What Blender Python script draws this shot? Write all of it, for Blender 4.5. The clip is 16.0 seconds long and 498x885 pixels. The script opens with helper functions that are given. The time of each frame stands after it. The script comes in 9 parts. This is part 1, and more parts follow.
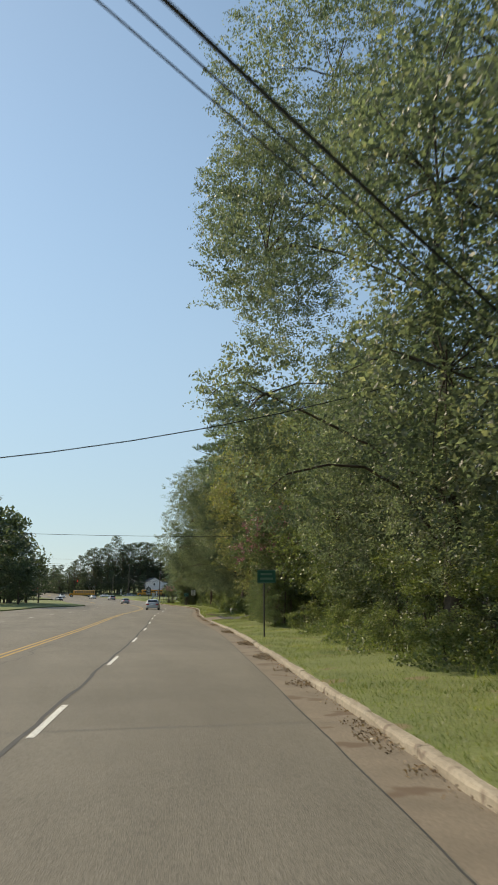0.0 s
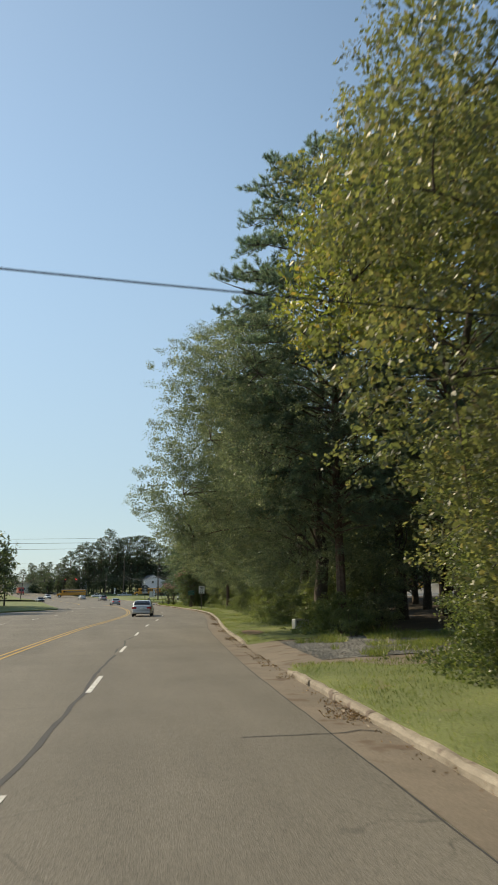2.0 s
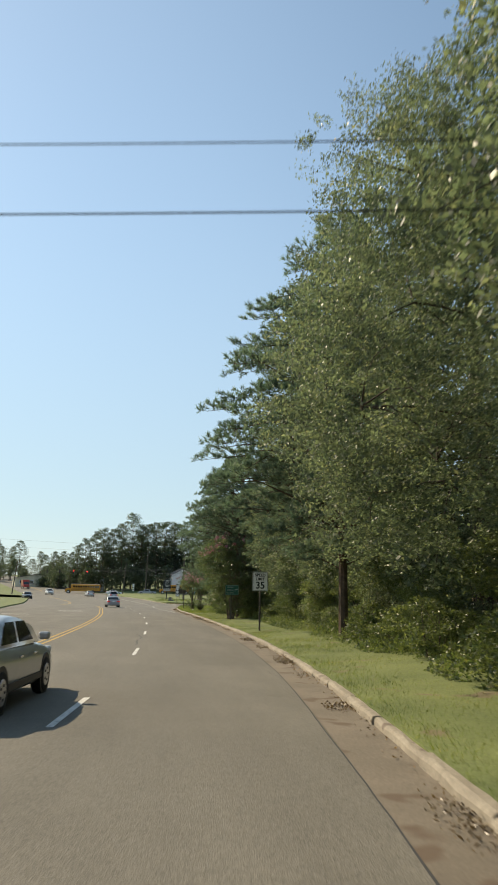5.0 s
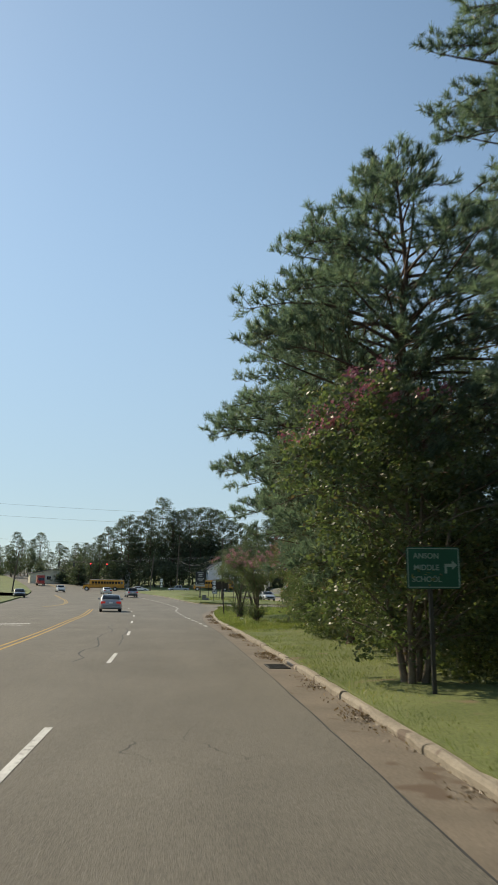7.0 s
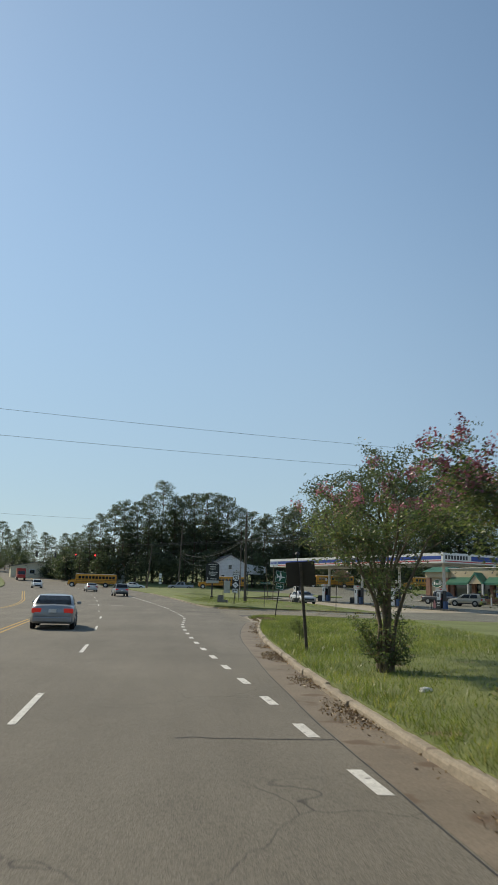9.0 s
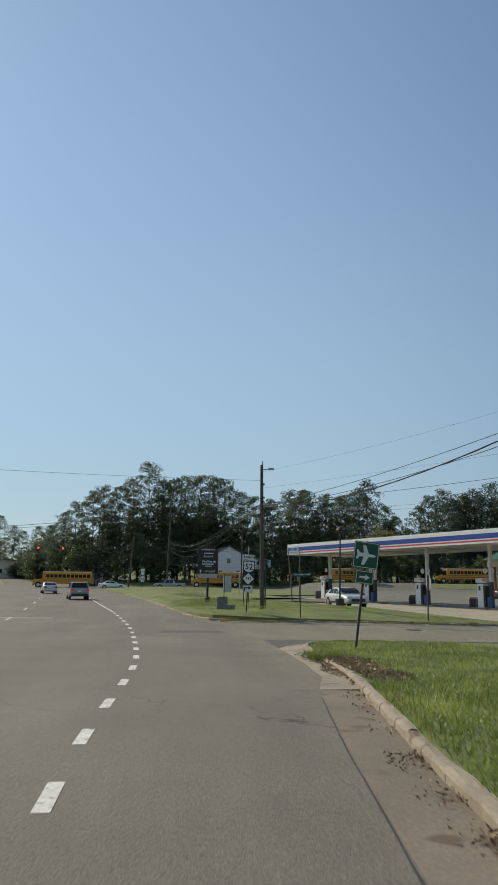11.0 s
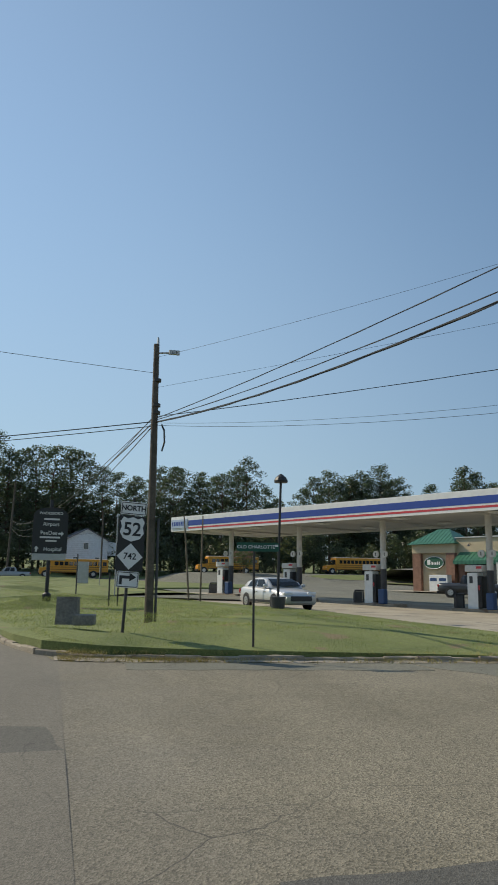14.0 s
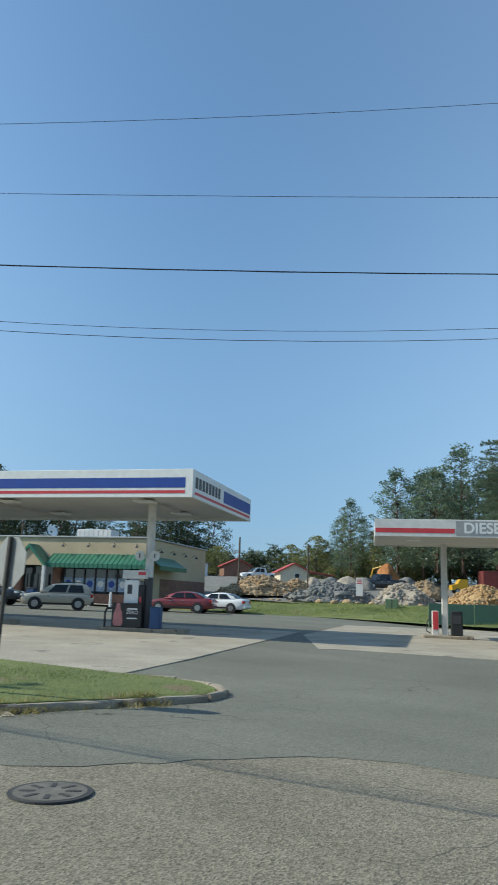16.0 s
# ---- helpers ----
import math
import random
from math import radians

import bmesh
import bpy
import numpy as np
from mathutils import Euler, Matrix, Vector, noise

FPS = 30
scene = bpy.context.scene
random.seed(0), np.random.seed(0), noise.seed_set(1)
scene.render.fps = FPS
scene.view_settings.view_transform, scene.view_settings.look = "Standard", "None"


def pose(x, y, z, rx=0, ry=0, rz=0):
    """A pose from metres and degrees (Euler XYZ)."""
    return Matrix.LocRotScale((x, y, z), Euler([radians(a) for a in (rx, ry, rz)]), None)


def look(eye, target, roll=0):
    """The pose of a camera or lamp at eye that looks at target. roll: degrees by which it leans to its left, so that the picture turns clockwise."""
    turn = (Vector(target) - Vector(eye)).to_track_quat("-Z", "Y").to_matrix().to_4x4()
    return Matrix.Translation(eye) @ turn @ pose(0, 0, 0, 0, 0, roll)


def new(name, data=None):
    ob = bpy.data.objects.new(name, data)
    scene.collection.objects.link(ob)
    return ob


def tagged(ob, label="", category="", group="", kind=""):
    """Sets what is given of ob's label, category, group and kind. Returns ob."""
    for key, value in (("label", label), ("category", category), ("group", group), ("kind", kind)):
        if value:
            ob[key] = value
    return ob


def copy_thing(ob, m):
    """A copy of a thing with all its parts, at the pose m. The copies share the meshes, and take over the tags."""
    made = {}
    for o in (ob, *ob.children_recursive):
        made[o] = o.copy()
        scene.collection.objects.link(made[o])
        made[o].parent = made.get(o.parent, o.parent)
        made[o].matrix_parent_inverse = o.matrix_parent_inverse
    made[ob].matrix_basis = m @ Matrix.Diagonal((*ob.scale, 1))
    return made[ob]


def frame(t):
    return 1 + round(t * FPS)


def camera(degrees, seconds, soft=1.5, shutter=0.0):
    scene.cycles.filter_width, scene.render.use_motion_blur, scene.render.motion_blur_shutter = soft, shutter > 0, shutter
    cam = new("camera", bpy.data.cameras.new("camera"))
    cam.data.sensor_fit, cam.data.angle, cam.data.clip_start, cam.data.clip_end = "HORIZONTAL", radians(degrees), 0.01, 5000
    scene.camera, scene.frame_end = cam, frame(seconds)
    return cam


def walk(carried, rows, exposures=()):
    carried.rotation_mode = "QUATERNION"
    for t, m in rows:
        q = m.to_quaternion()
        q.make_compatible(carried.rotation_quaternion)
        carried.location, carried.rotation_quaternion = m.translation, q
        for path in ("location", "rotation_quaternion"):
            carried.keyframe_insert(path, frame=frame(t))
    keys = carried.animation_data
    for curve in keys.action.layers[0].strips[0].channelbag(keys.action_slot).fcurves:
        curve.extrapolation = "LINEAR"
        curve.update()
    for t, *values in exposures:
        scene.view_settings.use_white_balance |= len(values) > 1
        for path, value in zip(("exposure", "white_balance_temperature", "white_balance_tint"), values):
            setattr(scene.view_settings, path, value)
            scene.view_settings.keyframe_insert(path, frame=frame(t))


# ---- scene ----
cam = camera(36.55, 16.0, 1.6, 0.12)
PATH = [
    (0.0, pose(-11.799, -118.350, 1.804, 101.57, 0.02, -10.78)),
    (0.5, pose(-10.839, -109.018, 1.789, 101.44, 0.67, -10.86)),
    (1.0, pose(-9.913, -99.434, 1.797, 101.34, 0.97, -10.85)),
    (1.5, pose(-8.824, -90.155, 1.798, 101.38, 0.85, -10.77)),
    (2.0, pose(-8.304, -80.181, 1.818, 101.42, 0.77, -10.71)),
    (2.5, pose(-7.346, -70.564, 1.762, 101.48, 0.62, -10.52)),
    (3.0, pose(-6.613, -60.247, 1.811, 101.60, 0.30, -10.34)),
    (3.5, pose(-5.803, -50.292, 1.806, 101.64, -0.34, -10.06)),
    (6.0, pose(0.000, 0.000, 1.815, 101.34, -0.36, -6.30)),
    (6.5, pose(0.164, 10.534, 1.809, 101.26, -0.15, -5.65)),
    (7.0, pose(0.211, 20.023, 1.765, 101.25, -0.68, -5.13)),
    (7.5, pose(0.148, 29.287, 1.821, 101.38, -1.13, -4.66)),
    (8.0, pose(0.000, 37.791, 1.808, 101.35, -1.28, -4.50)),
    (8.5, pose(-0.228, 45.662, 1.790, 101.29, -1.35, -4.75)),
    (9.0, pose(-0.312, 53.172, 1.799, 101.15, -1.50, -5.13)),
    (9.5, pose(-0.351, 60.777, 1.799, 101.05, -1.46, -5.59)),
    (12.0, pose(1.801, 95.428, 1.792, 100.97, 0.13, -5.43)),
    (12.5, pose(1.836, 99.062, 1.806, 101.12, 0.12, -6.09)),
    (13.0, pose(1.879, 102.086, 1.817, 101.09, -0.14, -7.71)),
    (13.5, pose(2.116, 104.783, 1.795, 100.70, -0.37, -10.76)),
    (14.0, pose(2.602, 106.973, 1.799, 100.41, -0.69, -16.01)),
    (14.5, pose(3.251, 108.594, 1.801, 100.49, -0.69, -23.16)),
    (15.0, pose(4.128, 110.003, 1.784, 100.87, -0.96, -31.90)),
    (15.5, pose(5.452, 111.339, 1.785, 101.16, -1.25, -41.38)),
    (16.0, pose(7.304, 112.184, 1.788, 101.50, -1.73, -50.49)),
]
EXPOSURE = [(0, 0.18, 7700, 8), (3.5, 0.18, 7800, 8), (5.8, 0.42, 7900, 8), (6.0, 0.4, 7900, 8), (6.5, 0.16, 7500, 8), (8, 0.02, 7400, 8), (9.5, -0.13, 7200, 8), (12, -0.17, 7200, 8), (13.0, -0.2, 7200, 8), (14, -0.08, 7100, 8), (15, 0.06, 6650, 5), (16, .22, 6250, 3)]
walk(cam, PATH, EXPOSURE)

# ---- world and sun ----
SUN_AZ, SUN_EL = -43.0, 38.0
world = bpy.data.worlds.new("sky")
scene.world = world
world.use_nodes = True
wn = world.node_tree
wn.nodes.clear()
sky = wn.nodes.new("ShaderNodeTexSky")
sky.sky_type = "NISHITA"
sky.sun_disc = False
sky.sun_elevation = radians(SUN_EL)
sky.sun_rotation = radians(SUN_AZ)
sky.altitude = 100.0
sky.air_density, sky.dust_density, sky.ozone_density = 1.0, 0.2, 3.0
bg = wn.nodes.new("ShaderNodeBackground")
bg.inputs["Strength"].default_value = 0.15
wo = wn.nodes.new("ShaderNodeOutputWorld")
tint = wn.nodes.new("ShaderNodeMix")
tint.data_type, tint.blend_type = "RGBA", "MULTIPLY"
tint.inputs[0].default_value = 1.0
tint.inputs[7].default_value = (1.16, 1.22, 1.17, 1)
wn.links.new(sky.outputs[0], tint.inputs[6])
# thin grey-blue haze that thickens towards the horizon all round
tc = wn.nodes.new("ShaderNodeTexCoord")
sep = wn.nodes.new("ShaderNodeSeparateXYZ")
wn.links.new(tc.outputs["Generated"], sep.inputs[0])
mr = wn.nodes.new("ShaderNodeMapRange")
mr.interpolation_type = "SMOOTHSTEP"
for key, v in (("From Min", 0.0), ("From Max", 0.6), ("To Min", 0.8), ("To Max", 0.28)):
    mr.inputs[key].default_value = v
wn.links.new(sep.outputs["Z"], mr.inputs["Value"])
haze = wn.nodes.new("ShaderNodeMix")
haze.data_type = "RGBA"
haze.inputs[7].default_value = (2.1, 2.95, 4.1, 1)
wn.links.new(mr.outputs["Result"], haze.inputs[0])
wn.links.new(tint.outputs[2], haze.inputs[6])
dot = wn.nodes.new("ShaderNodeVectorMath")
dot.operation = "DOT_PRODUCT"
dot.inputs[1].default_value = (math.sin(radians(SUN_AZ)), math.cos(radians(SUN_AZ)), 0)
wn.links.new(tc.outputs["Generated"], dot.inputs[0])
side_on = wn.nodes.new("ShaderNodeMath")
side_on.operation = "ABSOLUTE"
wn.links.new(dot.outputs["Value"], side_on.inputs[0])
lift = wn.nodes.new("ShaderNodeMapRange")
lift.interpolation_type = "SMOOTHSTEP"
lift.inputs["From Max"].default_value = 0.62
wn.links.new(side_on.outputs[0], lift.inputs["Value"])
deep = wn.nodes.new("ShaderNodeMix")
deep.data_type = "RGBA"
deep.inputs[6].default_value, deep.inputs[7].default_value = (0.66, 0.74, 0.82, 1), (1, 1, 1, 1)
wn.links.new(lift.outputs["Result"], deep.inputs[0])
whole = wn.nodes.new("ShaderNodeMix")
whole.data_type, whole.blend_type = "RGBA", "MULTIPLY"
whole.inputs[0].default_value = 1.0
wn.links.new(haze.outputs[2], whole.inputs[6])
wn.links.new(deep.outputs[2], whole.inputs[7])
wn.links.new(whole.outputs[2], bg.inputs[0])
wn.links.new(bg.outputs[0], wo.inputs[0])

sun = new("sun", bpy.data.lights.new("sun", "SUN"))
sun.data.energy, sun.data.angle, sun.data.color = 4.0, radians(0.6), (1.0, 0.91, 0.76)
_sd = Vector((math.sin(radians(SUN_AZ)) * math.cos(radians(SUN_EL)), math.cos(radians(SUN_AZ)) * math.cos(radians(SUN_EL)), math.sin(radians(SUN_EL))))
sun.matrix_world = look(_sd * 100, (0, 0, 0))


# ---- materials ----
def ramp(nt, fac, stops):
    n = nt.nodes.new("ShaderNodeValToRGB")
    el = n.color_ramp.elements
    while len(el) < len(stops):
        el.new(0.5)
    for e, (p, c) in zip(el, stops):
        e.position, e.color = p, (*c, 1)
    nt.links.new(fac, n.inputs[0])
    return n.outputs[0]


def noise_tex(nt, scale, detail=4.0, rough=0.6, coord=None):
    n = nt.nodes.new("ShaderNodeTexNoise")
    n.inputs["Scale"].default_value = scale
    n.inputs["Detail"].default_value = detail
    n.inputs["Roughness"].default_value = rough
    if coord is not None:
        nt.links.new(coord, n.inputs["Vector"])
    return n.outputs[0]


def mixc(nt, fac, a, b, mode="MIX"):
    n = nt.nodes.new("ShaderNodeMix")
    n.data_type, n.blend_type = "RGBA", mode
    for key, v in ((0, fac), (6, a), (7, b)):
        if isinstance(v, (int, float)):
            n.inputs[key].default_value = v
        elif isinstance(v, tuple):
            n.inputs[key].default_value = (*v, 1)
        else:
            nt.links.new(v, n.inputs[key])
    return n.outputs[2]


def start_mat(name, rough=0.7, metal=0.0):
    m = bpy.data.materials.new(name)
    m.use_nodes = True
    nt = m.node_tree
    b = nt.nodes["Principled BSDF"]
    b.inputs["Roughness"].default_value = rough
    b.inputs["Metallic"].default_value = metal
    return m, nt, b


def world_pos(nt):
    return nt.nodes.new("ShaderNodeNewGeometry").outputs["Position"]


def obj_pos(nt):
    return nt.nodes.new("ShaderNodeTexCoord").outputs["Object"]


def bump(nt, b, height, strength=0.3, dist=0.02):
    n = nt.nodes.new("ShaderNodeBump")
    n.inputs["Strength"].default_value, n.inputs["Distance"].default_value = strength, dist
    nt.links.new(height, n.inputs["Height"])
    nt.links.new(n.outputs[0], b.inputs["Normal"])


def surf(name, dark, light, big=0.4, fine=12.0, rough=0.8, bumps=0.25, dist=0.01, metal=0.0, spot=None, where="world", grain=0.35, spec=0.5):
    """A weathered surface: broad stains, fine grain, and sparse spots."""
    m, nt, b = start_mat(name, rough, metal)
    co = world_pos(nt) if where == "world" else obj_pos(nt)
    n1 = noise_tex(nt, big, 5.0, 0.6, co)
    n2 = noise_tex(nt, fine, 3.0, 0.7, co)
    col = ramp(nt, n1, [(0.3, dark), (0.7, light)])
    g = ramp(nt, n2, [(0.25, (1 - grain,) * 3), (0.75, (1 + grain * 0.6,) * 3)])
    col = mixc(nt, 1.0, col, g, "MULTIPLY")
    if spot:
        n3 = noise_tex(nt, spot[1], 2.0, 0.5, co)
        col = mixc(nt, ramp(nt, n3, [(spot[2], (0, 0, 0)), (spot[2] + 0.06, (1, 1, 1))]), col, spot[0])
    nt.links.new(col, b.inputs["Base Color"])
    b.inputs["Specular IOR Level"].default_value = spec
    if bumps:
        bump(nt, b, n2, bumps, dist)
    return m


def plain(name, c, rough=0.5, metal=0.0, var=0.12, scale=3.0, coat=0.0, spec=0.5):
    m, nt, b = start_mat(name, rough, metal)
    n1 = noise_tex(nt, scale, 4.0, 0.6, obj_pos(nt))
    lo, hi = tuple(v * (1 - var) for v in c), tuple(min(1, v * (1 + var)) for v in c)
    nt.links.new(ramp(nt, n1, [(0.3, lo), (0.7, hi)]), b.inputs["Base Color"])
    b.inputs["Coat Weight"].default_value = coat
    b.inputs["Coat Roughness"].default_value = 0.06
    b.inputs["Specular IOR Level"].default_value = spec
    return m


def leaf_mat(name, stops, trans=0.3, rough=0.42, spec=0.6, thru=(1.4, 1.45, 0.85)):
    m, nt, b = start_mat(name, rough)
    geo = nt.nodes.new("ShaderNodeNewGeometry")
    col = ramp(nt, geo.outputs["Random Per Island"], stops)
    big = ramp(nt, noise_tex(nt, 0.35, 3.0, 0.6, geo.outputs["Position"]), [(0.3, (0.68, 0.74, 0.68)), (0.7, (1.25, 1.18, 1.05))])
    mid = ramp(nt, noise_tex(nt, 1.3, 2.0, 0.5, geo.outputs["Position"]), [(0.35, (0.7, 0.72, 0.72)), (0.65, (1.28, 1.26, 1.15))])
    big = mixc(nt, 1.0, big, mid, "MULTIPLY")
    col = mixc(nt, 1.0, col, big, "MULTIPLY")
    nt.links.new(col, b.inputs["Base Color"])
    b.inputs["Specular IOR Level"].default_value = spec
    t = nt.nodes.new("ShaderNodeBsdfTranslucent")
    nt.links.new(mixc(nt, 1.0, col, thru, "MULTIPLY"), t.inputs[0])
    mx = nt.nodes.new("ShaderNodeMixShader")
    mx.inputs[0].default_value = trans
    nt.links.new(b.outputs[0], mx.inputs[1])
    nt.links.new(t.outputs[0], mx.inputs[2])
    nt.links.new(mx.outputs[0], nt.nodes["Material Output"].inputs[0])
    return m


def glow(name, c, strength):
    m, nt, b = start_mat(name, 0.4)
    b.inputs["Base Color"].default_value = (*c, 1)
    b.inputs["Emission Color"].default_value = (*c, 1)
    b.inputs["Emission Strength"].default_value = strength
    return m


def glass_mat(name, c, rough=0.05):
    m, nt, b = start_mat(name, rough)
    b.inputs["Base Color"].default_value = (*c, 1)
    b.inputs["Specular IOR Level"].default_value = 0.8
    return m


def asphalt_mat(name, dark, light, agg=0.5, into=None, stones=85, rise=0.012):
    m, nt, b = start_mat(name, 0.85)
    co = world_pos(nt)
    mp = nt.nodes.new("ShaderNodeMapping")
    mp.inputs["Scale"].default_value = (0.55, 0.07, 1)
    nt.links.new(co, mp.inputs[0])
    streak = noise_tex(nt, 1.0, 4.0, 0.6, mp.outputs[0])
    stain = noise_tex(nt, 0.22, 5.0, 0.65, co)
    col = ramp(nt, mixc(nt, 0.5, streak, stain), [(0.36, dark), (0.64, light)])
    vor = nt.nodes.new("ShaderNodeTexVoronoi")
    vor.inputs["Scale"].default_value = stones
    nt.links.new(co, vor.inputs[0])
    stone = ramp(nt, vor.outputs["Color"], [(0.1, (1 - agg,) * 3), (0.9, (1 + agg,) * 3)])
    if into:
        # worn away from another surface across a ragged, broad edge
        col0 = ramp(nt, mixc(nt, 0.5, streak, stain), [(0.36, into[0]), (0.64, into[1])])
        stone0 = ramp(nt, vor.outputs["Color"], [(0.1, (1 - into[2],) * 3), (0.9, (1 + into[2],) * 3)])
        sp = nt.nodes.new("ShaderNodeSeparateXYZ")
        nt.links.new(co, sp.inputs[0])
        ad = nt.nodes.new("ShaderNodeMath")
        ad.operation = "MULTIPLY_ADD"
        nt.links.new(noise_tex(nt, 0.5, 5.0, 0.65, co), ad.inputs[0])
        ad.inputs[1].default_value = 5.0
        nt.links.new(sp.outputs["X"], ad.inputs[2])
        mg = nt.nodes.new("ShaderNodeMapRange")
        mg.inputs["From Min"].default_value, mg.inputs["From Max"].default_value = 4.6, 8.2
        nt.links.new(ad.outputs[0], mg.inputs["Value"])
        col = mixc(nt, mg.outputs["Result"], col0, col)
        stone = mixc(nt, mg.outputs["Result"], stone0, stone)
    col = mixc(nt, 1.0, col, stone, "MULTIPLY")
    crk = nt.nodes.new("ShaderNodeTexVoronoi")
    crk.feature = "DISTANCE_TO_EDGE"
    crk.inputs["Scale"].default_value = 0.42
    wob = nt.nodes.new("ShaderNodeTexNoise")
    wob.inputs["Scale"].default_value = 1.6
    nt.links.new(co, wob.inputs[0])
    nt.links.new(mixc(nt, 0.35, co, wob.outputs["Color"], "ADD"), crk.inputs[0])
    line = ramp(nt, crk.outputs[0], [(0.0, (0, 0, 0)), (0.004, (1, 1, 1))])
    gate = ramp(nt, noise_tex(nt, 0.16, 2.0, 0.5, co), [(0.52, (1, 1, 1)), (0.6, (0, 0, 0))])
    col = mixc(nt, mixc(nt, 1.0, line, gate, "LIGHTEN"), (0.055, 0.052, 0.045), col)
    nt.links.new(col, b.inputs["Base Color"])
    b.inputs["Specular IOR Level"].default_value = 0.35
    bump(nt, b, vor.outputs["Distance"], 0.4, rise)
    return m


M = {}
M["asphalt"] = asphalt_mat("worn_asphalt", (0.133, 0.121, 0.098), (0.19, 0.173, 0.141), 0.4)
M["asphalt_side"] = asphalt_mat("coarse_asphalt", (0.165, 0.146, 0.104), (0.236, 0.21, 0.155), 0.6, ((0.133, 0.121, 0.098), (0.19, 0.173, 0.141), 0.4), 66, 0.014)
M["asphalt_lot"] = asphalt_mat("dark_asphalt", (0.135, 0.133, 0.105), (0.19, 0.186, 0.148), 0.45)
M["patch_light"] = asphalt_mat("worn_asphalt_patch", (0.092, 0.088, 0.076), (0.132, 0.125, 0.107), 0.35)
M["worn_iron"] = surf("worn_iron", (0.1, 0.092, 0.075), (0.18, 0.165, 0.135), 5, 40, 0.75, 0.5, 0.01)
M["tar"] = surf("tar", (0.035, 0.035, 0.035), (0.06, 0.058, 0.055), 2, 30, 0.8)
M["patch"] = asphalt_mat("asphalt_patch", (0.085, 0.082, 0.072), (0.128, 0.122, 0.108), 0.42)
M["concrete"] = surf("concrete", (0.3, 0.262, 0.2), (0.44, 0.392, 0.305), 0.5, 18, 0.85, spot=((0.2, 0.18, 0.15), 0.9, 0.64))
M["kerb"] = surf("kerb_concrete", (0.24, 0.2, 0.15), (0.4, 0.345, 0.265), 1.1, 22, 0.9, 0.4, 0.012, spot=((0.16, 0.12, 0.09), 2.2, 0.6))
M["gutter"] = surf("gutter_concrete", (0.165, 0.135, 0.1), (0.24, 0.195, 0.145), 0.8, 25, 0.9, 0.3, 0.01, spot=((0.13, 0.09, 0.06), 1.3, 0.6))
M["soil"] = surf("red_clay", (0.13, 0.088, 0.055), (0.24, 0.16, 0.098), 1.2, 14, 0.95, 0.6, 0.03)
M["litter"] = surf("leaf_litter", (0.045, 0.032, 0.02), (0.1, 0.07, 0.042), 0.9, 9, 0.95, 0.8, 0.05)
M["turf"] = surf("turf", (0.11, 0.142, 0.04), (0.195, 0.222, 0.072), 0.35, 16, 0.95, 0.7, 0.03, spot=((0.19, 0.15, 0.08), 0.8, 0.64))
M["gravel"] = surf("gravel", (0.14, 0.136, 0.122), (0.25, 0.24, 0.212), 0.8, 24, 0.95, 0.6, 0.02)
M["yellow_paint"] = surf("yellow_road_paint", (0.45, 0.27, 0.05), (0.62, 0.4, 0.08), 3, 25, 0.8, spot=((0.16, 0.14, 0.11), 9, 0.6))
M["white_paint"] = surf("white_road_paint", (0.55, 0.54, 0.5), (0.78, 0.77, 0.72), 3, 25, 0.8, spot=((0.2, 0.19, 0.17), 9, 0.62))
M["wood_pole"] = surf("creosote_wood", (0.065, 0.052, 0.04), (0.145, 0.118, 0.092), 2, 18, 0.9, 0.5, where="obj")
M["bark"] = surf("bark", (0.05, 0.038, 0.028), (0.13, 0.1, 0.075), 2.5, 12, 0.95, 0.8, 0.04, where="obj")
M["pine_bark"] = surf("pine_bark", (0.07, 0.045, 0.03), (0.16, 0.105, 0.075), 2.5, 9, 0.95, 0.8, 0.05, where="obj")
M["smooth_bark"] = surf("smooth_bark", (0.11, 0.085, 0.06), (0.22, 0.17, 0.12), 2.5, 8, 0.8, 0.3, where="obj")
M["oak_leaf"] = leaf_mat("oak_leaf", [(0.0, (0.1, 0.122, 0.096)), (0.5, (0.148, 0.174, 0.134)), (0.85, (0.195, 0.218, 0.166)), (1.0, (0.255, 0.245, 0.175))], 0.58, thru=(1.25, 1.4, 1.0))
M["yellow_leaf"] = leaf_mat("yellow_leaf", [(0.0, (0.135, 0.165, 0.062)), (0.5, (0.195, 0.222, 0.08)), (0.85, (0.26, 0.25, 0.09)), (1.0, (0.33, 0.235, 0.09))], 0.56)
M["light_leaf"] = leaf_mat("light_leaf", [(0.0, (0.125, 0.146, 0.08)), (0.5, (0.175, 0.192, 0.105)), (0.85, (0.23, 0.232, 0.13)), (1.0, (0.28, 0.225, 0.135))], 0.55, thru=(1.3, 1.32, 0.85))
# Backlight and haze of the far woods are put into these darker colours.
M["wood_needle"] = leaf_mat("far_needle_darkened", [(0.0, (0.055, 0.076, 0.055)), (0.6, (0.085, 0.112, 0.08)), (1.0, (0.12, 0.142, 0.1))], 0.42, thru=(1.2, 1.35, 1.0))
M["wood_leaf"] = leaf_mat("far_leaf_darkened", [(0.0, (0.062, 0.082, 0.054)), (0.6, (0.094, 0.118, 0.075)), (1.0, (0.14, 0.156, 0.092))], 0.42, thru=(1.2, 1.35, 0.95))
M["needle"] = leaf_mat("pine_needle", [(0.0, (0.105, 0.146, 0.13)), (0.6, (0.152, 0.2, 0.172)), (0.93, (0.192, 0.236, 0.186)), (1.0, (0.24, 0.21, 0.155))], 0.58, thru=(1.2, 1.4, 1.1))
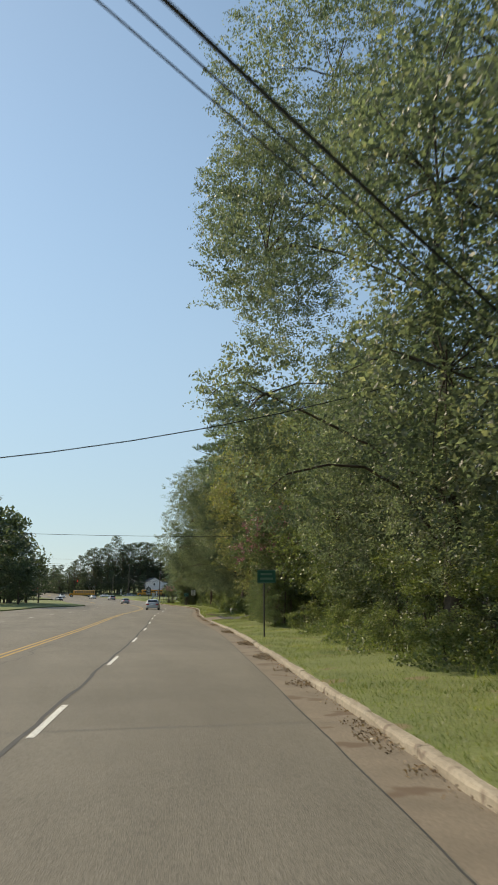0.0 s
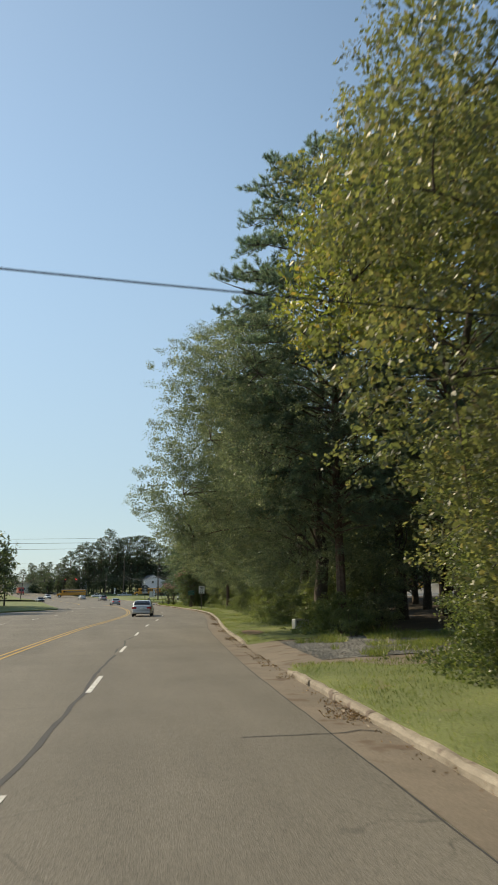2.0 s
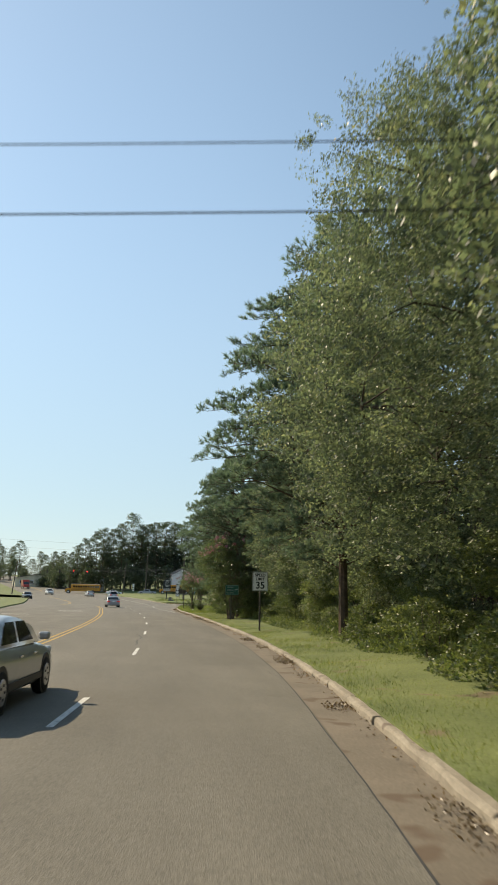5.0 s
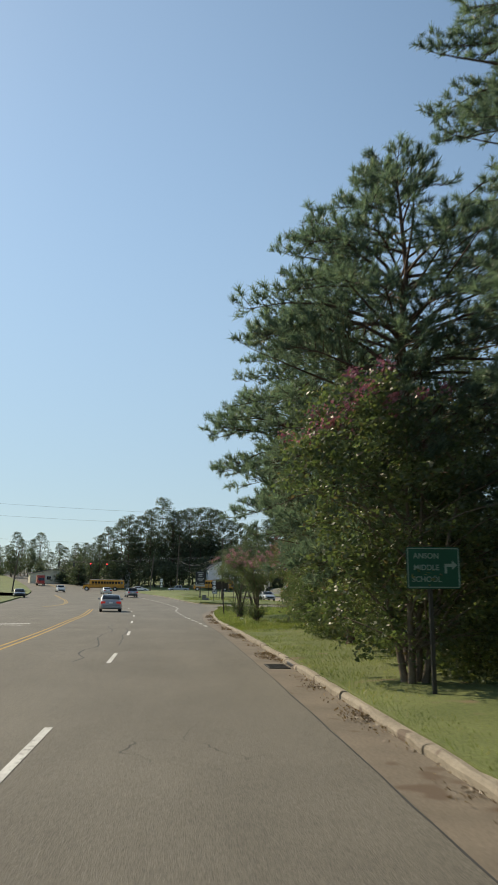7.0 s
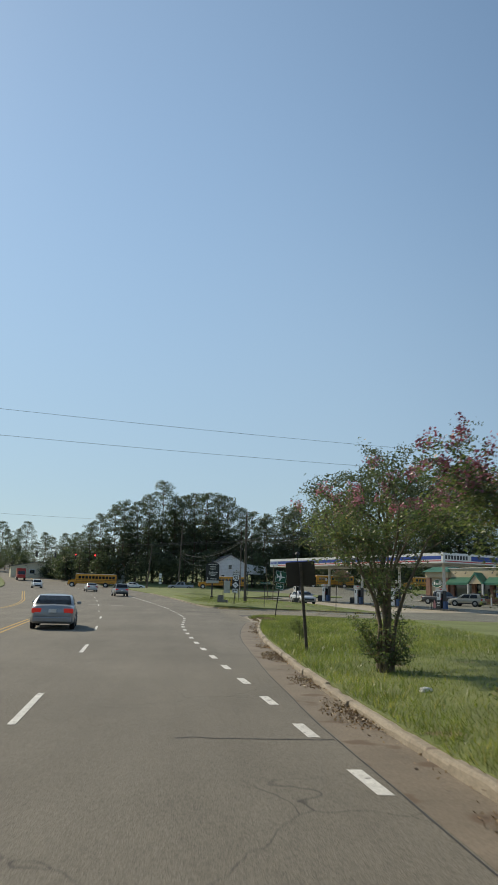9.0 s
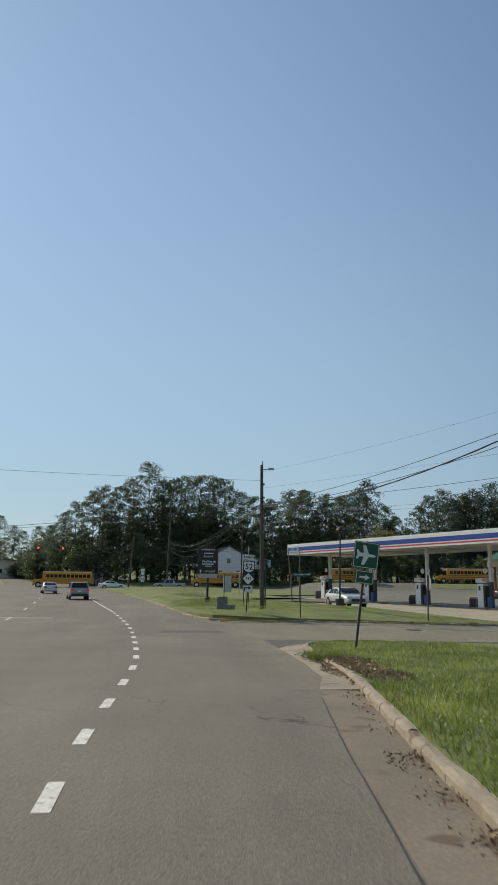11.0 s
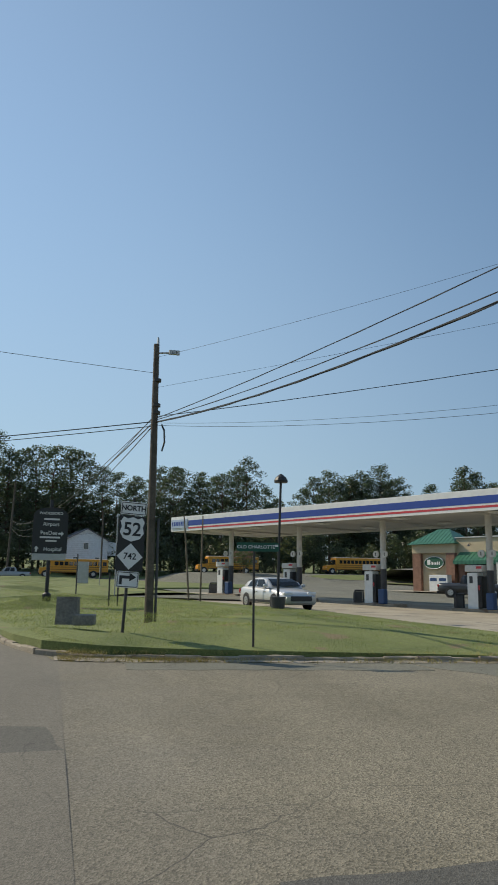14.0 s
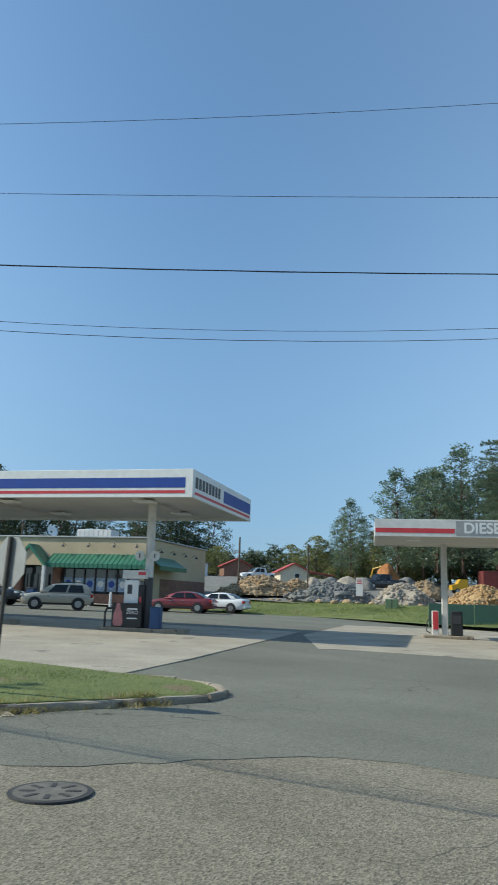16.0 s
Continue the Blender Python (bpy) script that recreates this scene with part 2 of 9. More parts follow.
M["myrtle_leaf"] = leaf_mat("myrtle_leaf", [(0.0, (0.085, 0.11, 0.065)), (0.6, (0.13, 0.155, 0.088)), (0.92, (0.165, 0.17, 0.095)), (1.0, (0.2, 0.13, 0.09))], 0.52, thru=(1.15, 1.4, 0.85))
M["blossom"] = leaf_mat("pink_blossom", [(0.0, (0.3, 0.1, 0.15)), (0.5, (0.42, 0.17, 0.25)), (1.0, (0.52, 0.27, 0.36))], 0.25, thru=(1.2, 0.9, 1.1))
M["bush_leaf"] = leaf_mat("bush_leaf", [(0.0, (0.09, 0.12, 0.058)), (0.6, (0.14, 0.17, 0.078)), (1.0, (0.21, 0.225, 0.105))], 0.45, thru=(1.25, 1.35, 0.85))
M["grass"] = leaf_mat("grass_blade", [(0.0, (0.105, 0.15, 0.04)), (0.5, (0.155, 0.2, 0.058)), (0.85, (0.22, 0.245, 0.085)), (1.0, (0.36, 0.31, 0.17))], 0.45)
M["dry_grass"] = leaf_mat("dry_grass", [(0.0, (0.2, 0.17, 0.07)), (0.6, (0.32, 0.26, 0.12)), (1.0, (0.42, 0.35, 0.18))], 0.3)
M["bronze_leaf"] = leaf_mat("bronze_leaf", [(0.0, (0.11, 0.13, 0.075)), (0.5, (0.165, 0.17, 0.098)), (0.85, (0.23, 0.17, 0.105)), (1.0, (0.28, 0.14, 0.12))], 0.55, thru=(1.25, 1.2, 0.85))
M["dry_leaf"] = leaf_mat("dry_leaf", [(0.0, (0.11, 0.065, 0.038)), (0.6, (0.23, 0.145, 0.085)), (1.0, (0.36, 0.26, 0.165))], 0.1)
M["galv"] = plain("galvanised_steel", (0.42, 0.42, 0.41), 0.45, 0.6)
M["dark_steel"] = plain("dark_steel", (0.06, 0.055, 0.05), 0.6, 0.3)
M["sign_back"] = plain("sign_back", (0.35, 0.35, 0.34), 0.5, 0.4)
M["brown_back"] = plain("brown_board_back", (0.055, 0.045, 0.035), 0.8)
M["sign_white"] = plain("sign_white", (0.72, 0.72, 0.7), 0.5, var=0.06)
M["sign_black"] = plain("sign_black", (0.02, 0.02, 0.02), 0.5)
M["sign_green"] = plain("sign_green", (0.01, 0.085, 0.05), 0.65)
# White lettering dimmed in its colour for both dirt and shade.
M["sign_dim"] = plain("dirty_shaded_lettering", (0.26, 0.33, 0.28), 0.6, var=0.15)
# White lettering darkened in its colour, as the sign stands in shade.
M["sign_faded"] = plain("shaded_lettering", (0.09, 0.17, 0.12), 0.6, var=0.15)
M["white"] = plain("white_enamel", (0.74, 0.74, 0.72), 0.4, var=0.07)
M["offwhite"] = plain("off_white_panel", (0.62, 0.61, 0.58), 0.5, var=0.1)
M["soffit"] = plain("soffit", (0.55, 0.53, 0.5), 0.6, var=0.08, scale=0.6)
M["blue"] = plain("canopy_blue", (0.02, 0.06, 0.3), 0.4, var=0.08)
M["red"] = plain("canopy_red", (0.55, 0.05, 0.06), 0.4, var=0.08)
M["black"] = plain("black_plastic", (0.018, 0.018, 0.02), 0.5)
M["charcoal"] = plain("charcoal", (0.05, 0.05, 0.055), 0.5)
M["bin_blue"] = plain("bin_blue", (0.02, 0.06, 0.16), 0.5)
M["stucco"] = surf("tan_stucco", (0.5, 0.4, 0.26), (0.6, 0.49, 0.33), 0.3, 30, 0.9, 0.2, 0.005)
M["brick"] = surf("brick_red", (0.19, 0.1, 0.07), (0.3, 0.165, 0.115), 2.5, 20, 0.9, 0.3)
M["mortar"] = surf("mortar", (0.3, 0.27, 0.23), (0.4, 0.37, 0.32), 2, 20, 0.95)
M["green_metal"] = plain("green_roof_metal", (0.045, 0.17, 0.105), 0.4, 0.1, var=0.15, scale=0.8)
M["window"] = glass_mat("window_glass", (0.03, 0.035, 0.04), 0.04)
M["car_glass"] = glass_mat("car_glass", (0.02, 0.023, 0.025), 0.03)
M["tyre"] = plain("tyre", (0.025, 0.025, 0.026), 0.85)
M["rim"] = plain("alloy_rim", (0.5, 0.5, 0.5), 0.3, 0.8)
M["tail"] = plain("tail_lamp", (0.4, 0.015, 0.015), 0.25)
M["tail_lit"] = glow("tail_lamp_lit", (0.6, 0.03, 0.02), 0.25)
M["head"] = plain("head_lamp", (0.7, 0.7, 0.7), 0.15)
M["chrome"] = plain("chrome", (0.6, 0.6, 0.6), 0.15, 0.9)
for key, c in (("silver", (0.5, 0.5, 0.49)), ("grey", (0.19, 0.2, 0.21)), ("steel_grey", (0.3, 0.31, 0.32)), ("tan", (0.4, 0.37, 0.3)), ("maroon", (0.17, 0.02, 0.025)),
               ("pearl", (0.75, 0.75, 0.74)), ("ink", (0.02, 0.021, 0.025)), ("blue_grey", (0.13, 0.17, 0.23)), ("brick_red", (0.3, 0.05, 0.035)), ("fire_red", (0.42, 0.03, 0.025))):
    M["paint_" + key] = plain("car_paint_" + key, c, 0.35, 0.25 if key in ("silver", "grey", "steel_grey", "tan") else 0.0, var=0.04, coat=0.7)
M["bus"] = plain("bus_yellow", (0.62, 0.27, 0.02), 0.4, var=0.08, scale=0.7)
M["clapboard"] = plain("clapboard_white", (0.62, 0.64, 0.66), 0.6)
M["roof_grey"] = plain("shingle_grey", (0.14, 0.14, 0.15), 0.85, var=0.25, scale=4)
M["roof_red"] = plain("red_sheet_roof", (0.45, 0.06, 0.045), 0.5, var=0.15)
M["cream"] = plain("cream_block", (0.62, 0.56, 0.42), 0.8)
M["stone_tan"] = surf("river_rock", (0.3, 0.2, 0.11), (0.52, 0.38, 0.22), 1.2, 6, 0.9, 0.9, 0.1)
M["stone_grey"] = surf("blue_gravel", (0.13, 0.135, 0.13), (0.25, 0.25, 0.235), 1.2, 9, 0.9, 0.8, 0.06)
M["sand"] = surf("pale_sand", (0.33, 0.28, 0.22), (0.45, 0.39, 0.31), 0.8, 9, 0.95, 0.5, 0.04)
M["clay"] = surf("orange_clay", (0.38, 0.15, 0.05), (0.55, 0.25, 0.09), 0.8, 8, 0.95, 0.5, 0.05)
M["mulch"] = surf("yellow_mulch", (0.36, 0.225, 0.1), (0.5, 0.33, 0.16), 0.8, 9, 0.95, 0.5, 0.04)
M["fence_green"] = plain("green_mesh_fence", (0.015, 0.06, 0.045), 0.7)
M["cabinet_green"] = plain("cabinet_green", (0.1, 0.16, 0.09), 0.6)
M["machine_yellow"] = plain("machine_yellow", (0.6, 0.34, 0.02), 0.45)
M["box_red"] = plain("container_red", (0.2, 0.045, 0.04), 0.6, var=0.2)
M["iron"] = surf("cast_iron", (0.05, 0.045, 0.04), (0.11, 0.1, 0.085), 5, 40, 0.7, 0.5, 0.01, metal=0.4)
M["poster"] = plain("poster_blue", (0.3, 0.38, 0.5), 0.4, var=0.5, scale=5)
M["signal_red"] = glow("signal_red_lamp", (1.0, 0.03, 0.03), 5.0)
M["box_stone"] = surf("weathered_cabinet", (0.15, 0.138, 0.115), (0.27, 0.245, 0.205), 2, 16, 0.85, 0.3, where="obj")


# ---- mesh helpers ----
def finish(name, me, mat, parent=None, label="", smooth=False):
    ob = new(name, me)
    if mat is not None:
        me.materials.append(M[mat] if isinstance(mat, str) else mat)
    if smooth:
        me.polygons.foreach_set("use_smooth", [True] * len(me.polygons))
    if parent is not None:
        ob.parent = parent
    if label:
        tagged(ob, label)
    return ob


def part(name, bm, mat, parent=None, label="", smooth=False):
    me = bpy.data.meshes.new(name)
    bm.to_mesh(me)
    bm.free()
    return finish(name, me, mat, parent, label, smooth)


def thing(name, m, label, category, group="", kind=""):
    ob = new(name)
    ob.matrix_basis = m
    return tagged(ob, label, category, group, kind)


def box(bm, c, s, rot=None, bevel=0.0, segs=1):
    m = Matrix.Translation(c) @ (rot.to_4x4() if rot is not None else Matrix.Identity(4)) @ Matrix.Diagonal((*s, 1))
    r = bmesh.ops.create_cube(bm, size=1.0, matrix=m)
    if bevel:
        es = list({e for v in r["verts"] for e in v.link_edges})
        bmesh.ops.bevel(bm, geom=es, offset=bevel, segments=segs, profile=0.5, affect="EDGES")
    return bm


def tube(bm, pts, radii, seg=8, caps=True):
    rings = []
    n = len(pts)
    pts = [Vector(p) for p in pts]
    for i, p in enumerate(pts):
        d = (pts[min(i + 1, n - 1)] - pts[max(i - 1, 0)]).normalized()
        a = d.orthogonal().normalized()
        b = d.cross(a)
        r = radii[i] if isinstance(radii, (list, tuple)) else radii
        rings.append([bm.verts.new(p + (a * math.cos(k * 2 * math.pi / seg) + b * math.sin(k * 2 * math.pi / seg)) * r) for k in range(seg)])
    for r0, r1 in zip(rings, rings[1:]):
        a0, a1 = (r0[0].co - r0[seg // 2].co), (r1[0].co - r1[seg // 2].co)
        best = max(range(seg), key=lambda s: sum((r0[k].co - pts[0]).dot(r1[(k + s) % seg].co - pts[0]) for k in range(0, seg, 2)))
        for k in range(seg):
            bm.faces.new((r0[k], r0[(k + 1) % seg], r1[(k + 1 + best) % seg], r1[(k + best) % seg]))
    if caps and seg > 2:
        bm.faces.new(rings[0][::-1])
        bm.faces.new(rings[-1])
    return bm


def prism(bm, outline, z0, z1, axis="z"):
    """An outline of (a, b) drawn up from z0 to z1 along an axis."""
    def at(a, b, c):
        return {"z": (a, b, c), "x": (c, a, b), "y": (a, c, b)}[axis]
    lo = [bm.verts.new(at(a, b, z0)) for a, b in outline]
    hi = [bm.verts.new(at(a, b, z1)) for a, b in outline]
    n = len(outline)
    fs = [bm.faces.new(lo[::-1]), bm.faces.new(hi)]
    for i in range(n):
        fs.append(bm.faces.new((lo[i], lo[(i + 1) % n], hi[(i + 1) % n], hi[i])))
    bmesh.ops.recalc_face_normals(bm, faces=fs)
    return bm


def raw_mesh(name, verts, k):
    """A mesh of loose polygons with k corners each, from an array of n * k places."""
    verts = np.asarray(verts, dtype=np.float32).reshape(-1, 3)
    n = len(verts) // k
    me = bpy.data.meshes.new(name)
    me.vertices.add(n * k)
    me.vertices.foreach_set("co", verts.ravel())
    me.loops.add(n * k)
    me.loops.foreach_set("vertex_index", np.arange(n * k, dtype=np.int32))
    me.polygons.add(n)
    me.polygons.foreach_set("loop_start", np.arange(0, n * k, k, dtype=np.int32))
    me.update(calc_edges=True)
    return me


def grid_mesh(name, rows):
    """A sheet through rows of places."""
    nr, nc = len(rows), len(rows[0])
    vs = [tuple(p) for r in rows for p in r]
    fs = [(i * nc + j, i * nc + j + 1, (i + 1) * nc + j + 1, (i + 1) * nc + j) for i in range(nr - 1) for j in range(nc - 1)]
    me = bpy.data.meshes.new(name)
    me.from_pydata(vs, [], fs)
    me.update()
    return me


def text_mesh(name, words, size, m, mat, parent, depth=0.004, bold=0.0):
    cu = bpy.data.curves.new(name, "FONT")
    cu.body, cu.size, cu.align_x, cu.align_y, cu.extrude, cu.offset = words, size, "CENTER", "CENTER", depth, bold
    tmp = bpy.data.objects.new(name, cu)
    me = bpy.data.meshes.new_from_object(tmp)
    bpy.data.objects.remove(tmp)
    ob = finish(name, me, mat, parent)
    ob.matrix_basis = m
    return ob


def smooth_curve(knots):
    ys = np.array([k[0] for k in knots], float)
    xs = np.array([k[1] for k in knots], float)
    d = np.gradient(xs, ys)

    def f(y):
        i = int(np.clip(np.searchsorted(ys, y) - 1, 0, len(ys) - 2))
        w = ys[i + 1] - ys[i]
        t = (y - ys[i]) / w
        if t < 0:
            return xs[0] + d[0] * (y - ys[0])
        if t > 1:
            return xs[-1] + d[-1] * (y - ys[-1])
        return float((2 * t**3 - 3 * t**2 + 1) * xs[i] + (t**3 - 2 * t**2 + t) * w * d[i] + (3 * t**2 - 2 * t**3) * xs[i + 1] + (t**3 - t**2) * w * d[i + 1])
    return f


# ---- the lie of the land: kerb, lane line and centre line as x over y ----
kerb_x = smooth_curve([(-260, -24.1), (-140, -11.35), (-120, -9.3), (-100, -7.2), (-80, -5.22), (-60, -3.85), (-48, -2.82), (-40, -2.05), (-20, 0.4), (0, 2.4), (10, 2.85), (25, 3.0), (40, 2.95), (55, 2.74), (65, 2.47), (75, 2.6), (85, 3.0), (92, 3.65), (98, 4.35)])
lane_x = smooth_curve([(-260, -28.5), (-120, -13.9), (-107, -12.6), (-85, -10.4), (-70, -9.0), (-52, -7.55), (-34, -5.9), (-15, -3.6), (0, -2.2), (17, -1.6), (28, -1.45), (39, -1.5), (52, -1.85), (65, -2.5), (78, -3.15), (91, -4.2), (110, -5.9), (150, -10.6), (200, -18.5), (240, -26.5), (300, -42), (400, -72), (520, -112)])
turn_x = smooth_curve([(56, 2.0), (61, 1.6), (66, 1.28), (72, 0.85), (80, 0.33), (92, -0.1), (104, 0.0), (111, -0.4), (118, -0.95), (126, -1.9), (134, -3.0)])
lawn_x = smooth_curve([(124, 3.3), (127, 2.3), (131, 1.6), (136, 1.0), (142, 0.3), (149, -0.5), (164, -2.6), (180, -5.1), (200, -8.4), (226, -13.2)])


def centre_x(y):
    return lane_x(y) - 3.65


def land(x, y):
    b = 0.0145 * max(y - 115, 0) + (0.032 * (y - 240) if y > 240 else 0)
    k = min(max((y - 121) / 5, 0), 1) * min(max((x - 1) / 3, 0), 1)
    return b + k * max(-0.02 * (x - 22), 0)


# ---- structure: ground, roads, kerbs, verges ----
def ys_range(a, b, step):
    n = max(2, int(round((b - a) / step)) + 1)
    return [a + (b - a) * i / (n - 1) for i in range(n)]


def setting(ob, label, category):
    return tagged(ob, label, category, kind="structure")


gx = [-1500, -700, -350, -180, -100, -60, -30, -10, 10, 30, 60, 100, 180, 350, 700, 1500]
gy = [-1500, -700, -400, -260, -180, -100, -40, 20, 80, 115, 160, 200, 240, 300, 380, 480, 600, 900, 1800]
ground = finish("ground", grid_mesh("ground", [[(x, y, land(x, min(y, 520)) - 0.32) for x in gx] for y in gy]), "turf")
setting(ground, "grassy open ground reaching to the horizon", "ground")


def left_edge(y):
    # wider before the turning places across the road
    wide = min(1.0, max(0.0, (44 - y) / 30)) * min(1.0, max(0.0, (y + 130) / 40))
    return centre_x(y) - 8.6 - 0.05 * min(max(y - 20, 0), 60) - 8.5 * wide * wide * (3 - 2 * wide)


def right_edge(y):
    if y <= 98:
        return kerb_x(y) - 0.75
    if y < 124:
        return 2.6 + (y - 98) / 26 * 0.7
    return lawn_x(min(y, 226)) if y < 226 else centre_x(y) + 12


road = finish("road", grid_mesh("road", [[(left_edge(y) + (right_edge(y) - left_edge(y)) * f, y, land(-40, y)) for f in (0, 0.25, 0.5, 0.75, 1)] for y in ys_range(-260, 520, 4)]), "asphalt")
setting(road, "worn grey asphalt road with faded lane lines", "road")


def ribbon(name, fx, y0, y1, w, mat, parent, dz=0.006, step=3.0):
    rows = []
    for y in ys_range(y0, y1, step):
        x = fx(y)
        rows.append([(x - w / 2, y, land(-40, y) + dz), (x + w / 2, y, land(-40, y) + dz)])
    return finish(name, grid_mesh(name, rows), mat, parent)


for off in (-0.14, 0.14):
    ribbon("centre_line", lambda y: centre_x(y) + off, -240, 96, 0.1, "yellow_paint", road)
swing = smooth_curve([(100, -14.6), (110, -14.2), (120, -14.4), (132, -16.0), (150, -19.5), (175, -24.5)])
for off in (-0.14, 0.14):
    ribbon("centre_line", lambda y: swing(y) + off, 104, 175, 0.1, "yellow_paint", road)
    ribbon("centre_line", lambda y: centre_x(y) - 3 + off, 250, 420, 0.12, "yellow_paint", road)
DASH = [-9.5 - 10.75 * i - (1.35 if i else 0) for i in range(21)] + [3.3 + 12.13 * i for i in range(5)] + [63.8, 75.2, 87.0, 99.0]
for k in DASH:
    ribbon("lane_dash", lane_x, k, k + 3.05, 0.11, "white_paint", road)
k = 60.4
while k < 133:
    ribbon("turn_dash", turn_x, k, k + 1.0, 0.16, "white_paint", road, step=0.5)
    k += 2.74
for i in range(12):
    ribbon("lane_dash", lambda y: lane_x(y) - 0.2, 112 + i * 12.19, 115 + i * 12.19, 0.11, "white_paint", road)
    ribbon("lane_dash", lambda y: centre_x(y) - 7.2, -110 + i * 12.19, -107 + i * 12.19, 0.11, "white_paint", road)
ribbon("lane_line", lambda y: turn_x(134) - 0.16 * (y - 134), 134, 168, 0.12, "white_paint", road)
ribbon("stop_line", lambda y: -7.2, 126.2, 126.5, 3.2, "white_paint", road)
for x0, y0 in ((-9.0, 60.0), (-9.0, 62.0), (-12.5, 47)):
    ribbon("turn_mark", lambda y: x0, y0, y0 + 0.5, 2.6, "white_paint", road)
# tar-filled seams
rng = random.Random(5)


def seam(fx, y0, y1, w=0.05, wob=0.05, name="tar_seam"):
    ph = rng.uniform(0, 9)
    rows = []
    for y in ys_range(y0, y1, 0.6):
        x = fx(y) + wob * (noise.noise((y * 0.35, ph, 0)) + 0.5 * noise.noise((y * 1.4, ph, 3)))
        ww = w * (0.7 + 0.6 * abs(noise.noise((y * 0.8, ph, 7))))
        rows.append([(x - ww / 2, y, land(-40, y) + 0.004), (x + ww / 2, y, land(-40, y) + 0.004)])
    finish(name, grid_mesh(name, rows), "tar", road)


seam(lambda y: lane_x(y) - 0.12, -125, -55, 0.09, 0.08)
seam(lambda y: lane_x(y) - 0.15, -54, -44, 0.07, 0.2)
seam(lambda y: lane_x(y) - 0.2, 8, 16, 0.06, 0.25)
seam(lambda y: lane_x(y) - 0.9, 40, 62, 0.06, 0.4)
seam(lambda y: lane_x(y) - 0.1, 46, 58, 0.05, 0.2)
seam(lambda y: right_edge(y) - 0.02, -130, 97, 0.026, 0.03)
seam(lambda y: lane_x(y) - 3.0, -118, -70, 0.04, 0.3)
for yy, xa, xb in ((-70, -6.5, -4.6), (-52.5, -4.8, -3.1), (-50.5, -4.8, -3.0), (-26, -1.6, 0.6), (9.5, -0.2, 2.3), (63, -0.3, 1.7), (78, -0.4, 1.6), (88, -3.2, 1.2)):
    rows = [[(xa + (xb - xa) * t, yy + 0.25 * noise.noise((t * 4, yy, 0)) + s, 0.004) for t in np.linspace(0, 1, 9)] for s in (0.0, 0.04)]
    finish("tar_seam", grid_mesh("tar_seam", rows), "tar", road)

gutter = finish("gutter", grid_mesh("gutter", [[(kerb_x(y) - 0.75, y, 0.001), (kerb_x(y) - 0.3, y, -0.005), (kerb_x(y) + 0.05, y, -0.012)] for y in ys_range(-260, 98, 2)]), "gutter")
setting(gutter, "stained brown concrete gutter along the kerb", "gutter")

# driveway apron across the verge
DRIVE = (-61.4, -52.0)


def in_drive(y):
    return DRIVE[0] < y < DRIVE[1]


def verge_rows(y0, y1, offs, step=2.0, edge=kerb_x, sign=1, lift=0.0):
    rows = []
    for y in ys_range(y0, y1, step):
        row = []
        for o, z in offs:
            x = edge(y) + sign * o
            if edge is kerb_x and o > 0.14 and z > 0:
                end = min(1.0, max(0.0, min(abs(y - DRIVE[0]), abs(y - DRIVE[1])) / 0.9))
                z = z * end + (1 - end) * (float(np.interp(o, [0, 1, 2.2, 3.3, 9, 20], [0.0, 0.11, 0.17, 0.2, 0.36, 0.6])) + 0.012)
            wob = 0.05 * noise.noise((x * 0.5, y * 0.5, 2)) + 0.12 * noise.noise((x * 0.12, y * 0.12, 5)) * min(o / 3, 1)
            row.append((x, y, land(-40, y) + z + lift + wob * min(1.0, o * 2)))
        rows.append(row)
    return rows


NEAR = [(0.15, -0.3), (0.152, 0.13), (0.5, 0.15), (1.2, 0.17), (2.4, 0.2), (3.6, 0.24), (5.2, 0.28)]
FAR = [(5.1, 0.26), (7, 0.32), (10, 0.4), (15, 0.55), (24, 0.8), (45, 1.2), (120, 1.6), (400, 2.0)]
for a, b in ((-260, DRIVE[0]), (DRIVE[1], 56)):
    v = finish("verge", grid_mesh("verge", verge_rows(a, b, NEAR, 1.0)), "turf")
    setting(v, "mown green grass verge beside the kerb", "grass verge")
v = finish("verge", grid_mesh("verge", verge_rows(56, 98, NEAR + [(9, 0.3), (16, 0.3), (30, 0.25), (60, 0.2), (150, 0.3)])), "turf")
setting(v, "open mown lawn between road and side street", "lawn")
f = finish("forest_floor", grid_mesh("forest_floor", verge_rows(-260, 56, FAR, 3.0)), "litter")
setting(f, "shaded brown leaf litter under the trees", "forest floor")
rows = []
for y in ys_range(-48.4, -44.2, 0.3):
    f_ = max(0.0, 1 - ((y + 46.3) / 2.15) ** 2) ** 0.5
    a_, b_ = 0.75 - (0.3 + 0.12 * noise.noise((y * 1.3, 2, 0))) * f_, 0.8 + (0.5 + 0.25 * noise.noise((y * 1.1, 7, 0))) * f_
    rows.append(verge_rows(y, y + 0.01, [(o, float(np.interp(o, (0.5, 1.2, 2.4), (0.15, 0.17, 0.2)))) for o in (a_, (a_ + b_) / 2, b_)], 1.0, lift=0.018)[0])
bare = finish("bare_patch", grid_mesh("bare_patch", rows), "soil")
setting(bare, "bare patch of red clay worn into the verge", "bare earth")
apron = finish("driveway", grid_mesh("driveway", [[(kerb_x(y) + o, y, z) for o, z in ((0.02, 0.0), (1.0, 0.11), (2.2, 0.17), (3.3, 0.2), (9, 0.36), (20, 0.6))] for y in ys_range(DRIVE[0] - 1.7, DRIVE[1] + 1.7, 0.8)]), "gutter")
setting(apron, "stained concrete driveway apron over the kerb", "driveway")
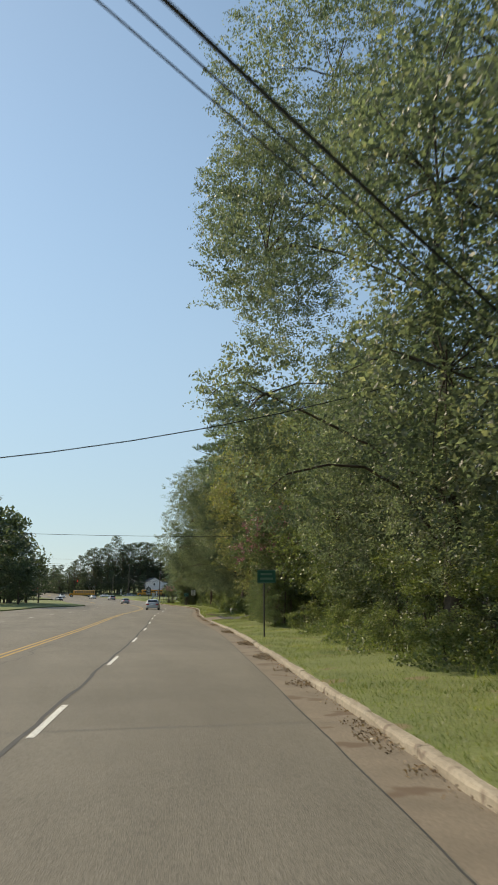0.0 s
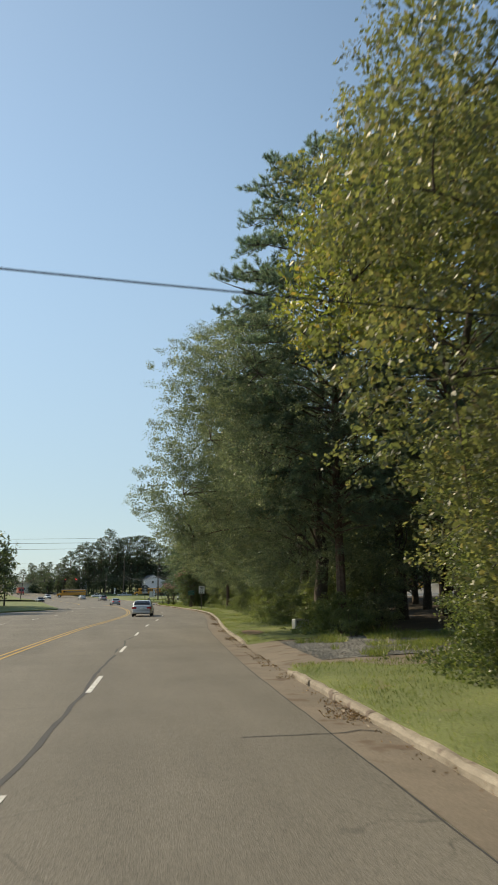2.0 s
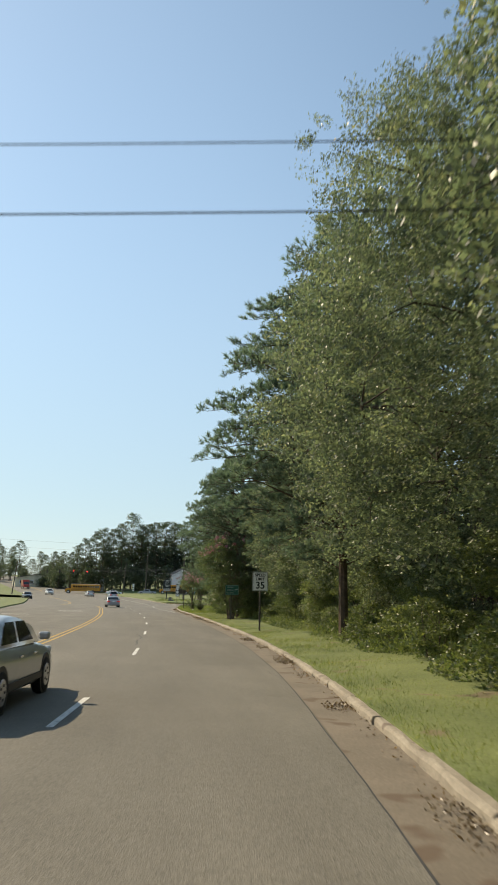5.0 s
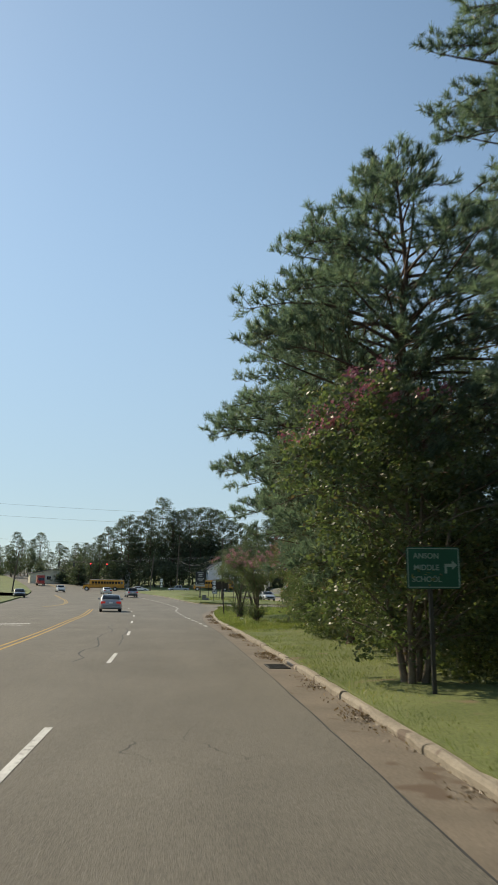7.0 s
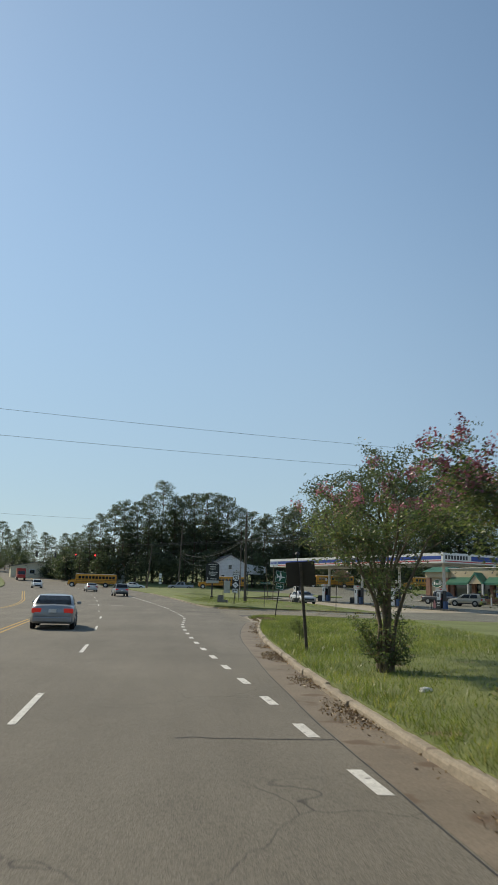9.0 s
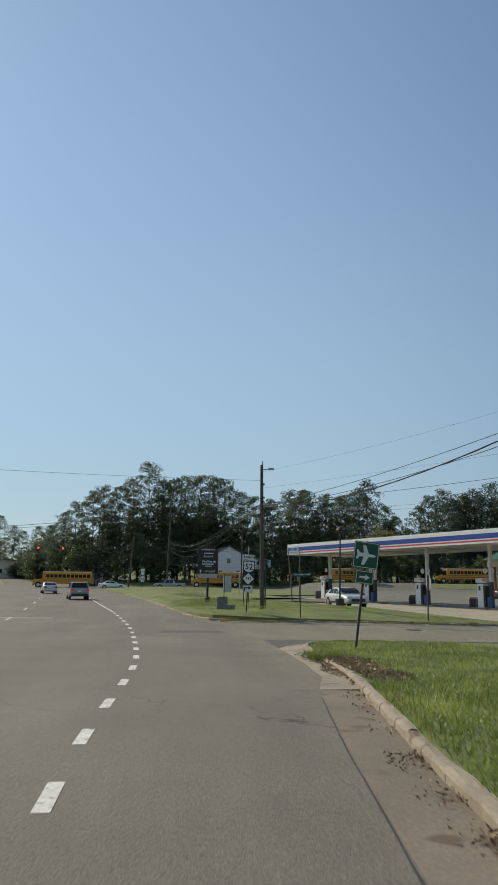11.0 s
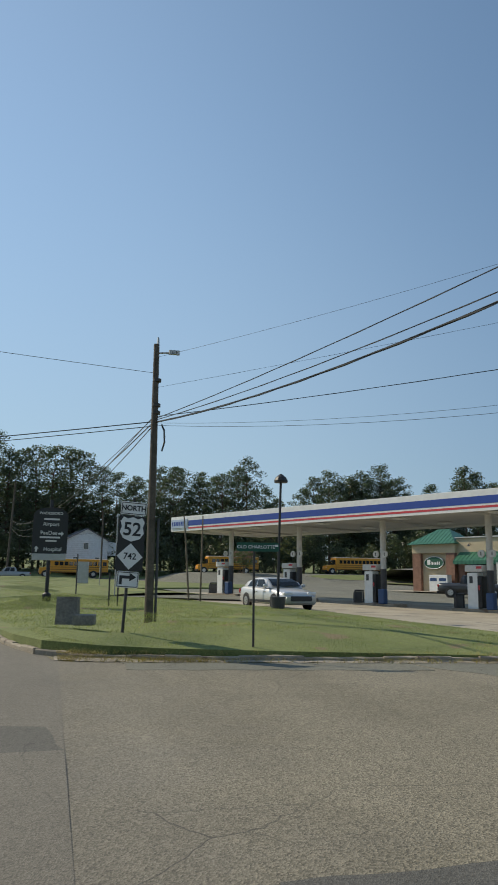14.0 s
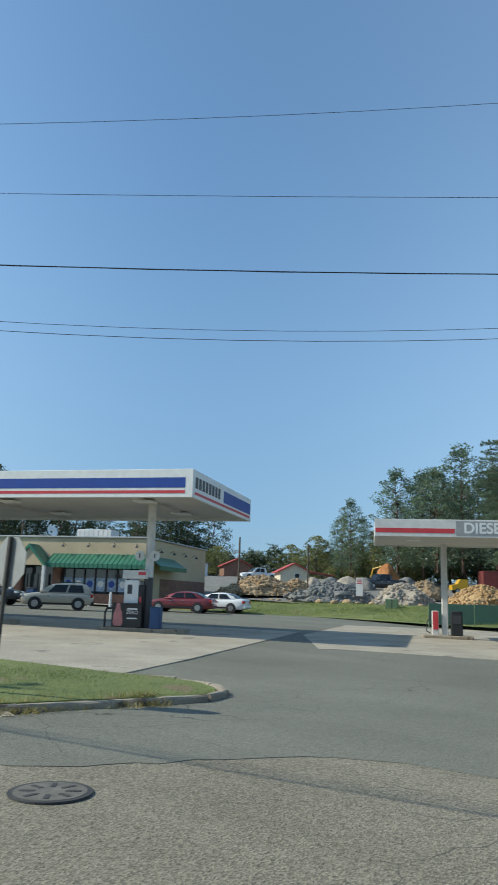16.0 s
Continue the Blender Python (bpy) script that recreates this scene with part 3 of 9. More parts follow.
gv = finish("gravel_track", grid_mesh("gravel_track", [[(kerb_x(y) + o, y, z + 0.02 * noise.noise((o, y, 1))) for o, z in ((1.35, 0.145), (3.3, 0.22), (6.5, 0.32), (9, 0.4), (16, 0.56))] for y in ys_range(DRIVE[0] + 0.9, DRIVE[1] - 0.9, 0.6)]), "gravel")
setting(gv, "loose grey gravel track into the trees", "gravel track")

LNEAR = [(0.0, -0.3), (0.02, 0.14), (1.5, 0.2), (6, 0.3), (20, 0.6), (60, 1.0), (200, 1.6), (600, 2.0)]
lv = finish("verge", grid_mesh("verge", verge_rows(-260, 150, LNEAR, 4.0, lambda y: left_edge(y) - 0.15, -1)), "turf")
setting(lv, "grass verge across the road", "grass verge")
lv = finish("verge", grid_mesh("verge", verge_rows(176, 520, LNEAR, 6.0, lambda y: left_edge(y) - 0.15, -1)), "turf")
setting(lv, "grass bank beside the far road", "grass verge")

# side street with its rounded mouth
FARK = [(3.3, 124.0), (4.2, 123.6), (5.6, 123.3), (8.0, 122.9), (11.5, 122.3), (15.0, 121.45), (16.6, 120.95)]
NEARK = [(4.35, 98.0), (4.58, 100.2), (4.68, 102.0), (4.74, 104.0), (4.77, 105.5), (4.82, 106.8), (4.97, 108.0), (5.3, 109.0), (5.75, 109.5), (6.4, 109.8), (7.6, 109.85), (10, 109.4), (14, 108.4), (20, 107.0), (40, 102.4), (80, 93.4)]


def side_y(x, near):
    pts = NEARK[9:] if near else FARK
    return float(np.interp(x, [p[0] for p in pts], [p[1] for p in pts]))


far_right = [(18.3, 121.3), (30, 118.6), (50, 114.0), (80, 107.0)]
rows = []
for i in range(30):
    t = i / 29
    # cut the street into bands from its mouth inward
    far = FARK + far_right[1:]
    fl = np.concatenate([[0], np.cumsum([math.dist(p, q) for p, q in zip(far, far[1:])])])
    nl = np.concatenate([[0], np.cumsum([math.dist(p, q) for p, q in zip(NEARK, NEARK[1:])])])
    fa = (np.interp(t * fl[-1], fl, [p[0] for p in far]), np.interp(t * fl[-1], fl, [p[1] for p in far]))
    na = (np.interp(t * nl[-1], nl, [p[0] for p in NEARK]), np.interp(t * nl[-1], nl, [p[1] for p in NEARK]))
    rows.append([(na[0] + (fa[0] - na[0]) * s, na[1] + (fa[1] - na[1]) * s, land(-40, na[1] + (fa[1] - na[1]) * s) - 0.004) for s in np.linspace(0, 1, 21)])
rows.insert(0, [(2.6 + 0.7 * s, 98.0 + 26 * s, land(-40, 98 + 26 * s) - 0.004) for s in np.linspace(0, 1, 21)])
side = finish("side_street", grid_mesh("side_street", rows), "asphalt_side")
setting(side, "coarse weathered asphalt side street", "road")


def flat_patch(name, pts, z, mat, parent=None, ground_fn=None, ragged=0.0):
    bm = bmesh.new()
    g = ground_fn or land
    ring = []
    for (x0, y0), (x1, y1) in zip(pts, pts[1:] + pts[:1]):
        n = max(1, int(math.dist((x0, y0), (x1, y1)) / 0.3)) if ragged else 1
        for k in range(n):
            x, y = x0 + (x1 - x0) * k / n, y0 + (y1 - y0) * k / n
            if ragged and k:
                x, y = x + ragged * noise.noise((x * 1.3, y * 1.3, 1)) + 0.4 * ragged * noise.noise((x * 5, y * 5, 1)), y + ragged * noise.noise((x * 1.3, y * 1.3, 9)) + 0.4 * ragged * noise.noise((x * 5, y * 5, 9))
            ring.append((x, y))
    f = bm.faces.new([bm.verts.new((x, y, g(x, y) + z)) for x, y in ring])
    if f.normal.z < 0:
        f.normal_flip()
    bmesh.ops.triangulate(bm, faces=[f])
    return part(name, bm, mat, parent)


flat_patch("asphalt_patch", [(0.4, 117.1), (1.6, 117.2), (2.9, 116.9), (3.08, 115.6), (2.9, 114.6), (2.4, 113.9), (1.2, 113.7), (0.3, 113.9), (0.2, 115.4)], 0.004, "patch_light", side, lambda x, y: land(-40, y), ragged=0.1)
flat_patch("asphalt_patch", [(4.17, 111.7), (5.86, 111.7), (7.1, 110.85), (7.9, 110.55), (10, 110.35), (10, 109.85), (7.8, 110.14), (6.3, 110.15), (5.2, 109.55), (4.55, 108.65), (4.19, 107.8)], 0.004, "patch", side, lambda x, y: land(-40, y), ragged=0.08)
band = [(x, side_y(x, False) - 0.1) for x in (4.5, 6, 8, 10.5)] + [(x, side_y(x, False) - 1.5) for x in (10.5, 8, 6, 4.5)]
flat_patch("asphalt_band", band, 0.003, "asphalt_lot", side, lambda x, y: land(-40, y), ragged=0.16)
flat_patch("asphalt_fillet", [(1.8, 92.0), (kerb_x(92) - 0.7, 92.0), (kerb_x(94) - 0.7, 94.0), (kerb_x(96) - 0.7, 96.0), (kerb_x(97) - 0.7, 97.0), (kerb_x(98) - 0.65, 98.05), (4.0, 98.25), (1.8, 98.3)], -0.007, "asphalt", side, lambda x, y: 0.0)
# the forecourt's dark surface spills over the mouth of its drive
flat_patch("asphalt_band", [(10.5, 122.35), (10.7, 121.2), (11.6, 119.5), (12.5, 118.6), (13.6, 118.1), (14.7, 117.4), (15.3, 116.5), (15.6, 115.0), (45, 115.0), (30, 118.5), (18.3, 121.2), (16.6, 120.85), (15.0, 121.35), (11.5, 122.2)], 0.004, "asphalt_lot", side, lambda x, y: land(-40, y), ragged=0.2)
flat_patch("asphalt_band", [(15.6, 115.0), (16.3, 113.4), (19, 111.0), (30, 109.0), (45, 106), (45, 115.0)], 0.004, "asphalt_lot", side, lambda x, y: land(-40, y), ragged=0.2)
ap_in = [(4.45, 98.0), (4.68, 100), (4.78, 101.5), (4.84, 103.3), (4.88, 105.3), (4.93, 106.8), (5.06, 107.7), (5.28, 108.5), (5.75, 109.3), (6.4, 109.7), (7.6, 109.75), (10, 109.25)]
ap_out = [(3.62, 98.0), (4.06, 100), (4.12, 101.5), (4.2, 103.3), (4.2, 105.3), (4.18, 106.8), (4.2, 107.7), (4.55, 108.6), (5.2, 109.5), (6.3, 110.1), (7.8, 110.1), (10, 109.8)]
ap = part("gutter_apron", bmesh.new(), "kerb", side)
ap.data = grid_mesh("gutter_apron", [[(o[0] + (i[0] - o[0]) * t, o[1] + (i[1] - o[1]) * t, 0.009 + 0.004 * t + land(-40, o[1])) for t in (0, 0.5, 1)] for o, i in zip(ap_out, ap_in)])
ap.data.materials.append(M["kerb"])



def skirt(ob, depth=0.07):
    """Turns a sheet's rim down, so that it lies on what is below it like a slab."""
    bm = bmesh.new()
    bm.from_mesh(ob.data)
    rim = [e for e in bm.edges if e.is_boundary]
    ex = bmesh.ops.extrude_edge_only(bm, edges=rim)["geom"]
    for v in ex:
        if isinstance(v, bmesh.types.BMVert):
            v.co.z -= depth
    bm.to_mesh(ob.data)
    bm.free()


for ob in side.children:
    skirt(ob, 0.05)

# forecourt
lot_rows = [[(x, y, land(x, y) - 0.03) for x in np.linspace(14, 130, 60)] for y in np.linspace(118, 226, 56)]
lot = finish("forecourt", grid_mesh("forecourt", lot_rows), "asphalt_lot")
setting(lot, "dark asphalt forecourt of the filling station", "forecourt")
lot2 = finish("forecourt_drive", grid_mesh("forecourt_drive", [[(x, y, land(x, y) + 0.09) for x in np.linspace(5.0, 16, 6)] for y in np.linspace(149.5, 158.2, 5)]), "asphalt_lot")
setting(lot2, "narrow asphalt drive beside the lawn", "drive")

# station axes: U along the canopy towards the side street, V away from the road
U2, V2 = Vector((0.432, -0.902)), Vector((0.902, 0.432))
C1 = Vector((16.7, 160.2))
COL = 7.05


def stn(u, v, z=0.0):
    p = C1 + U2 * u + V2 * v
    return (p.x, p.y, land(p.x, p.y) + z)


slab_rows = [[stn(u, v, -0.004) for v in np.linspace(float(np.interp(u, [2, 12], [-8.2, -14.6])), 5.6, 6)] for u in np.linspace(-6, 33.0, 14)]
slab = finish("pump_slab", grid_mesh("pump_slab", slab_rows), "concrete")
skirt(slab)
setting(slab, "pale stained concrete slab under the pumps", "concrete slab")
dz = [(34.6, 131.6), (45.5, 136.4), (52.4, 130.1), (57.0, 125.5), (50.0, 119.8), (32.0, 119.8), (30.95, 121.6), (29.4, 126.0), (28.6, 126.7)]
slab2 = flat_patch("diesel_slab", dz, -0.018, "concrete")
skirt(slab2)
setting(slab2, "pale concrete slab under the diesel pump", "concrete slab")

# corner lawn, raised behind its kerb
lawn_edge = [(lawn_x(y), y) for y in (226, 212, 200, 190, 180, 172, 164, 156, 149, 142, 136, 131, 127, 125)] + [(4.2, 123.7)] + FARK[2:]
lawn_back = [(17.25, 121.05), (17.6, 121.4), (17.85, 122.0), (17.75, 122.9), (17.3, 123.7), (16.8, 125.2), (16.2, 127.0), (15.6, 131.0), (14.8, 137.7), (12.7, 141.6), (11.0, 146.1), (6.5, 149.2), (3.5, 153.0), (5.0, 157.5), (9, 158.4), (14.3, 158.0), (13.0, 163), (10.5, 170), (18, 180), (28, 186), (30, 196), (24, 206), (12, 216), (4, 222)]
outline = lawn_edge + lawn_back


def inside(x, y, poly):
    c = False
    for (x0, y0), (x1, y1) in zip(poly, poly[1:] + poly[:1]):
        if (y0 > y) != (y1 > y) and x < (x1 - x0) * (y - y0) / (y1 - y0) + x0:
            c = not c
    return c


def edge_dist(x, y, poly):
    best = 1e9
    for (x0, y0), (x1, y1) in zip(poly, poly[1:] + poly[:1]):
        dx, dy = x1 - x0, y1 - y0
        t = min(max(((x - x0) * dx + (y - y0) * dy) / (dx * dx + dy * dy), 0), 1)
        best = min(best, math.hypot(x - x0 - t * dx, y - y0 - t * dy))
    return best


def lawn_z(x, y):
    return land(max(x, 4), y) * min(1, max(0.0, (x + 60) / 60)) + 0.1 + 0.14 * min(1.0, edge_dist(x, y, outline) / 3.0)


bm = bmesh.new()
ring = [bm.verts.new((x, y, land(x, y) + 0.1)) for x, y in outline]
face = bm.faces.new(ring)
hem = [bm.verts.new((x, y, land(x, y) - 0.3)) for x, y in outline]
for i in range(len(ring)):
    bm.faces.new((ring[i - 1], ring[i], hem[i], hem[i - 1]))
bmesh.ops.triangulate(bm, faces=[face])
inner = [f for f in bm.faces if all(v.co.z > land(v.co.x, v.co.y) for v in f.verts)]
es = list({e for f in inner for e in f.edges})
bmesh.ops.subdivide_edges(bm, edges=es, cuts=5, use_grid_fill=True)
bmesh.ops.triangulate(bm, faces=bm.faces[:])
for v in bm.verts:
    if v.co.z > land(v.co.x, v.co.y) - 0.05 and edge_dist(v.co.x, v.co.y, outline) > 0.05:
        v.co.z = lawn_z(v.co.x, v.co.y) + 0.03 * noise.noise((v.co.x * 0.4, v.co.y * 0.4, 0))
bmesh.ops.recalc_face_normals(bm, faces=bm.faces[:])
lawn = part("corner_lawn", bm, "turf")
setting(lawn, "raised green corner lawn inside a kerb", "lawn")

# near corner lawn between main road and side street
def behind(pts, d):
    """The line of the kerb's back, d behind its face."""
    res = []
    for i, p in enumerate(pts):
        a, b = pts[max(i - 1, 0)], pts[min(i + 1, len(pts) - 1)]
        t = (Vector(b) - Vector(a)).normalized()
        res.append((p[0] + t.y * d, p[1] - t.x * d))
    return res


nl = [(4.48, 98.0)] + behind(NEARK, 0.13)[1:] + [(80, 70), (40, 97.9)]
bm = bmesh.new()
fc = bm.faces.new([bm.verts.new((x, y, 0.085)) for x, y in nl])
bmesh.ops.triangulate(bm, faces=[fc])
lawn_b = part("corner_lawn", bm, "turf")
setting(lawn_b, "grassy corner beside the rounded kerb", "lawn")

# cross street beyond the lawn and the ground behind it
cs = finish("cross_street", grid_mesh("cross_street", [[(x, y0 + 0.02 * (x + 10), land(-40, y0) + 0.015) for y0 in (228, 233, 238, 243)] for x in np.linspace(-70, 140, 22)]), "asphalt")
setting(cs, "asphalt cross street beyond the lawn", "road")
bk = finish("back_bank", grid_mesh("back_bank", [[(x, y, land(-40, min(y, 243)) + z + 0.2 * noise.noise((x * 0.05, y * 0.05, 0))) for y, z in ((243.5, 0.0), (246, 0.25), (252, 0.9), (262, 1.6), (300, 3.0), (520, 9.0))] for x in np.linspace(-14, 260, 40)]), "turf")
setting(bk, "rising grassy bank behind the cross street", "bank")
bk2 = finish("back_field", grid_mesh("back_field", [[(x, y, land(30, min(y, 226)) + z) for y, z in ((120, 0.05), (150, 0.08), (190, 0.15), (226, 0.2))] for x in np.linspace(58, 300, 14)]), "turf")
setting(bk2, "grass strip beyond the forecourt", "grass")


def rise_z(x, y):
    f = min(max((y - 221) / 15, 0), 1) * min(max((x - 22) / 8, 0), 1) * min(max((84 - x) / 8, 0), 1)
    return land(-40, min(y, 240)) - 0.02 + 1.45 * f * f * (3 - 2 * f)


rise = finish("rising_drive", grid_mesh("rising_drive", [[(x, y, rise_z(x, y)) for y in np.linspace(219, 246, 19)] for x in np.linspace(20, 86, 34)]), "asphalt_lot")
setting(rise, "dark asphalt drive rising behind the forecourt", "drive")
isle = flat_patch("grass_island", [(48.5, 230.6), (50.5, 228.2), (55, 226.8), (62, 226.4), (70, 227.2), (73, 229.5), (70, 232.0), (60, 232.6), (52, 232.2)], 0.12, "turf", None, rise_z, 0.1)
skirt(isle, 0.3)
setting(isle, "kerbed grass island in the rising drive", "grass")
isle_kerb = flat_patch("island_kerb", [(48.1, 230.7), (50.3, 227.9), (55, 226.45), (62, 226.05), (70.2, 226.9), (73.5, 229.5), (70, 232.2), (60, 232.8), (52, 232.4)], 0.09, "concrete", None, rise_z)
skirt(isle_kerb, 0.3)
setting(isle_kerb, "pale concrete kerb round the grass island", "kerb")

# kerbs, stone by stone
def kerb_run(name, pts, base, label, length=2.4, h=0.125, w=0.17, seed=1, skip=(), tight=None):
    run = thing(name, Matrix.Identity(4), label, "kerb", kind="structure")
    r = random.Random(seed)
    d = np.concatenate([[0], np.cumsum([math.dist(p, q) for p, q in zip(pts, pts[1:])])])
    s = 0.0
    while s < d[-1] - 0.3:
        near = tight and tight[0] < np.interp(s + 0.6, d, [p[1] for p in pts]) and np.interp(s, d, [p[0] for p in pts]) < tight[1]
        ln = min((0.55 if near else length) * r.uniform(0.75, 1.15), d[-1] - s)
        a = np.array([np.interp(s, d, [p[i] for p in pts]) for i in (0, 1)])
        b = np.array([np.interp(s + ln, d, [p[i] for p in pts]) for i in (0, 1)])
        mid = (a + b) / 2
        if not any(lo < mid[1] < hi for lo, hi in skip):
            bm = bmesh.new()
            za, zb = base(*a), base(*b)
            prof = [(0, -0.2), (0.005, h - 0.05), (0.025, h - 0.015), (0.06, h), (w - 0.02, h), (w, h - 0.03), (w, -0.2)]
            t = (b - a) / np.linalg.norm(b - a)
            nrm = np.array([t[1], -t[0]])
            jit = r.uniform(-0.022, 0.022) * (0.2 if near else 1)
            dzj = r.uniform(-0.028, 0.01) * (0.25 if near else 1)
            rows = []
            for f in (0.003, 0.04, 0.2, 0.4, 0.6, 0.8, 0.96, 0.997):
                p = a + (b - a) * f
                z = za + (zb - za) * f + dzj
                rr = []
                ramp_ = min([1.0] + [min(abs(p[1] - lo), abs(p[1] - hi)) / 1.6 for lo, hi in skip])
                for o, q in prof:
                    q = q * (0.12 + 0.88 * ramp_) if q > 0 else q
                    chip = 0.022 * noise.noise((p[0] * 2.3 + o * 9, p[1] * 2.3, q * 7))
                    qq = p + nrm * (o + jit + chip)
                    rr.append(bm.verts.new((qq[0], qq[1], z + q + (chip if q > 0 else 0))))
                rows.append(rr)
            for r0, r1 in zip(rows, rows[1:]):
                for k in range(len(prof) - 1):
                    bm.faces.new((r0[k], r0[k + 1], r1[k + 1], r1[k]))
            bm.faces.new(rows[0])
            bm.faces.new(rows[-1][::-1])
            bmesh.ops.recalc_face_normals(bm, faces=bm.faces[:])
            part("kerb_stone", bm, "kerb", run)
        s += ln
    return run


zero = lambda x, y: land(-40, y)
kerb_run("kerb_east", [(kerb_x(y), y) for y in ys_range(-140, 98, 2)] + NEARK[1:13], zero, "chipped tan concrete kerb along the road", seed=2, skip=(DRIVE,), tight=(104.0, 9.0))
kerb_run("kerb_corner", [(x, y) for x, y in lawn_edge[4:]][::1] + [(17.2, 120.95), (17.65, 121.3), (17.95, 122.0), (17.85, 122.9), (17.4, 123.7), (16.9, 125.2)], zero, "weathered concrete kerb round the corner lawn", 0.85, seed=3)
kerb_run("kerb_west", [(left_edge(y) - 0.0, y) for y in ys_range(150, -140, 6)], zero, "concrete kerb across the road", 6.0, seed=4)


# ---- trees ----
def unit(v):
    return v / np.maximum(np.linalg.norm(v, axis=-1, keepdims=True), 1e-9)


def leaf_quads(c, size, g, droop=0.3, slim=0.5):
    """Pointed four-cornered leaves at places c, with random turns."""
    n = len(c)
    a = unit(g.normal(size=(n, 3)) * (1, 1, 0.7) - (0, 0, droop))
    b = unit(np.cross(a, unit(g.normal(size=(n, 3)))))
    s = size * g.uniform(0.6, 1.3, (n, 1))
    out = np.empty((n, 4, 3), np.float32)
    out[:, 0] = c - a * s * 0.5
    out[:, 1] = c + b * s * slim * 0.5
    out[:, 2] = c + a * s * 0.5
    out[:, 3] = c - b * s * slim * 0.5
    return out


def clumps(centres, radius, per, g, flat=0.65):
    n = len(centres)
    off = unit(g.normal(size=(n, per, 3))) * g.uniform(0.15, 1.0, (n, per, 1)) ** 0.7
    off[..., 2] *= flat
    axis = unit(g.normal(size=(n, 1, 3)) * (1, 1, 0.4))
    off = off * 0.62 + axis * (off * axis).sum(-1, keepdims=True) * 0.6
    r = radius * g.uniform(0.6, 1.25, (n, 1, 1))
    return (centres[:, None, :] + off * r).reshape(-1, 3)


def limb(bm, a, b, r0, r1, g, seg=5, sag=0.0, n=4):
    a, b = np.array(a, float), np.array(b, float)
    pts, rad = [], []
    ln = np.linalg.norm(b - a)
    w = g.normal(size=3) * 0.06 * ln
    for i in range(n + 1):
        t = i / n
        p = a + (b - a) * t + w * math.sin(math.pi * t) + np.array((0, 0, 0.12 * ln * math.sin(math.pi * t) - sag * t * t))
        pts.append(p)
        rad.append(r0 + (r1 - r0) * t)
    tube(bm, pts, rad, seg, caps=False)


def broadleaf(seed, height, radius, base, n_cl, per, leaf, mat, bark="bark", trunk=0.28, cl_r=0.8, lumps=7, stems=1, extra=None, slim=0.5, limbs=70, side=False, lseg=4):
    """Trunk and crown meshes of a broad-leaved tree, crown of leafy clumps hung on limbs, with gaps."""
    g = np.random.default_rng(seed)
    mid = (height + base) / 2
    hz = (height - base) / 2
    # big lobes make the outline uneven
    ld = unit(g.normal(size=(lumps, 3)) * (1, 1, 0.9))
    lr = g.uniform(0.45, 0.62, lumps)
    lc = ld * (1 - lr[:, None] * 0.85)
    cs = []
    while len(cs) < n_cl:
        k = g.integers(0, lumps)
        d = unit(g.normal(size=3))
        p = lc[k] + d * lr[k] * g.uniform(0.55, 1.0) ** 0.5 * g.uniform(0.8, 1.12)
        if p[2] < -1.0 or np.linalg.norm(p) < 0.3:
            continue
        if side and -0.85 * p[0] - 0.5 * p[1] < -0.12 and g.uniform() > 0.22:
            continue
        cs.append(p)
    cs = np.array(cs) * (radius, radius, hz) + (0, 0, mid)
    bm = bmesh.new()
    tips = []
    for s in range(stems):
        ang = s * 2 * math.pi / max(stems, 1) + seed
        lean = np.array((math.cos(ang), math.sin(ang), 0)) * (0.0 if stems == 1 else radius * 0.35)
        foot = np.array((math.cos(ang), math.sin(ang), 0)) * (0.0 if stems == 1 else 0.18)
        top = lean + (g.normal() * 0.3, g.normal() * 0.3, base + (height - base) * 0.72)
        pts, rad = [], []
        for i in range(9):
            t = i / 8
            q = foot + (top - foot) * t + np.array((g.normal(), g.normal(), 0)) * 0.06 * height / 10 * math.sin(math.pi * t)
            q = q + (0, 0, -0.3 if i == 0 else 0)
            pts.append(q)
            rad.append(trunk * (1.25 if i == 0 else 1.0) * (1 - 0.82 * t))
        tube(bm, pts, rad, 8, caps=False)
        tips.append((np.array(pts), rad))
    order = g.permutation(len(cs))[: min(len(cs), limbs)]
    for i in order:
        pts, rad = tips[i % stems]
        c = cs[i]
        zt = min(max(c[2] - 0.45 * np.linalg.norm(c[:2]) - 0.4, base * 0.55), pts[-1][2])
        k = int(np.argmin(abs(pts[:, 2] - zt)))
        limb(bm, pts[k], c, min(rad[k] * 0.5, 0.09 * trunk / 0.28 + 0.01), 0.008, g, lseg, 0.0, 4 if lseg > 3 else 2)
    tm = bpy.data.meshes.new("trunk")
    bm.to_mesh(tm)
    bm.free()
    tm.materials.append(M[bark])
    tm.polygons.foreach_set("use_smooth", [True] * len(tm.polygons))
    lv = leaf_quads(clumps(cs, cl_r, per, g), leaf, g, slim=slim if lseg > 3 else 1.0)
    if lseg == 3:
        lv = lv[:, :3]
    cm = raw_mesh("crown", lv.reshape(-1, 3) if lv.shape[1] == 3 else lv, lv.shape[1])
    cm.materials.append(M[mat])
    ex = None
    if extra:
        out = cs[np.argsort(-(cs[:, 2] + 0.5 * np.linalg.norm(cs[:, :2], axis=1)))][: extra[1]]
        out = out[g.permutation(len(out))[: extra[1] // 2]] + (0, 0, cl_r * 0.4)
        ex = raw_mesh("blossom", leaf_quads(clumps(out, 0.28, extra[2], g, 1.2), extra[3], g, slim=0.9), 4)
        ex.materials.append(M[extra[0]])
    return tm, cm, ex


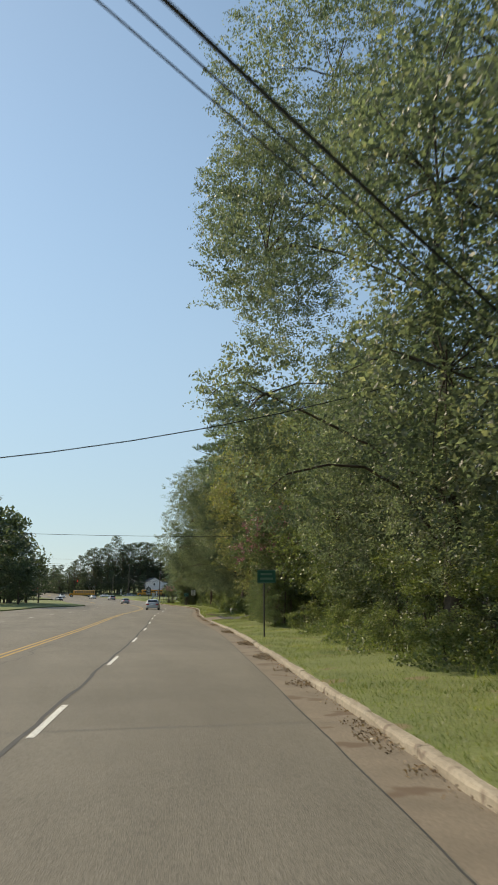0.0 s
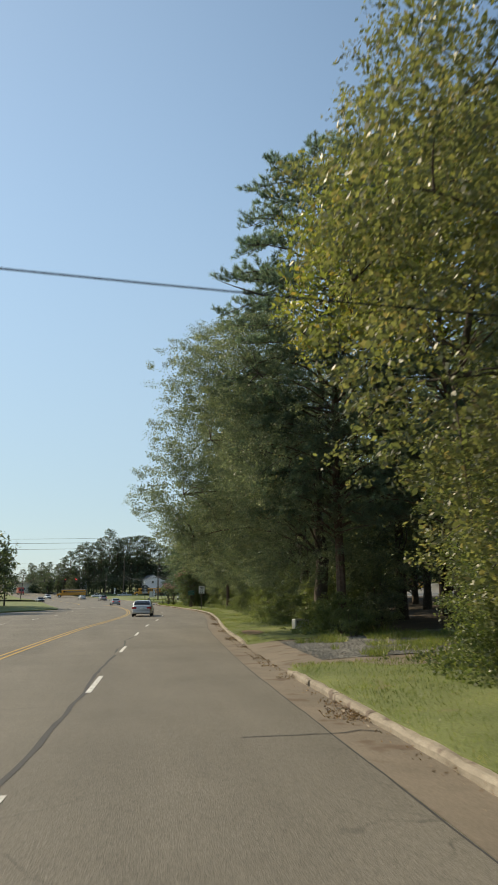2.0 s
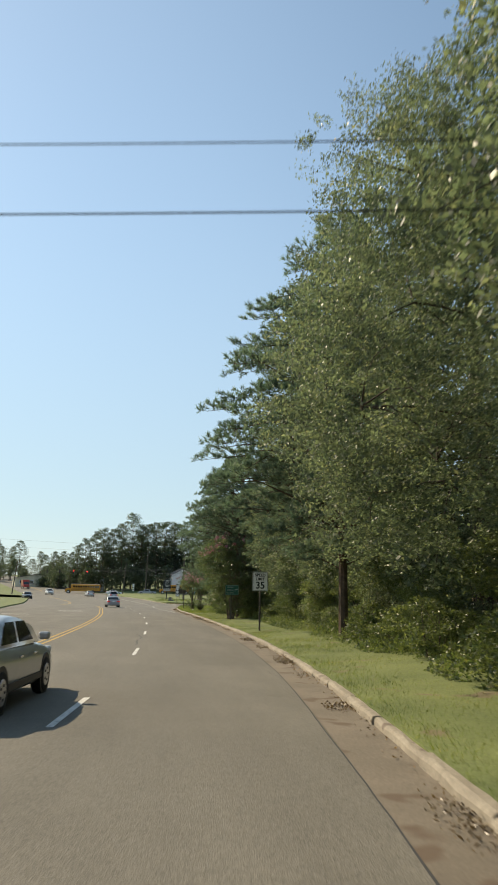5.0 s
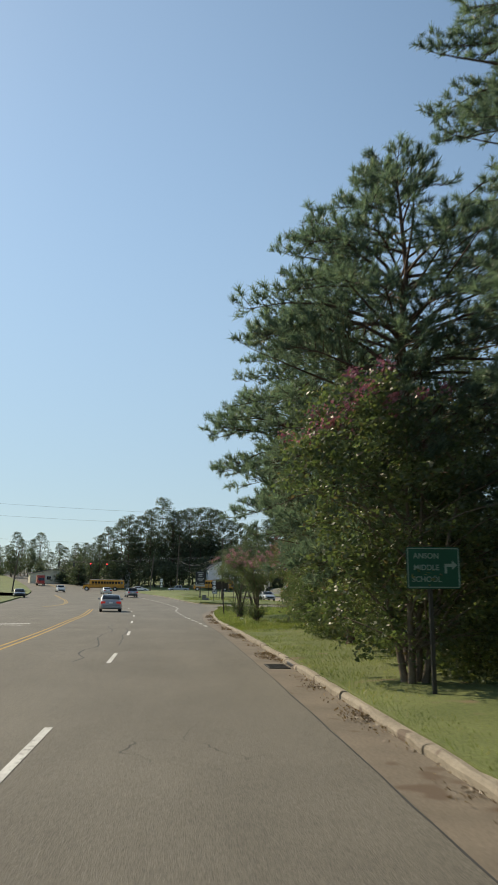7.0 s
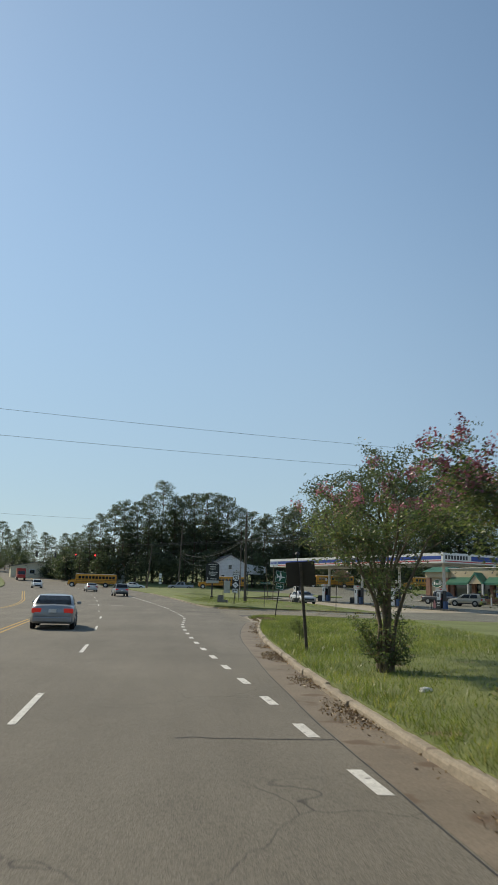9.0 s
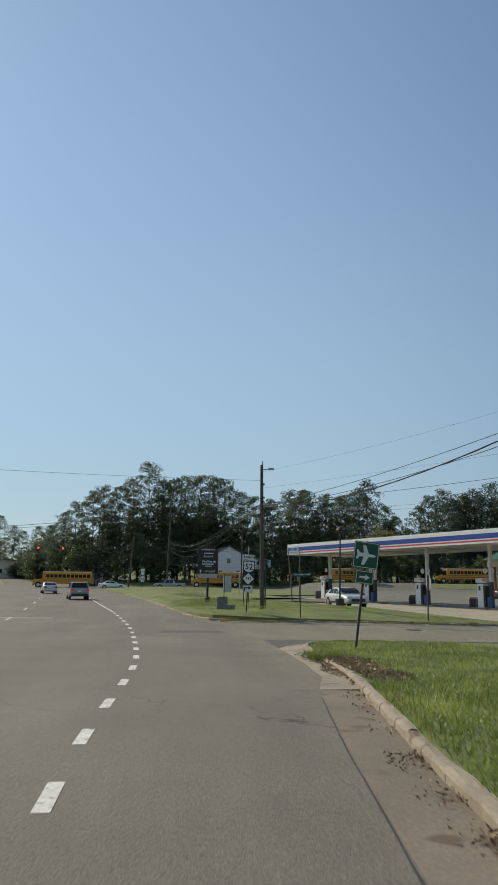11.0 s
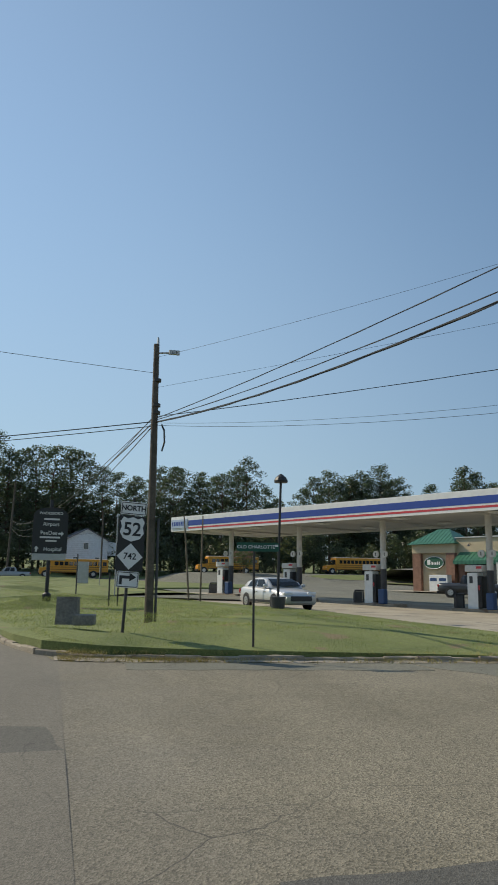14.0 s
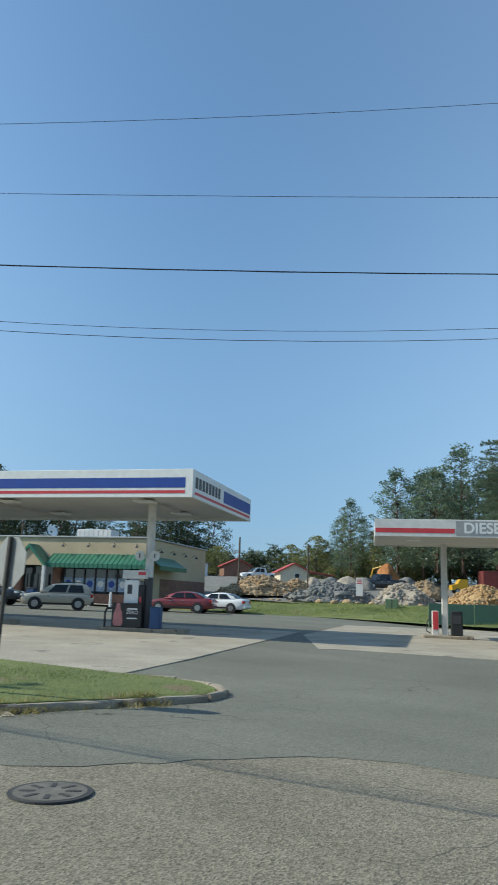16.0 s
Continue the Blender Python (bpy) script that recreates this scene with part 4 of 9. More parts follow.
def pine(seed, profile, needle=0.2, n_needles=20, trunk=0.2, dense=1.0, gap=0.38, width=0.009):
    """A pine: boughs that bear side twigs, each ending in upturned brushes of long needles; profile gives the crown's radius by height."""
    g = np.random.default_rng(seed)
    zs, rs = [p[0] for p in profile], [p[1] for p in profile]
    height, base = zs[-1], zs[0]
    bm = bmesh.new()
    pts = [np.array((0.1 * g.normal() * i / 8, 0.1 * g.normal() * i / 8, -0.3 if i == 0 else height * i / 8)) for i in range(9)]
    tube(bm, pts, [trunk * (1 - 0.9 * i / 8) for i in range(9)], 8, caps=False)
    up_ = np.array((0, 0, 1.0))
    tc, td, tl = [], [], []
    z = base
    while z < height - 0.1:
        r0 = float(np.interp(z, zs, rs))
        turn = g.uniform(0, 6.283)
        n_b = int(g.integers(4, 7))
        for k in range(n_b):
            a = turn + 6.283 * (k + g.uniform(-0.35, 0.35)) / n_b
            ln = r0 * g.uniform(0.74, 1.05) + 0.12
            up = ln * g.uniform(-0.12, 0.34) + 0.1
            x0 = [float(np.interp(z, [p[2] for p in pts], [p[i] for p in pts])) for i in (0, 1)]
            zz = z + g.uniform(-0.5, 0.5) * gap
            s = np.array((x0[0], x0[1], zz - up * 0.5))
            e = s + (math.cos(a) * ln, math.sin(a) * ln, up)
            fwd = unit(e - s)
            out = unit(np.array((-fwd[1], fwd[0], 0.0)))
            limb(bm, s, e, 0.012 + 0.011 * ln, 0.008, g, 4, 0.0, 4)
            full = -math.cos(a) * 0.85 - math.sin(a) * 0.5 > -0.35
            n_t = max(3, int((3 + ln * 4.2) * (1.0 if full else 0.35) * dense))
            for j in range(n_t):
                t = 1.0 if j == 0 else 1 - 0.72 * ((j + g.uniform(-0.4, 0.4)) / n_t)
                sd = 1 if j % 2 else -1
                tw = 0.4 * g.uniform(0.8, 1.3) + 0.2 * ln * (1.05 - t) * g.uniform(0.6, 1.3)
                q = s + (e - s) * min(t, 1.0) + up_ * 0.12 * ln * math.sin(math.pi * min(t, 1.0))
                way = unit(fwd * 0.9 + out * sd * g.uniform(0.25, 1.1) * (j > 0) + up_ * g.uniform(-0.5, 0.75))
                tip = q + way * tw
                limb(bm, q, tip, 0.011, 0.006, g, 3, 0.0, 1)
                for m in range(5 if full else 3):
                    f = 1.0 if m == 0 else g.uniform(0.25, 0.9)
                    ax = unit(way * 0.7 + up_ * g.uniform(0.1, 0.9) + g.normal(size=3) * 0.4)
                    foot = q + (tip - q) * f
                    tc.append(foot + ax * (0.0 if m == 0 else g.uniform(0.06, 0.22)))
                    td.append(ax)
                    tl.append(g.uniform(0.8, 1.2))
        z += g.uniform(0.75, 1.25) * gap
    tm = bpy.data.meshes.new("trunk")
    bm.to_mesh(tm)
    bm.free()
    tm.materials.append(M["pine_bark"])
    c, d, l = np.array(tc), np.array(td), np.array(tl)[:, None, None]
    n = len(c)
    # needles stand off the last hand's width of each shoot, leaning towards its tip
    side_ = unit(np.cross(d[:, None, :], unit(g.normal(size=(n, n_needles, 3)))))
    open_ = g.uniform(0.25, 1.15, (n, n_needles, 1))
    dirs = unit(d[:, None, :] * np.cos(open_) + side_ * np.sin(open_))
    ln = needle * l * g.uniform(0.75, 1.1, (n, n_needles, 1))
    w = unit(np.cross(dirs, g.normal(size=(n, n_needles, 3)))) * width
    cc = c[:, None, :] - d[:, None, :] * g.uniform(0.0, 0.16, (n, n_needles, 1))
    v = np.stack([cc - w, cc + w, cc + dirs * ln], axis=2)
    cm = raw_mesh("crown", v.reshape(-1, 3), 3)
    cm.materials.append(M["needle"])
    return tm, cm, None


def stand_pine(seed, height, base, radius, puffs=34, mat="wood_needle", per=84, leaf=0.44, trunk=0.26):
    """A tall forest pine: a bare leaning stem and a high crown of flat, dense cushions of needles with sky between them."""
    g = np.random.default_rng(seed)
    bm = bmesh.new()
    pts = [np.array((0.25 * g.normal() * i / 9, 0.25 * g.normal() * i / 9, -0.3 if i == 0 else (height - 0.8) * i / 9)) for i in range(10)]
    tube(bm, pts, [trunk * (1 - 0.85 * i / 9) for i in range(10)], 7, caps=False)
    pts = np.array(pts)
    cs, rr = [], []
    for k in range(puffs):
        f = (k + g.uniform(0, 1)) / puffs
        z = base + (height - base) * f ** 0.85
        r = radius * (math.sin(math.pi * min(1, 0.2 + 0.78 * f)) ** 0.8) * g.uniform(0.35, 1.05)
        a = k * 2.4 + g.uniform(-0.5, 0.5)
        c = np.array((r * math.cos(a), r * math.sin(a), z - 0.4))
        cs.append(c)
        rr.append(g.uniform(0.95, 1.75) * (1.12 - 0.35 * f) * radius / 4.6)
        i = int(np.argmin(abs(pts[:, 2] - max(z - 0.25 * r - 0.6, base * 0.8))))
        limb(bm, pts[i], c, 0.07, 0.02, g, 4, 0.0, 3)
    tm = bpy.data.meshes.new("trunk")
    bm.to_mesh(tm)
    bm.free()
    tm.materials.append(M["pine_bark"])
    cs, rr = np.array(cs), np.array(rr)
    off = unit(g.normal(size=(puffs, per, 3))) * g.uniform(0.2, 1.0, (puffs, per, 1)) ** 0.5
    off[..., 2] *= 0.55
    # smaller tufts round each cushion's rim break its outline
    off *= 1 + 0.25 * np.sin(off[..., :1] * 9 + 3 * off[..., 1:2])
    c = (cs[:, None, :] + off * rr[:, None, None]).reshape(-1, 3)
    cm = raw_mesh("crown", leaf_quads(c, leaf, g, -0.2, 1.0)[:, :3].reshape(-1, 3), 3)
    cm.materials.append(M[mat])
    return tm, cm, None


def lobed(seed, lobes, foot, mat, leaf=0.135, per=72, cl_r=0.72, trunk=0.26, dense=1.0, side=True, bark="bark", limbs=60, slim=0.46):
    """A broad-leaved tree whose crown is made of leafy lobes (x, y, z, radius) borne on limbs; foot is the trunk's place."""
    g = np.random.default_rng(seed)
    cs = []
    fx, fy = foot
    for x, y, z, r in lobes:
        for k in range(int(4 * math.pi * r * r * 1.08 * dense / (cl_r * cl_r * 2.4))):
            d = unit(g.normal(size=3))
            d[2] *= 0.92
            p = np.array((x, y, z)) + d * r * (1 - 0.55 * g.uniform() ** 2.2) * (0.93 if g.uniform() < 0.75 else 1.08)
            if side and d[0] * 0.85 + d[1] * 0.5 > 0.2 and g.uniform() > 0.15:
                continue
            if p[2] > 0.3:
                cs.append(p)
    cs = np.array(cs)
    top = max(l[2] + 0.35 * l[3] for l in lobes)
    bm = bmesh.new()
    pts, rad = [], []
    for i in range(10):
        t = i / 9
        pts.append(np.array((fx + 0.25 * g.normal() * t, fy + 0.25 * g.normal() * t, -0.3 if i == 0 else top * t)))
        rad.append(trunk * (1.25 if i == 0 else 1.0) * (1 - 0.85 * t))
    tube(bm, pts, rad, 8, caps=False)
    pts = np.array(pts)
    hubs = []
    for x, y, z, r in lobes:
        h = math.hypot(x - fx, y - fy)
        k = int(np.argmin(abs(pts[:, 2] - max(z - 0.3 * h - 0.4, min(2.4, z)))))
        limb(bm, pts[k], (x, y, z), max(rad[k] * 0.2, 0.04), 0.03, g, 6, 0.0, 5)
        hubs.append((x, y, z))
    hubs = np.array(hubs)
    for i in g.permutation(len(cs))[:limbs]:
        h = hubs[int(np.argmin(np.linalg.norm(hubs - cs[i], axis=1)))]
        limb(bm, h, cs[i], 0.03, 0.007, g, 4, 0.0, 3)
    tm = bpy.data.meshes.new("trunk")
    bm.to_mesh(tm)
    bm.free()
    tm.materials.append(M[bark])
    tm.polygons.foreach_set("use_smooth", [True] * len(tm.polygons))
    lv = [leaf_quads(clumps(cs, cl_r, per, g), leaf, g, slim=slim)]
    # the crown's darker inside, closed by older, larger leaves
    for x, y, z, r in lobes:
        d = unit(g.normal(size=(int(r * r * 330), 3)))
        if side:
            d = d[d @ (0.85, 0.5, 0) < 0.25]
        p = np.array((x, y, z)) + d * r * g.uniform(0.5, 0.86, (len(d), 1))
        lv.append(leaf_quads(p[p[:, 2] > 0.3], leaf * 1.4, g, slim=slim + 0.15))
    cm = raw_mesh("crown", np.concatenate(lv), 4)
    cm.materials.append(M[mat])
    return tm, cm, None


def vase(seed, height, radius, mat, stems=9, per=34, bare=0.62, skirt=1.0, flowers=40, leaf=0.062, crown=1.0):
    """A crape myrtle: many thin stems fanning out of one stool, suckers round the foot, a loose crown with blossom at the tips."""
    g = np.random.default_rng(seed)
    bm = bmesh.new()
    cs, tips = [], []
    for k in range(stems):
        a = 6.283 * (k + g.uniform(-0.3, 0.3)) / stems
        way = np.array((math.cos(a), math.sin(a), 0))
        top = way * radius * g.uniform(0.35, 0.8) + (0, 0, height * g.uniform(0.74, 0.96))
        foot = way * g.uniform(0.06, 0.2)
        pts = [foot + (top - foot) * t + way * (-0.22 * radius * math.sin(math.pi * t)) + np.array((g.normal(), g.normal(), 0)) * 0.035 for t in np.linspace(0, 1, 8)]
        pts[0][2] = -0.25
        tube(bm, pts, [0.055 * (1 - 0.86 * t) for t in np.linspace(0, 1, 8)], 6, caps=False)
        tips.append(top)
        for j in range(int(13 * crown)):
            t = g.uniform(bare, 1.0) if j > 1 else g.uniform(0.55 * bare, bare)
            i = min(int(t * 7), 6)
            p = pts[i] + (pts[i + 1] - pts[i]) * (t * 7 - i)
            b = g.uniform(0, 6.283)
            e = p + np.array((math.cos(b), math.sin(b), g.uniform(0.0, 1.0))) * radius * g.uniform(0.2, 0.5) * (1.15 - 0.5 * t) + way * 0.15 * radius
            e[2] = min(e[2], height)
            limb(bm, p, e, 0.012, 0.004, g, 3, 0.0, 3)
            for f in (0.4, 0.65, 0.85, 1.0):
                cs.append(p + (e - p) * f + g.normal(size=3) * 0.06)
            if t > 0.8 and e[2] > height * 0.72:
                tips.append(e)
    low = []
    for k in range(int(30 * skirt)):
        a = g.uniform(0, 6.283)
        e = np.array((math.cos(a), math.sin(a), 0)) * radius * g.uniform(0.1, 0.34) + (0, 0, g.uniform(0.25, 1.2))
        limb(bm, (0.1 * math.cos(a), 0.1 * math.sin(a), 0), e, 0.01, 0.004, g, 3, 0.0, 3)
        low += [e * f for f in (0.6, 0.8, 1.0)]
    tm = bpy.data.meshes.new("trunk")
    bm.to_mesh(tm)
    bm.free()
    tm.materials.append(M["smooth_bark"])
    tm.polygons.foreach_set("use_smooth", [True] * len(tm.polygons))
    pts = np.concatenate([clumps(np.array(cs), 0.3, per, g, 0.9), clumps(np.array(low), 0.22, int(per * 0.7), g, 0.9)])
    pts = pts[pts[:, 2] > 0.03]
    cm = raw_mesh("crown", leaf_quads(pts, leaf, g, slim=0.55), 4)
    cm.materials.append(M[mat])
    tips = np.array(tips)
    tips = tips[np.argsort(-tips[:, 2])][:flowers]
    fl = raw_mesh("blossom", leaf_quads(clumps(tips + (0, 0, 0.06), 0.2, 60, g, 1.3), 0.05, g, slim=0.9), 4)
    fl.materials.append(M["blossom"])
    return tm, cm, fl


def tree(name, meshes, m, label, category, group=""):
    ob = thing(name, m, label, category, group)
    for nm, me in zip(("trunk", "crown", "blossom"), meshes):
        if me:
            new(nm, me).parent = ob
    return ob


ARCH = lobed(11, [(-3.4, 0, 19, 4.4), (-5.6, 1, 12.8, 2.7), (-1.5, -4, 14, 4), (-2.6, 5, 17, 4.6), (-5.4, 3.5, 16.2, 2.6), (-2.6, 8.5, 14.4, 3.1), (-6.4, -2.6, 6.9, 1.9), (-5.6, -1.5, 4.9, 2.0), (-1.4, 0, 8, 3.2), (-0.8, -4, 6.5, 3.4), (1, 5, 8.5, 3.6), (0.2, -1, 4.6, 3.2), (1.5, 8, 5, 3)], (0, 0), "oak_leaf", 0.1, 66, 0.5, 0.36, 1.25)
SUNNY = lobed(21, [(-2.2, 0, 11.3, 2.9), (-3.6, -0.6, 8.6, 2.5), (-3.2, 0, 5.4, 2.4), (-1, 1, 3.4, 2.8), (0.5, -4, 9.5, 3.5), (0, 3.5, 11.2, 3.1), (1, 0, 13.2, 2.4), (0, -4, 4.6, 3.2)], (0, 0), "light_leaf", 0.115, 46, 0.5, 0.2)
HIGH = lobed(24, [(-2.2, 0, 11.3, 2.9), (-3.6, -0.6, 9.2, 2.3), (0.5, -4, 10.0, 3.0), (0, 3.5, 11.2, 3.1), (1, 0, 13.2, 2.4)], (0, 0), "yellow_leaf", trunk=0.2)
ROUND = lobed(22, [(0, 0, 9.4, 2.6), (-1.9, 0.5, 6.6, 2.3), (-1.5, -2, 3.4, 2.2), (0.5, 2.5, 6.8, 2.8), (0.4, -2.6, 7, 2.4), (-0.6, 2, 3, 2.6)], (0, 0), "bush_leaf", 0.105, 46, 0.5, 0.16)
GREAT = lobed(13, [(-3.0, 0, 12.4, 3.2), (-5.2, -1, 11.2, 2.7), (-5.1, 0.3, 8.7, 2.9), (-6.3, 0.8, 6.2, 2.6), (-5.6, 2.2, 4.3, 2.1), (-4.0, 2, 5.2, 2.6), (-1.3, -2, 4.8, 3.6), (-1.3, 2, 10, 4.2), (-1.0, 4, 13, 3.4), (-3.8, -4.4, 10.6, 2.9), (-2.5, -4.5, 7, 3.2)], (0, 0), "oak_leaf", 0.08, 84, 0.46, 0.36, 1.36)
DARK = lobed(12, [(-1.8, 0, 12.6, 3.2), (-3.6, -0.5, 9.2, 2.6), (-3.0, 1.2, 6.0, 2.6), (-1.2, -2.4, 4.4, 3.0), (0, 2.6, 9, 3.6), (-0.4, 2, 3.6, 2.8), (0, -3, 10, 3)], (0, 0), "oak_leaf", 0.12, 46, 0.52, 0.28)
BUSHY = lobed(14, [(-1.0, 0, 5.6, 2.2), (-1.9, -0.8, 3.6, 1.8), (-1.6, 0.8, 1.9, 1.6), (-1.0, -2.2, 2.0, 1.8), (0, 2, 3.6, 2.2)], (0, 0), "myrtle_leaf", 0.09, 80, 0.55, 0.12)
# pines: one spreading over the road, a full one, a tall loose one, and a young leader
PINE = [pine(31, [(3.0, 2.4), (5.0, 5.4), (6.4, 6.0), (9, 5.6), (12, 4.3), (15, 2.3), (17.5, 0.3)]),
        pine(32, [(2.2, 2.2), (4.6, 4.4), (5.2, 4.9), (6.2, 5.0), (7.2, 4.0), (8.3, 3.8), (10.0, 2.9), (11.5, 1.7), (13.2, 0.2)], dense=1.1),
        pine(33, [(4.0, 3.0), (9, 4.4), (14, 4.4), (18, 3.2), (20.5, 0.4)], 0.21, 22, gap=0.42),
        pine(35, [(1.8, 2.8), (4.5, 3.9), (7, 3.9), (9.0, 3.4), (9.8, 2.6), (10.8, 1.5), (12.6, 0.12)], dense=1.1)]
MYRTLE = [vase(41, 4.35, 2.4, "myrtle_leaf", flowers=44, bare=0.62, skirt=1.5),
          vase(42, 4.4, 2.4, "myrtle_leaf", flowers=70, stems=10, bare=0.6, skirt=1.5),
          broadleaf(43, 6.8, 2.9, 0.3, 330, 70, 0.12, "myrtle_leaf", "smooth_bark", 0.08, 0.6, 7, 4, ("blossom", 56, 50, 0.08)),
          broadleaf(44, 6.8, 2.8, 0.3, 330, 66, 0.11, "myrtle_leaf", "smooth_bark", 0.08, 0.6, 7, 4, ("blossom", 260, 34, 0.08)),
          vase(45, 4.3, 2.4, "bronze_leaf", 11, 46, 0.3, 2.6, 90, 0.075, 1.5)]
BUSH = [broadleaf(51, 1.7, 1.2, 0.02, 64, 84, 0.085, "bush_leaf", "bark", 0.03, 0.42, 5, 3, limbs=8, lseg=3), broadleaf(52, 3.2, 1.7, 0.02, 110, 84, 0.1, "bush_leaf", "bark", 0.05, 0.55, 5, 3, limbs=8, lseg=3), broadleaf(53, 4.6, 2.0, 0.05, 150, 84, 0.11, "oak_leaf", "bark", 0.06, 0.65, 6, 3, limbs=10, lseg=3)]
MID = [broadleaf(61, 14.0, 5.0, 1.4, 240, 24, 0.4, "oak_leaf", cl_r=1.0, limbs=16, lseg=3, side=True), broadleaf(62, 11.0, 4.5, 0.8, 200, 24, 0.38, "light_leaf", cl_r=1.0, limbs=16, lseg=3, side=True)]
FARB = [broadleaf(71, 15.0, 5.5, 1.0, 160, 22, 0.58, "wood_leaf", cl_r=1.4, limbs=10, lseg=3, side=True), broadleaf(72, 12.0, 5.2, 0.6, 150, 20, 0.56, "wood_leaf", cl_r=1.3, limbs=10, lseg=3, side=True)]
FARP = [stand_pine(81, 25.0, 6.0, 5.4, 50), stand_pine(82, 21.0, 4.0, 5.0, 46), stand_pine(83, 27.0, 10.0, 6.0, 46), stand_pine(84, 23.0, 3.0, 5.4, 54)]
# Trees beyond the yard: paler leaf colours stand in for sunlight on them.
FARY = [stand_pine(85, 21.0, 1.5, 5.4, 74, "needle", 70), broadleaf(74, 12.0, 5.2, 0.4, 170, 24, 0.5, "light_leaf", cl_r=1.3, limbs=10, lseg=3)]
FARL = broadleaf(73, 15.0, 6.0, 1.0, 190, 26, 0.5, "light_leaf", cl_r=1.2, limbs=10, lseg=3, side=True)

rt = random.Random(77)


def plant(kind, y, off, s, label, category="tree", group="", name="tree", edge=kerb_x, sign=1, sz=1.0, spin=3.14):
    x = edge(y) + sign * off
    z = land(-40, y) + 0.22 + min(off, 12) * 0.012
    return tree(name, kind, Matrix.Translation((x, y, z)) @ Matrix.Rotation(rt.uniform(-spin, spin), 4, "Z") @ Matrix.Diagonal((s, s, s * sz, 1)), label, category, group)


# front row of the wood, from the start of the drive on
ROW = [
    ("DARK", 0, -112, 7.6, 1.2), ("DARK", 0, -104.5, 6.6, 1.1), ("ARCH", 0, -96.5, 5.6, 1.0), ("DARK", 0, -88.5, 6.2, 0.78), ("ROUND", 0, -83, 6.4, 1.05),
    ("ROUND", 0, -77.5, 5.6, 1.1), ("SUNNY", 0, -69.5, 4.4, 0.9), ("HIGH", 0, -62.6, 5.3, 1.0), ("ROUND", 0, -65.4, 5.0, 0.64), ("ROUND", 0, -63.6, 6.6, 0.66), ("PINE", 2, -64, 9.5, 0.85), ("PINE", 2, -50.2, 4.2, 1.06), ("PINE", 2, -53.5, 8.0, 1.0),
    ("GREAT", 0, -46.0, 4.2, 1.0), ("GREAT", 0, -36, 5.0, 0.95), ("DARK", 0, -41, 9.6, 1.12), ("DARK", 0, -28, 5.6, 1.1), ("PINE", 0, -21, 5.0, 0.9), ("DARK", 0, -15, 5.8, 1.05), ("GREAT", 0, -7, 6.0, 0.86),
    ("DARK", 0, 1, 5.8, 1.05), ("DARK", 0, 10.5, 7.2, 1.0), ("PINE", 0, 8.8, 3.2, 1.0), ("DARK", 0, 18.5, 6.4, 0.8),
    ("DARK", 0, 25.5, 5.4, 0.72), ("PINE", 1, 31.0, 6.4, 0.95), ("PINE", 3, 37.3, 2.5, 1.0), ("PINE", 2, 39.8, 11.0, 1.36), ("PINE", 1, 44.2, 2.75, 1.0), ("PINE", 2, 33.0, 10.0, 1.1), ("PINE", 3, 50, 5.6, 0.95), ("PINE", 1, 54.5, 7.0, 0.85), ("BUSHY", 0, 61.5, 7.6, 0.8),
    ("BUSHY", 0, 51.5, 4.4, 0.66), ("BUSHY", 0, 54.5, 4.2, 0.6), ("BUSHY", 0, 57, 5.4, 0.7),
]
LAB = {"ARCH": "great dark oak-like tree arching over the road", "GREAT": "great dark oak-like tree arching over the road", "DARK": "dark green broad-leaved tree at the wood's edge", "SUNNY": "yellow-green leafy tree lit by the sun",
       "HIGH": "yellow-green leafy tree lit by the sun", "ROUND": "small fresh green tree at the wood's edge", "PINE": "bushy pine with long green needles", "BUSHY": "dense small-leaved tree leafy to the ground"}
KIND = {"ARCH": [ARCH], "GREAT": [GREAT], "DARK": [DARK], "SUNNY": [SUNNY], "HIGH": [HIGH], "ROUND": [ROUND], "PINE": PINE, "BUSHY": [BUSHY]}
for kd, i, y, off, s in ROW:
    plant(KIND[kd][i], y, off, s, LAB[kd], group="trees of the wood's edge", name="pine_tree" if kd == "PINE" else "tree", spin=0.35 if kd == "PINE" else 0.02 if kd in ("ARCH", "GREAT", "SUNNY", "HIGH") else 0.3)
for i in range(20):
    y = -112 + i * 8.3
    plant(MID[i % 2], y + rt.uniform(-1.5, 1.5), 14.5 + rt.uniform(-1.5, 1.5), rt.uniform(0.95, 1.25), "shaded tree deeper in the wood", group="trees inside the wood", spin=0.4)
for i in range(18):
    y = -125 + i * 9.8
    plant(FARB[i % 2], y + rt.uniform(-2, 2), 22 + rt.uniform(-2, 3), rt.uniform(1.0, 1.25), "shaded tree deep in the wood", group="trees inside the wood")
for i in range(120):
    y = -116 + i * 1.42 + rt.uniform(-0.5, 0.5)
    if DRIVE[0] - 1.2 < y < DRIVE[1] + 0.6 or y > 53:
        continue
    k = (0, 1, 2, 1, 0, 2, 1)[i % 7]
    plant(BUSH[k], y, (3.9, 5.2, 6.0)[k] + rt.uniform(-0.4, 0.9), rt.uniform(0.75, 1.15), "leafy green shrub at the wood's edge", "shrub", "shrubs at the wood's edge", "shrub")
for y, o in ((-52.2, 4.2), (-50.8, 4.6), (-49.6, 3.9), (-48.3, 4.8), (-46.9, 4.2)):
    plant(BUSH[0], y, o, rt.uniform(0.55, 0.8), "low bright green shrub beside the track", "shrub", "shrubs at the wood's edge", "shrub")
